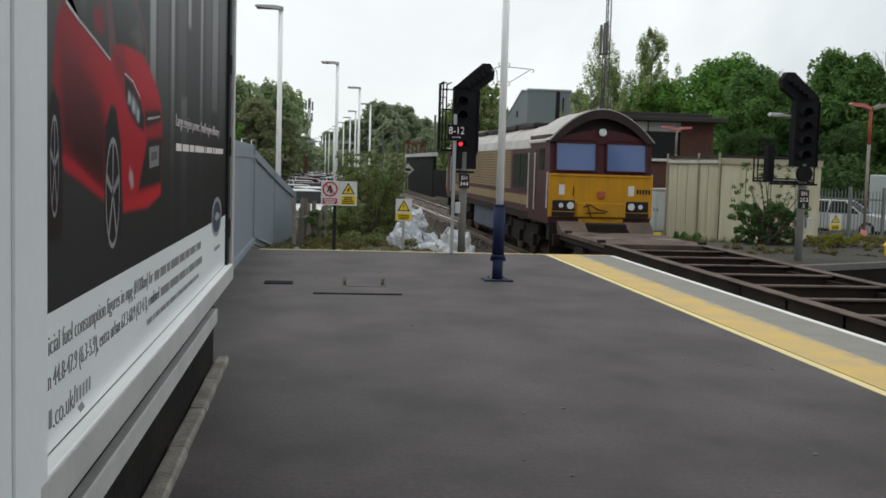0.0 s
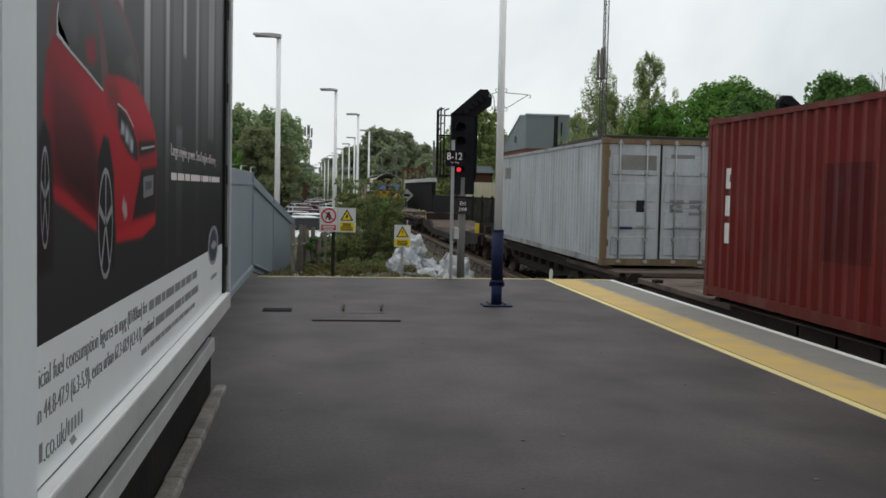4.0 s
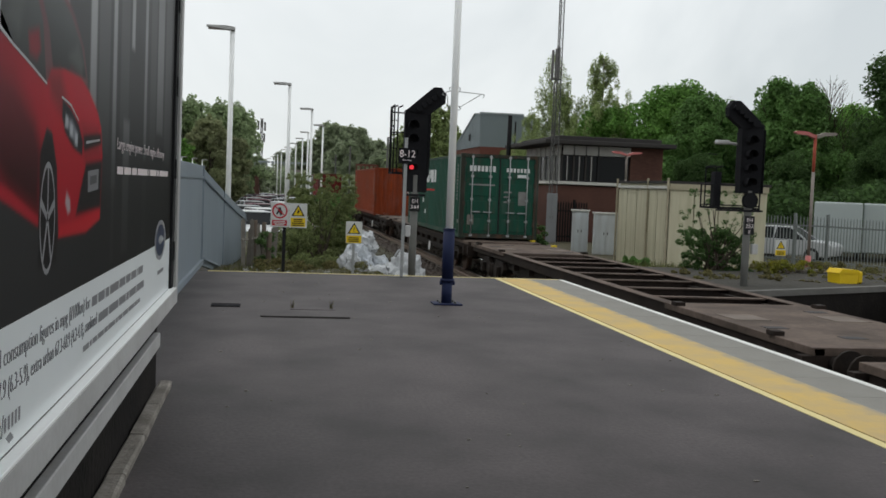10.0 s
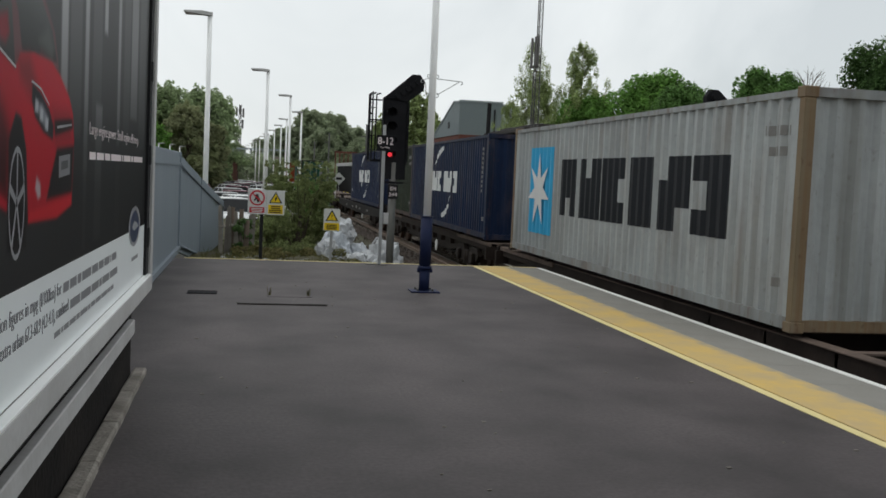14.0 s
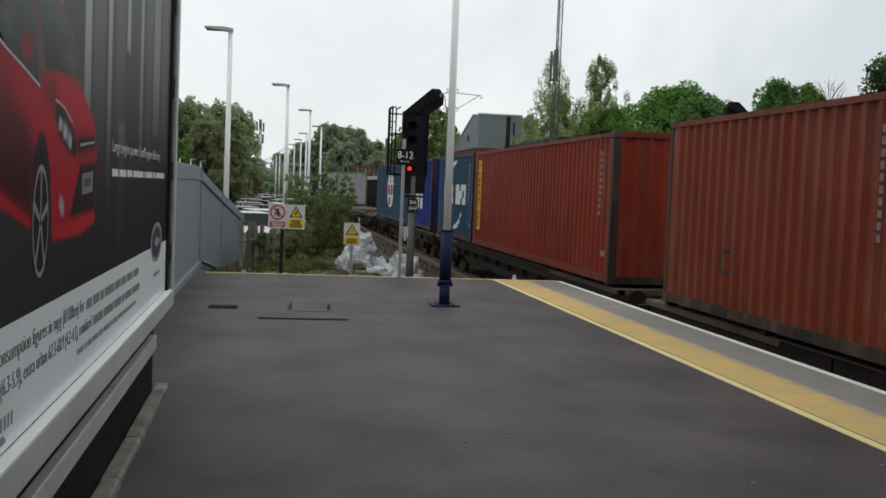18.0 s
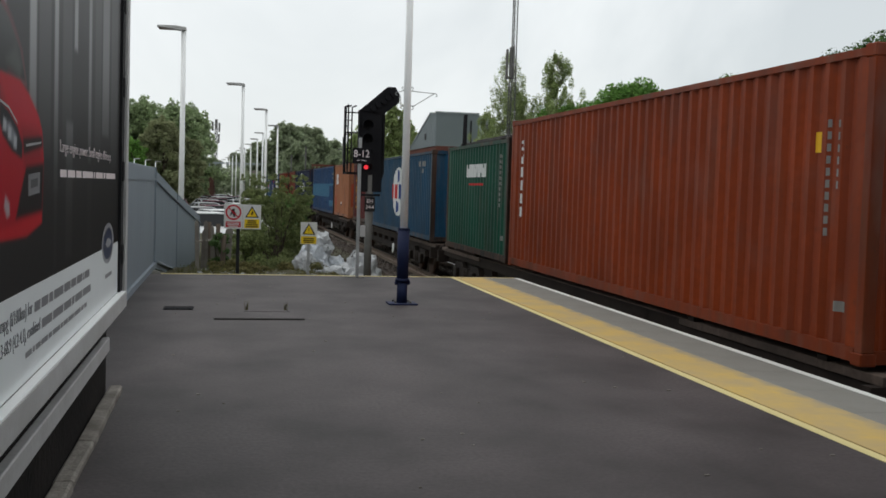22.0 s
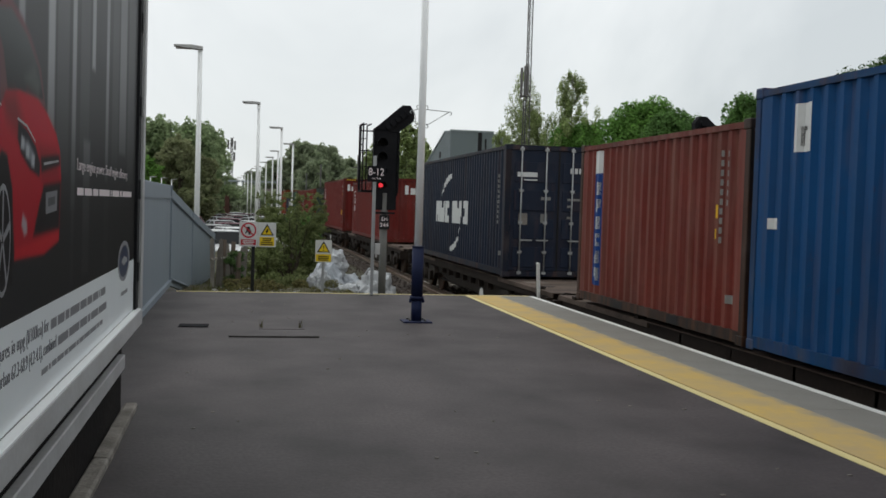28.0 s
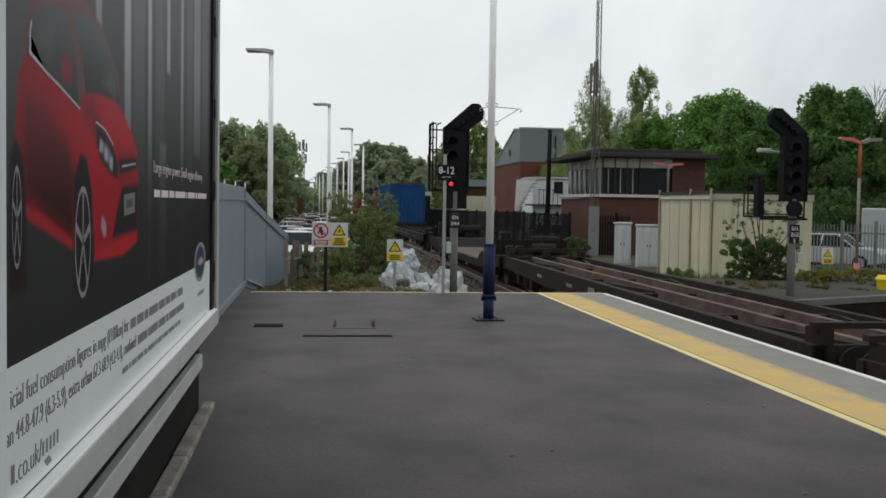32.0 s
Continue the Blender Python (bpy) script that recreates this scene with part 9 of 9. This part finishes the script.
end_ramps(fleet[0][0], 9.8, 1)


# ---- the train: locomotive, trailing face at y = 0, rail level at z = 0 ----
def locomotive():
    lo = thing("diesel_locomotive", pose(0, 0, 0), "maroon and gold diesel locomotive with yellow cab end", "locomotive")
    Lg, W = 21.4, 1.32

    b = bmesh.new()
    box(b, -1.3, 1.3, 2.6, 18.8, 1.28, 3.1)
    part("body", b, L_MAROON, lo)
    b = bmesh.new()
    prism(b, [(1.32, 3.02)] + [(1.32 * math.cos(math.pi * i / 10), 3.05 + 0.75 * math.sin(math.pi * i / 10)) for i in range(11)] + [(-1.32, 3.02)], "y", 2.5, 18.9)
    part("roof", b, L_ROOF, lo, "dusty pale curved roof")
    for y0 in (4.2, 7.2, 10.2, 13.2):
        made("roof_hatch", L_ROOF_DARK, lo, box, -0.9, 0.2, y0, y0 + 2.4, 3.66, 3.8, 0.03)
    for e, y0, y1 in ((-1, 0.0, 2.6), (1, 18.8, 21.4)):
        cab = new("cab")
        cab.parent = lo
        face, back = (y0, y1) if e < 0 else (y1, y0)
        d = 1 if e < 0 else -1
        b = bmesh.new()
        # side profile: nose panel upright, windscreen leaning back
        prof = [(face + d * .02, 1.12), (face, 2.36), (face + d * 0.05, 2.40), (face + d * 0.12, 3.24), (face + d * .14, 3.35), (back, 3.35), (back, 1.12)]
        prism(b, prof, "x", -1.31, 1.31)
        part("cab_shell", b, L_MAROON, cab)
        def arch(w, eave, rise, n=18):
            return [(w * (1 - 2 * i / n), eave + rise * (1 - abs(1 - 2 * i / n) ** 1.95)) for i in range(n + 1)]

        def dome(w, eave, rise, ya, yb):
            bb = bmesh.new()
            prism(bb, [(w, eave - .05)] + arch(w, eave, rise) + [(-w, eave - .05)], "y", *sorted((face + d * ya, face + d * yb)))
            return bb

        def hood(w, eave, rise, thick, ya, yb):
            bb = bmesh.new()
            prism(bb, arch(w, eave, rise) + arch(w - thick, eave - .02, rise - thick)[::-1], "y", *sorted((face + d * ya, face + d * yb)))
            return bb

        part("cab_roof", dome(1.35, 3.20, 0.80, 0.46, 2.6), L_ROOF, cab, "dusty pale arched cab roof")
        part("cab_visor", hood(1.37, 3.20, 0.82, 0.03, 0.03, 0.46), L_ROOF, cab, "pale overhanging roof edge")
        # Shade under the roof edge is put into a dark lining and recessed front.
        part("visor_lining", hood(1.338, 3.18, 0.808, 0.20, -0.03, 0.45), L_ROOF_DARK, cab, "dark lining painted as the shade under the roof edge")
        part("cab_dome", dome(1.27, 3.18, 0.30, 0.06, 0.45), L_MAROON, cab)
        part("cab_front", dome(1.27, 3.20, 0.74, 0.34, 0.45), L_ROOF_DARK, cab)
        b = bmesh.new()
        y2, y3 = sorted((face - d * 0.05, face + d * 0.06))
        box(b, -1.33, 1.33, y2, y3, 1.28, 2.37, 0.02)
        box(b, -0.56, 0.60, y2, y3, 1.10, 1.28, 0.02)
        part("nose_panel", b, L_YELLOW, cab, "bright warning yellow nose panel")
        made("nose_step", L_YELLOW, cab, box, -1.30, 1.30, *sorted((face - d * 0.075, face - d * 0.045)), 2.31, 2.37, 0.01)
        made("lower_nose", L_YELLOW, cab, box, -0.62, 0.62, *sorted((face - d * 0.13, face - d * 0.045)), 1.30, 1.66, 0.015)
        for s in (-1, 1):
            made("corner_pocket", m_black, cab, box, *sorted((s * 0.66, s * 1.24)), *sorted((face - d * 0.07, face - d * 0.045)), 1.30, 1.42)
            b = bmesh.new()
            q = [(s * 0.13, 2.45), (s * 1.16, 2.45), (s * 1.16, 3.14), (s * 1.09, 3.22), (s * 0.2, 3.22), (s * 0.13, 3.14)]
            pts = [Vector((x, face + d * (0.05 + (z - 2.40) * 0.083 - 0.03), z)) for x, z in q]
            ins = Vector((0, d * 0.03, 0))
            f0, f1 = [b.verts.new(p) for p in pts], [b.verts.new(p + ins) for p in pts]
            b.faces.new(f0)
            b.faces.new(f1[::-1])
            for i in range(6):
                b.faces.new((f0[i], f0[(i + 1) % 6], f1[(i + 1) % 6], f1[i]))
            scr = part("windscreen", b, L_GLASS, cab)
            b = bmesh.new()
            pipe(b, [p - ins for p in pts + pts[:1]], 0.022)
            part("seal", b, L_MAROON, scr)
            made("lamp_housing", m_black, cab, box, *sorted((s * 0.66, s * 1.23)), *sorted((face - d * 0.09, face - d * 0.03)), 1.45, 1.71, 0.02)
            for xx, rr2, mt in ((0.78, 0.09, L_LAMP), (1.02, 0.06, L_LAMP)):
                b = bmesh.new()
                tube(b, (s * xx, face - d * .09, 1.58), (s * xx, face - d * .105, 1.58), rr2, seg=12)
                part("headlamp", b, mt, cab)
            made("warning_plate", m_sign_white, cab, box, *sorted((s * (1.08 if s < 0 else 0.7), s * (0.93 if s < 0 else 0.85))), *sorted((face - d * 0.058, face - d * 0.05)), 1.85, 2.1)
            b = bmesh.new()
            for k in range(5):
                if s > 0:
                    box(b, 0.92 + k * 0.075, 0.97 + k * 0.075, *sorted((face - d * 0.056, face - d * 0.05)), 1.9, 2.02)
            if s < 0:
                box(b, -0.72, -0.69, *sorted((face - d * 0.056, face - d * 0.05)), 1.82, 2.06)
            part("number_bar", b, m_black, cab)
            b = bmesh.new()
            pipe(b, [(s * 1.35, face + d * .12, 1.5), (s * 1.35, face + d * .12, 2.4)], 0.018)
            part("grab_rail", b, m_white_paint, cab)
            made("side_window", m_window_dark, cab, box, *sorted((s * 1.305, s * 1.322)), *sorted((face + d * 0.7, face + d * 1.35)), 2.45, 3.0)
            made("cab_door", L_MAROON, cab, box, *sorted((s * 1.305, s * 1.32)), *sorted((face + d * 1.75, face + d * 2.4)), 1.4, 3.0)
            b = bmesh.new()
            for yy in (1.65, 2.5):
                pipe(b, [(s * 1.36, face + d * yy, 1.4), (s * 1.36, face + d * yy, 2.9)], 0.018)
            part("door_handrail", b, m_white_paint, cab)
            b = bmesh.new()
            tube(b, (s * 0.87, face, 1.0), (s * 0.87, face - d * 0.3, 1.0), 0.1, seg=12)
            tube(b, (s * 0.87, face - d * 0.3, 1.0), (s * 0.87, face - d * 0.35, 1.0), 0.24, seg=16)
            part("buffer", b, m_bogie, cab)
        b = bmesh.new()
        tube(b, (0, face + d * 0.1, 3.42), (0, face - d * 0.06, 3.42), 0.09, seg=14)
        part("top_headlamp", b, L_LAMP, cab)
        made("tail_lamp", m_lamp_red, cab, box, -0.09, 0.09, *sorted((face - d * 0.14, face - d * 0.05)), 1.78, 1.95, 0.02)
        b = bmesh.new()
        pipe(b, [(-0.45, face - d * .15, 1.55), (-0.3, face - d * .2, 1.62), (-0.1, face - d * .18, 1.5), (0.15, face - d * .2, 1.45)], 0.014)
        pipe(b, [(-0.4, face - d * .15, 1.4), (0.1, face - d * .18, 1.42)], 0.014)
        pipe(b, [(-0.25, face - d * .15, 1.3), (-0.34, face - d * .2, 1.52), (-0.38, face - d * .16, 1.64)], 0.014)
        part("jumper_cable", b, m_black, cab)
        made("buffer_beam", m_bogie, cab, box, -1.28, 1.28, *sorted((face, face + d * 0.3)), 0.7, 1.14)
        b = bmesh.new()
        pipe(b, [(0, face, 0.95), (0, face - d * .35, 0.95), (0, face - d * .42, 0.8)], 0.07)
        pipe(b, [(0.4, face, 0.9), (0.42, face - d * .25, 0.6), (0.2, face - d * .3, 0.5)], 0.03)
        part("coupling", b, m_bogie, cab)
        made("snow_plough", m_bogie, cab, box, -1.2, 1.2, *sorted((face + d * .25, face + d * .32)), 0.25, 0.68)
    for s in (-1, 1):
        xs = sorted((s * 1.30, s * 1.315))
        grille = new("side_grille")
        grille.parent = lo
        for i in range(14):
            made("louvre", L_GOLD, grille, box, xs[0], xs[1], 5.4, 18.0, 1.86 + i * 0.088, 1.925 + i * 0.088)
        made("gold_band", L_GOLD, lo, box, *sorted((s * 1.3, s * 1.312)), 2.6, 18.8, 1.46, 1.72)
        for y0 in (2.75, 3.95, 16.6):
            made("engine_door", m_window_dark, lo, box, *sorted((s * 1.3, s * 1.318)), y0, y0 + 1.1, 1.9, 2.88)
        made("sole_bar", m_bogie, lo, box, *sorted((s * 1.15, s * 1.3)), 0.2, 21.2, 1.08, 1.28)
    b = bmesh.new()
    box(b, -1.2, 1.2, 7.9, 13.6, 0.35, 1.15, 0.08)
    part("fuel_tank", b, L_TANK, lo)
    for yc in (4.2, 17.2):
        bg = new("bogie")
        bg.parent = lo
        bg.location = (0, yc, 0)
        for s in (-1, 1):
            b = bmesh.new()
            prism(b, [(-2.5, 0.6), (-2.2, 0.95), (2.2, 0.95), (2.5, 0.6), (2.2, 0.42), (1.0, 0.36), (-1.0, 0.36), (-2.2, 0.42)], "x", *sorted((s * 1.0, s * 1.14)))
            for yy in (-1.95, 0, 1.95):
                box(b, *sorted((s * 1.14, s * 1.26)), yy - .18, yy + .18, 0.4, 0.72, 0.02)
                tube(b, (s * 1.1, yy - .4, 0.7), (s * 1.1, yy - .4, 1.05), 0.09, seg=8)
            part("side_frame", b, m_bogie, bg)
            for yy in (-1.95, 0, 1.95):
                b = bmesh.new()
                tube(b, (s * 0.69, yy, 0.53), (s * 0.83, yy, 0.53), 0.53, seg=24)
                part("wheel", b, m_wheel, bg)
        b = bmesh.new()
        for yy in (-1.95, 0, 1.95):
            tube(b, (-0.7, yy, 0.53), (0.7, yy, 0.53), 0.1, seg=8)
        box(b, -1.0, 1.0, -2.2, 2.2, 0.6, 0.9)
        part("axle", b, m_bogie, bg)
    return lo


LOCO = locomotive()


# ---- the train's run ----
def run(t):
    """The way of the locomotive's trailing face along the line, in metres."""
    return 26.05 + 18.3 * t + 0.008 * t * t


def on_line(y, lift, aside=0.0):
    """The pose of a thing on the track at y; the line leans slightly to the far left past y = 40."""
    lean = 1 / (1 + math.exp(-(y - 48) / 6))
    away = max(0.0, y - 40)
    soft = away * lean
    return pose(TRACK_X + aside - 0.012 * soft, y, RAIL_Z + lift, 0, 0, 0.69 * lean)


def motions():
    for ob, s, lift in load + fleet + [(LOCO, 0.2, 0.0)]:
        rows = []
        for i in range(17):
            t = 2.0 * i
            rows.append((t, on_line(run(t) - s, lift, 0.1 if ob is LOCO else 0.0)))
        walk(ob, rows)


motions()
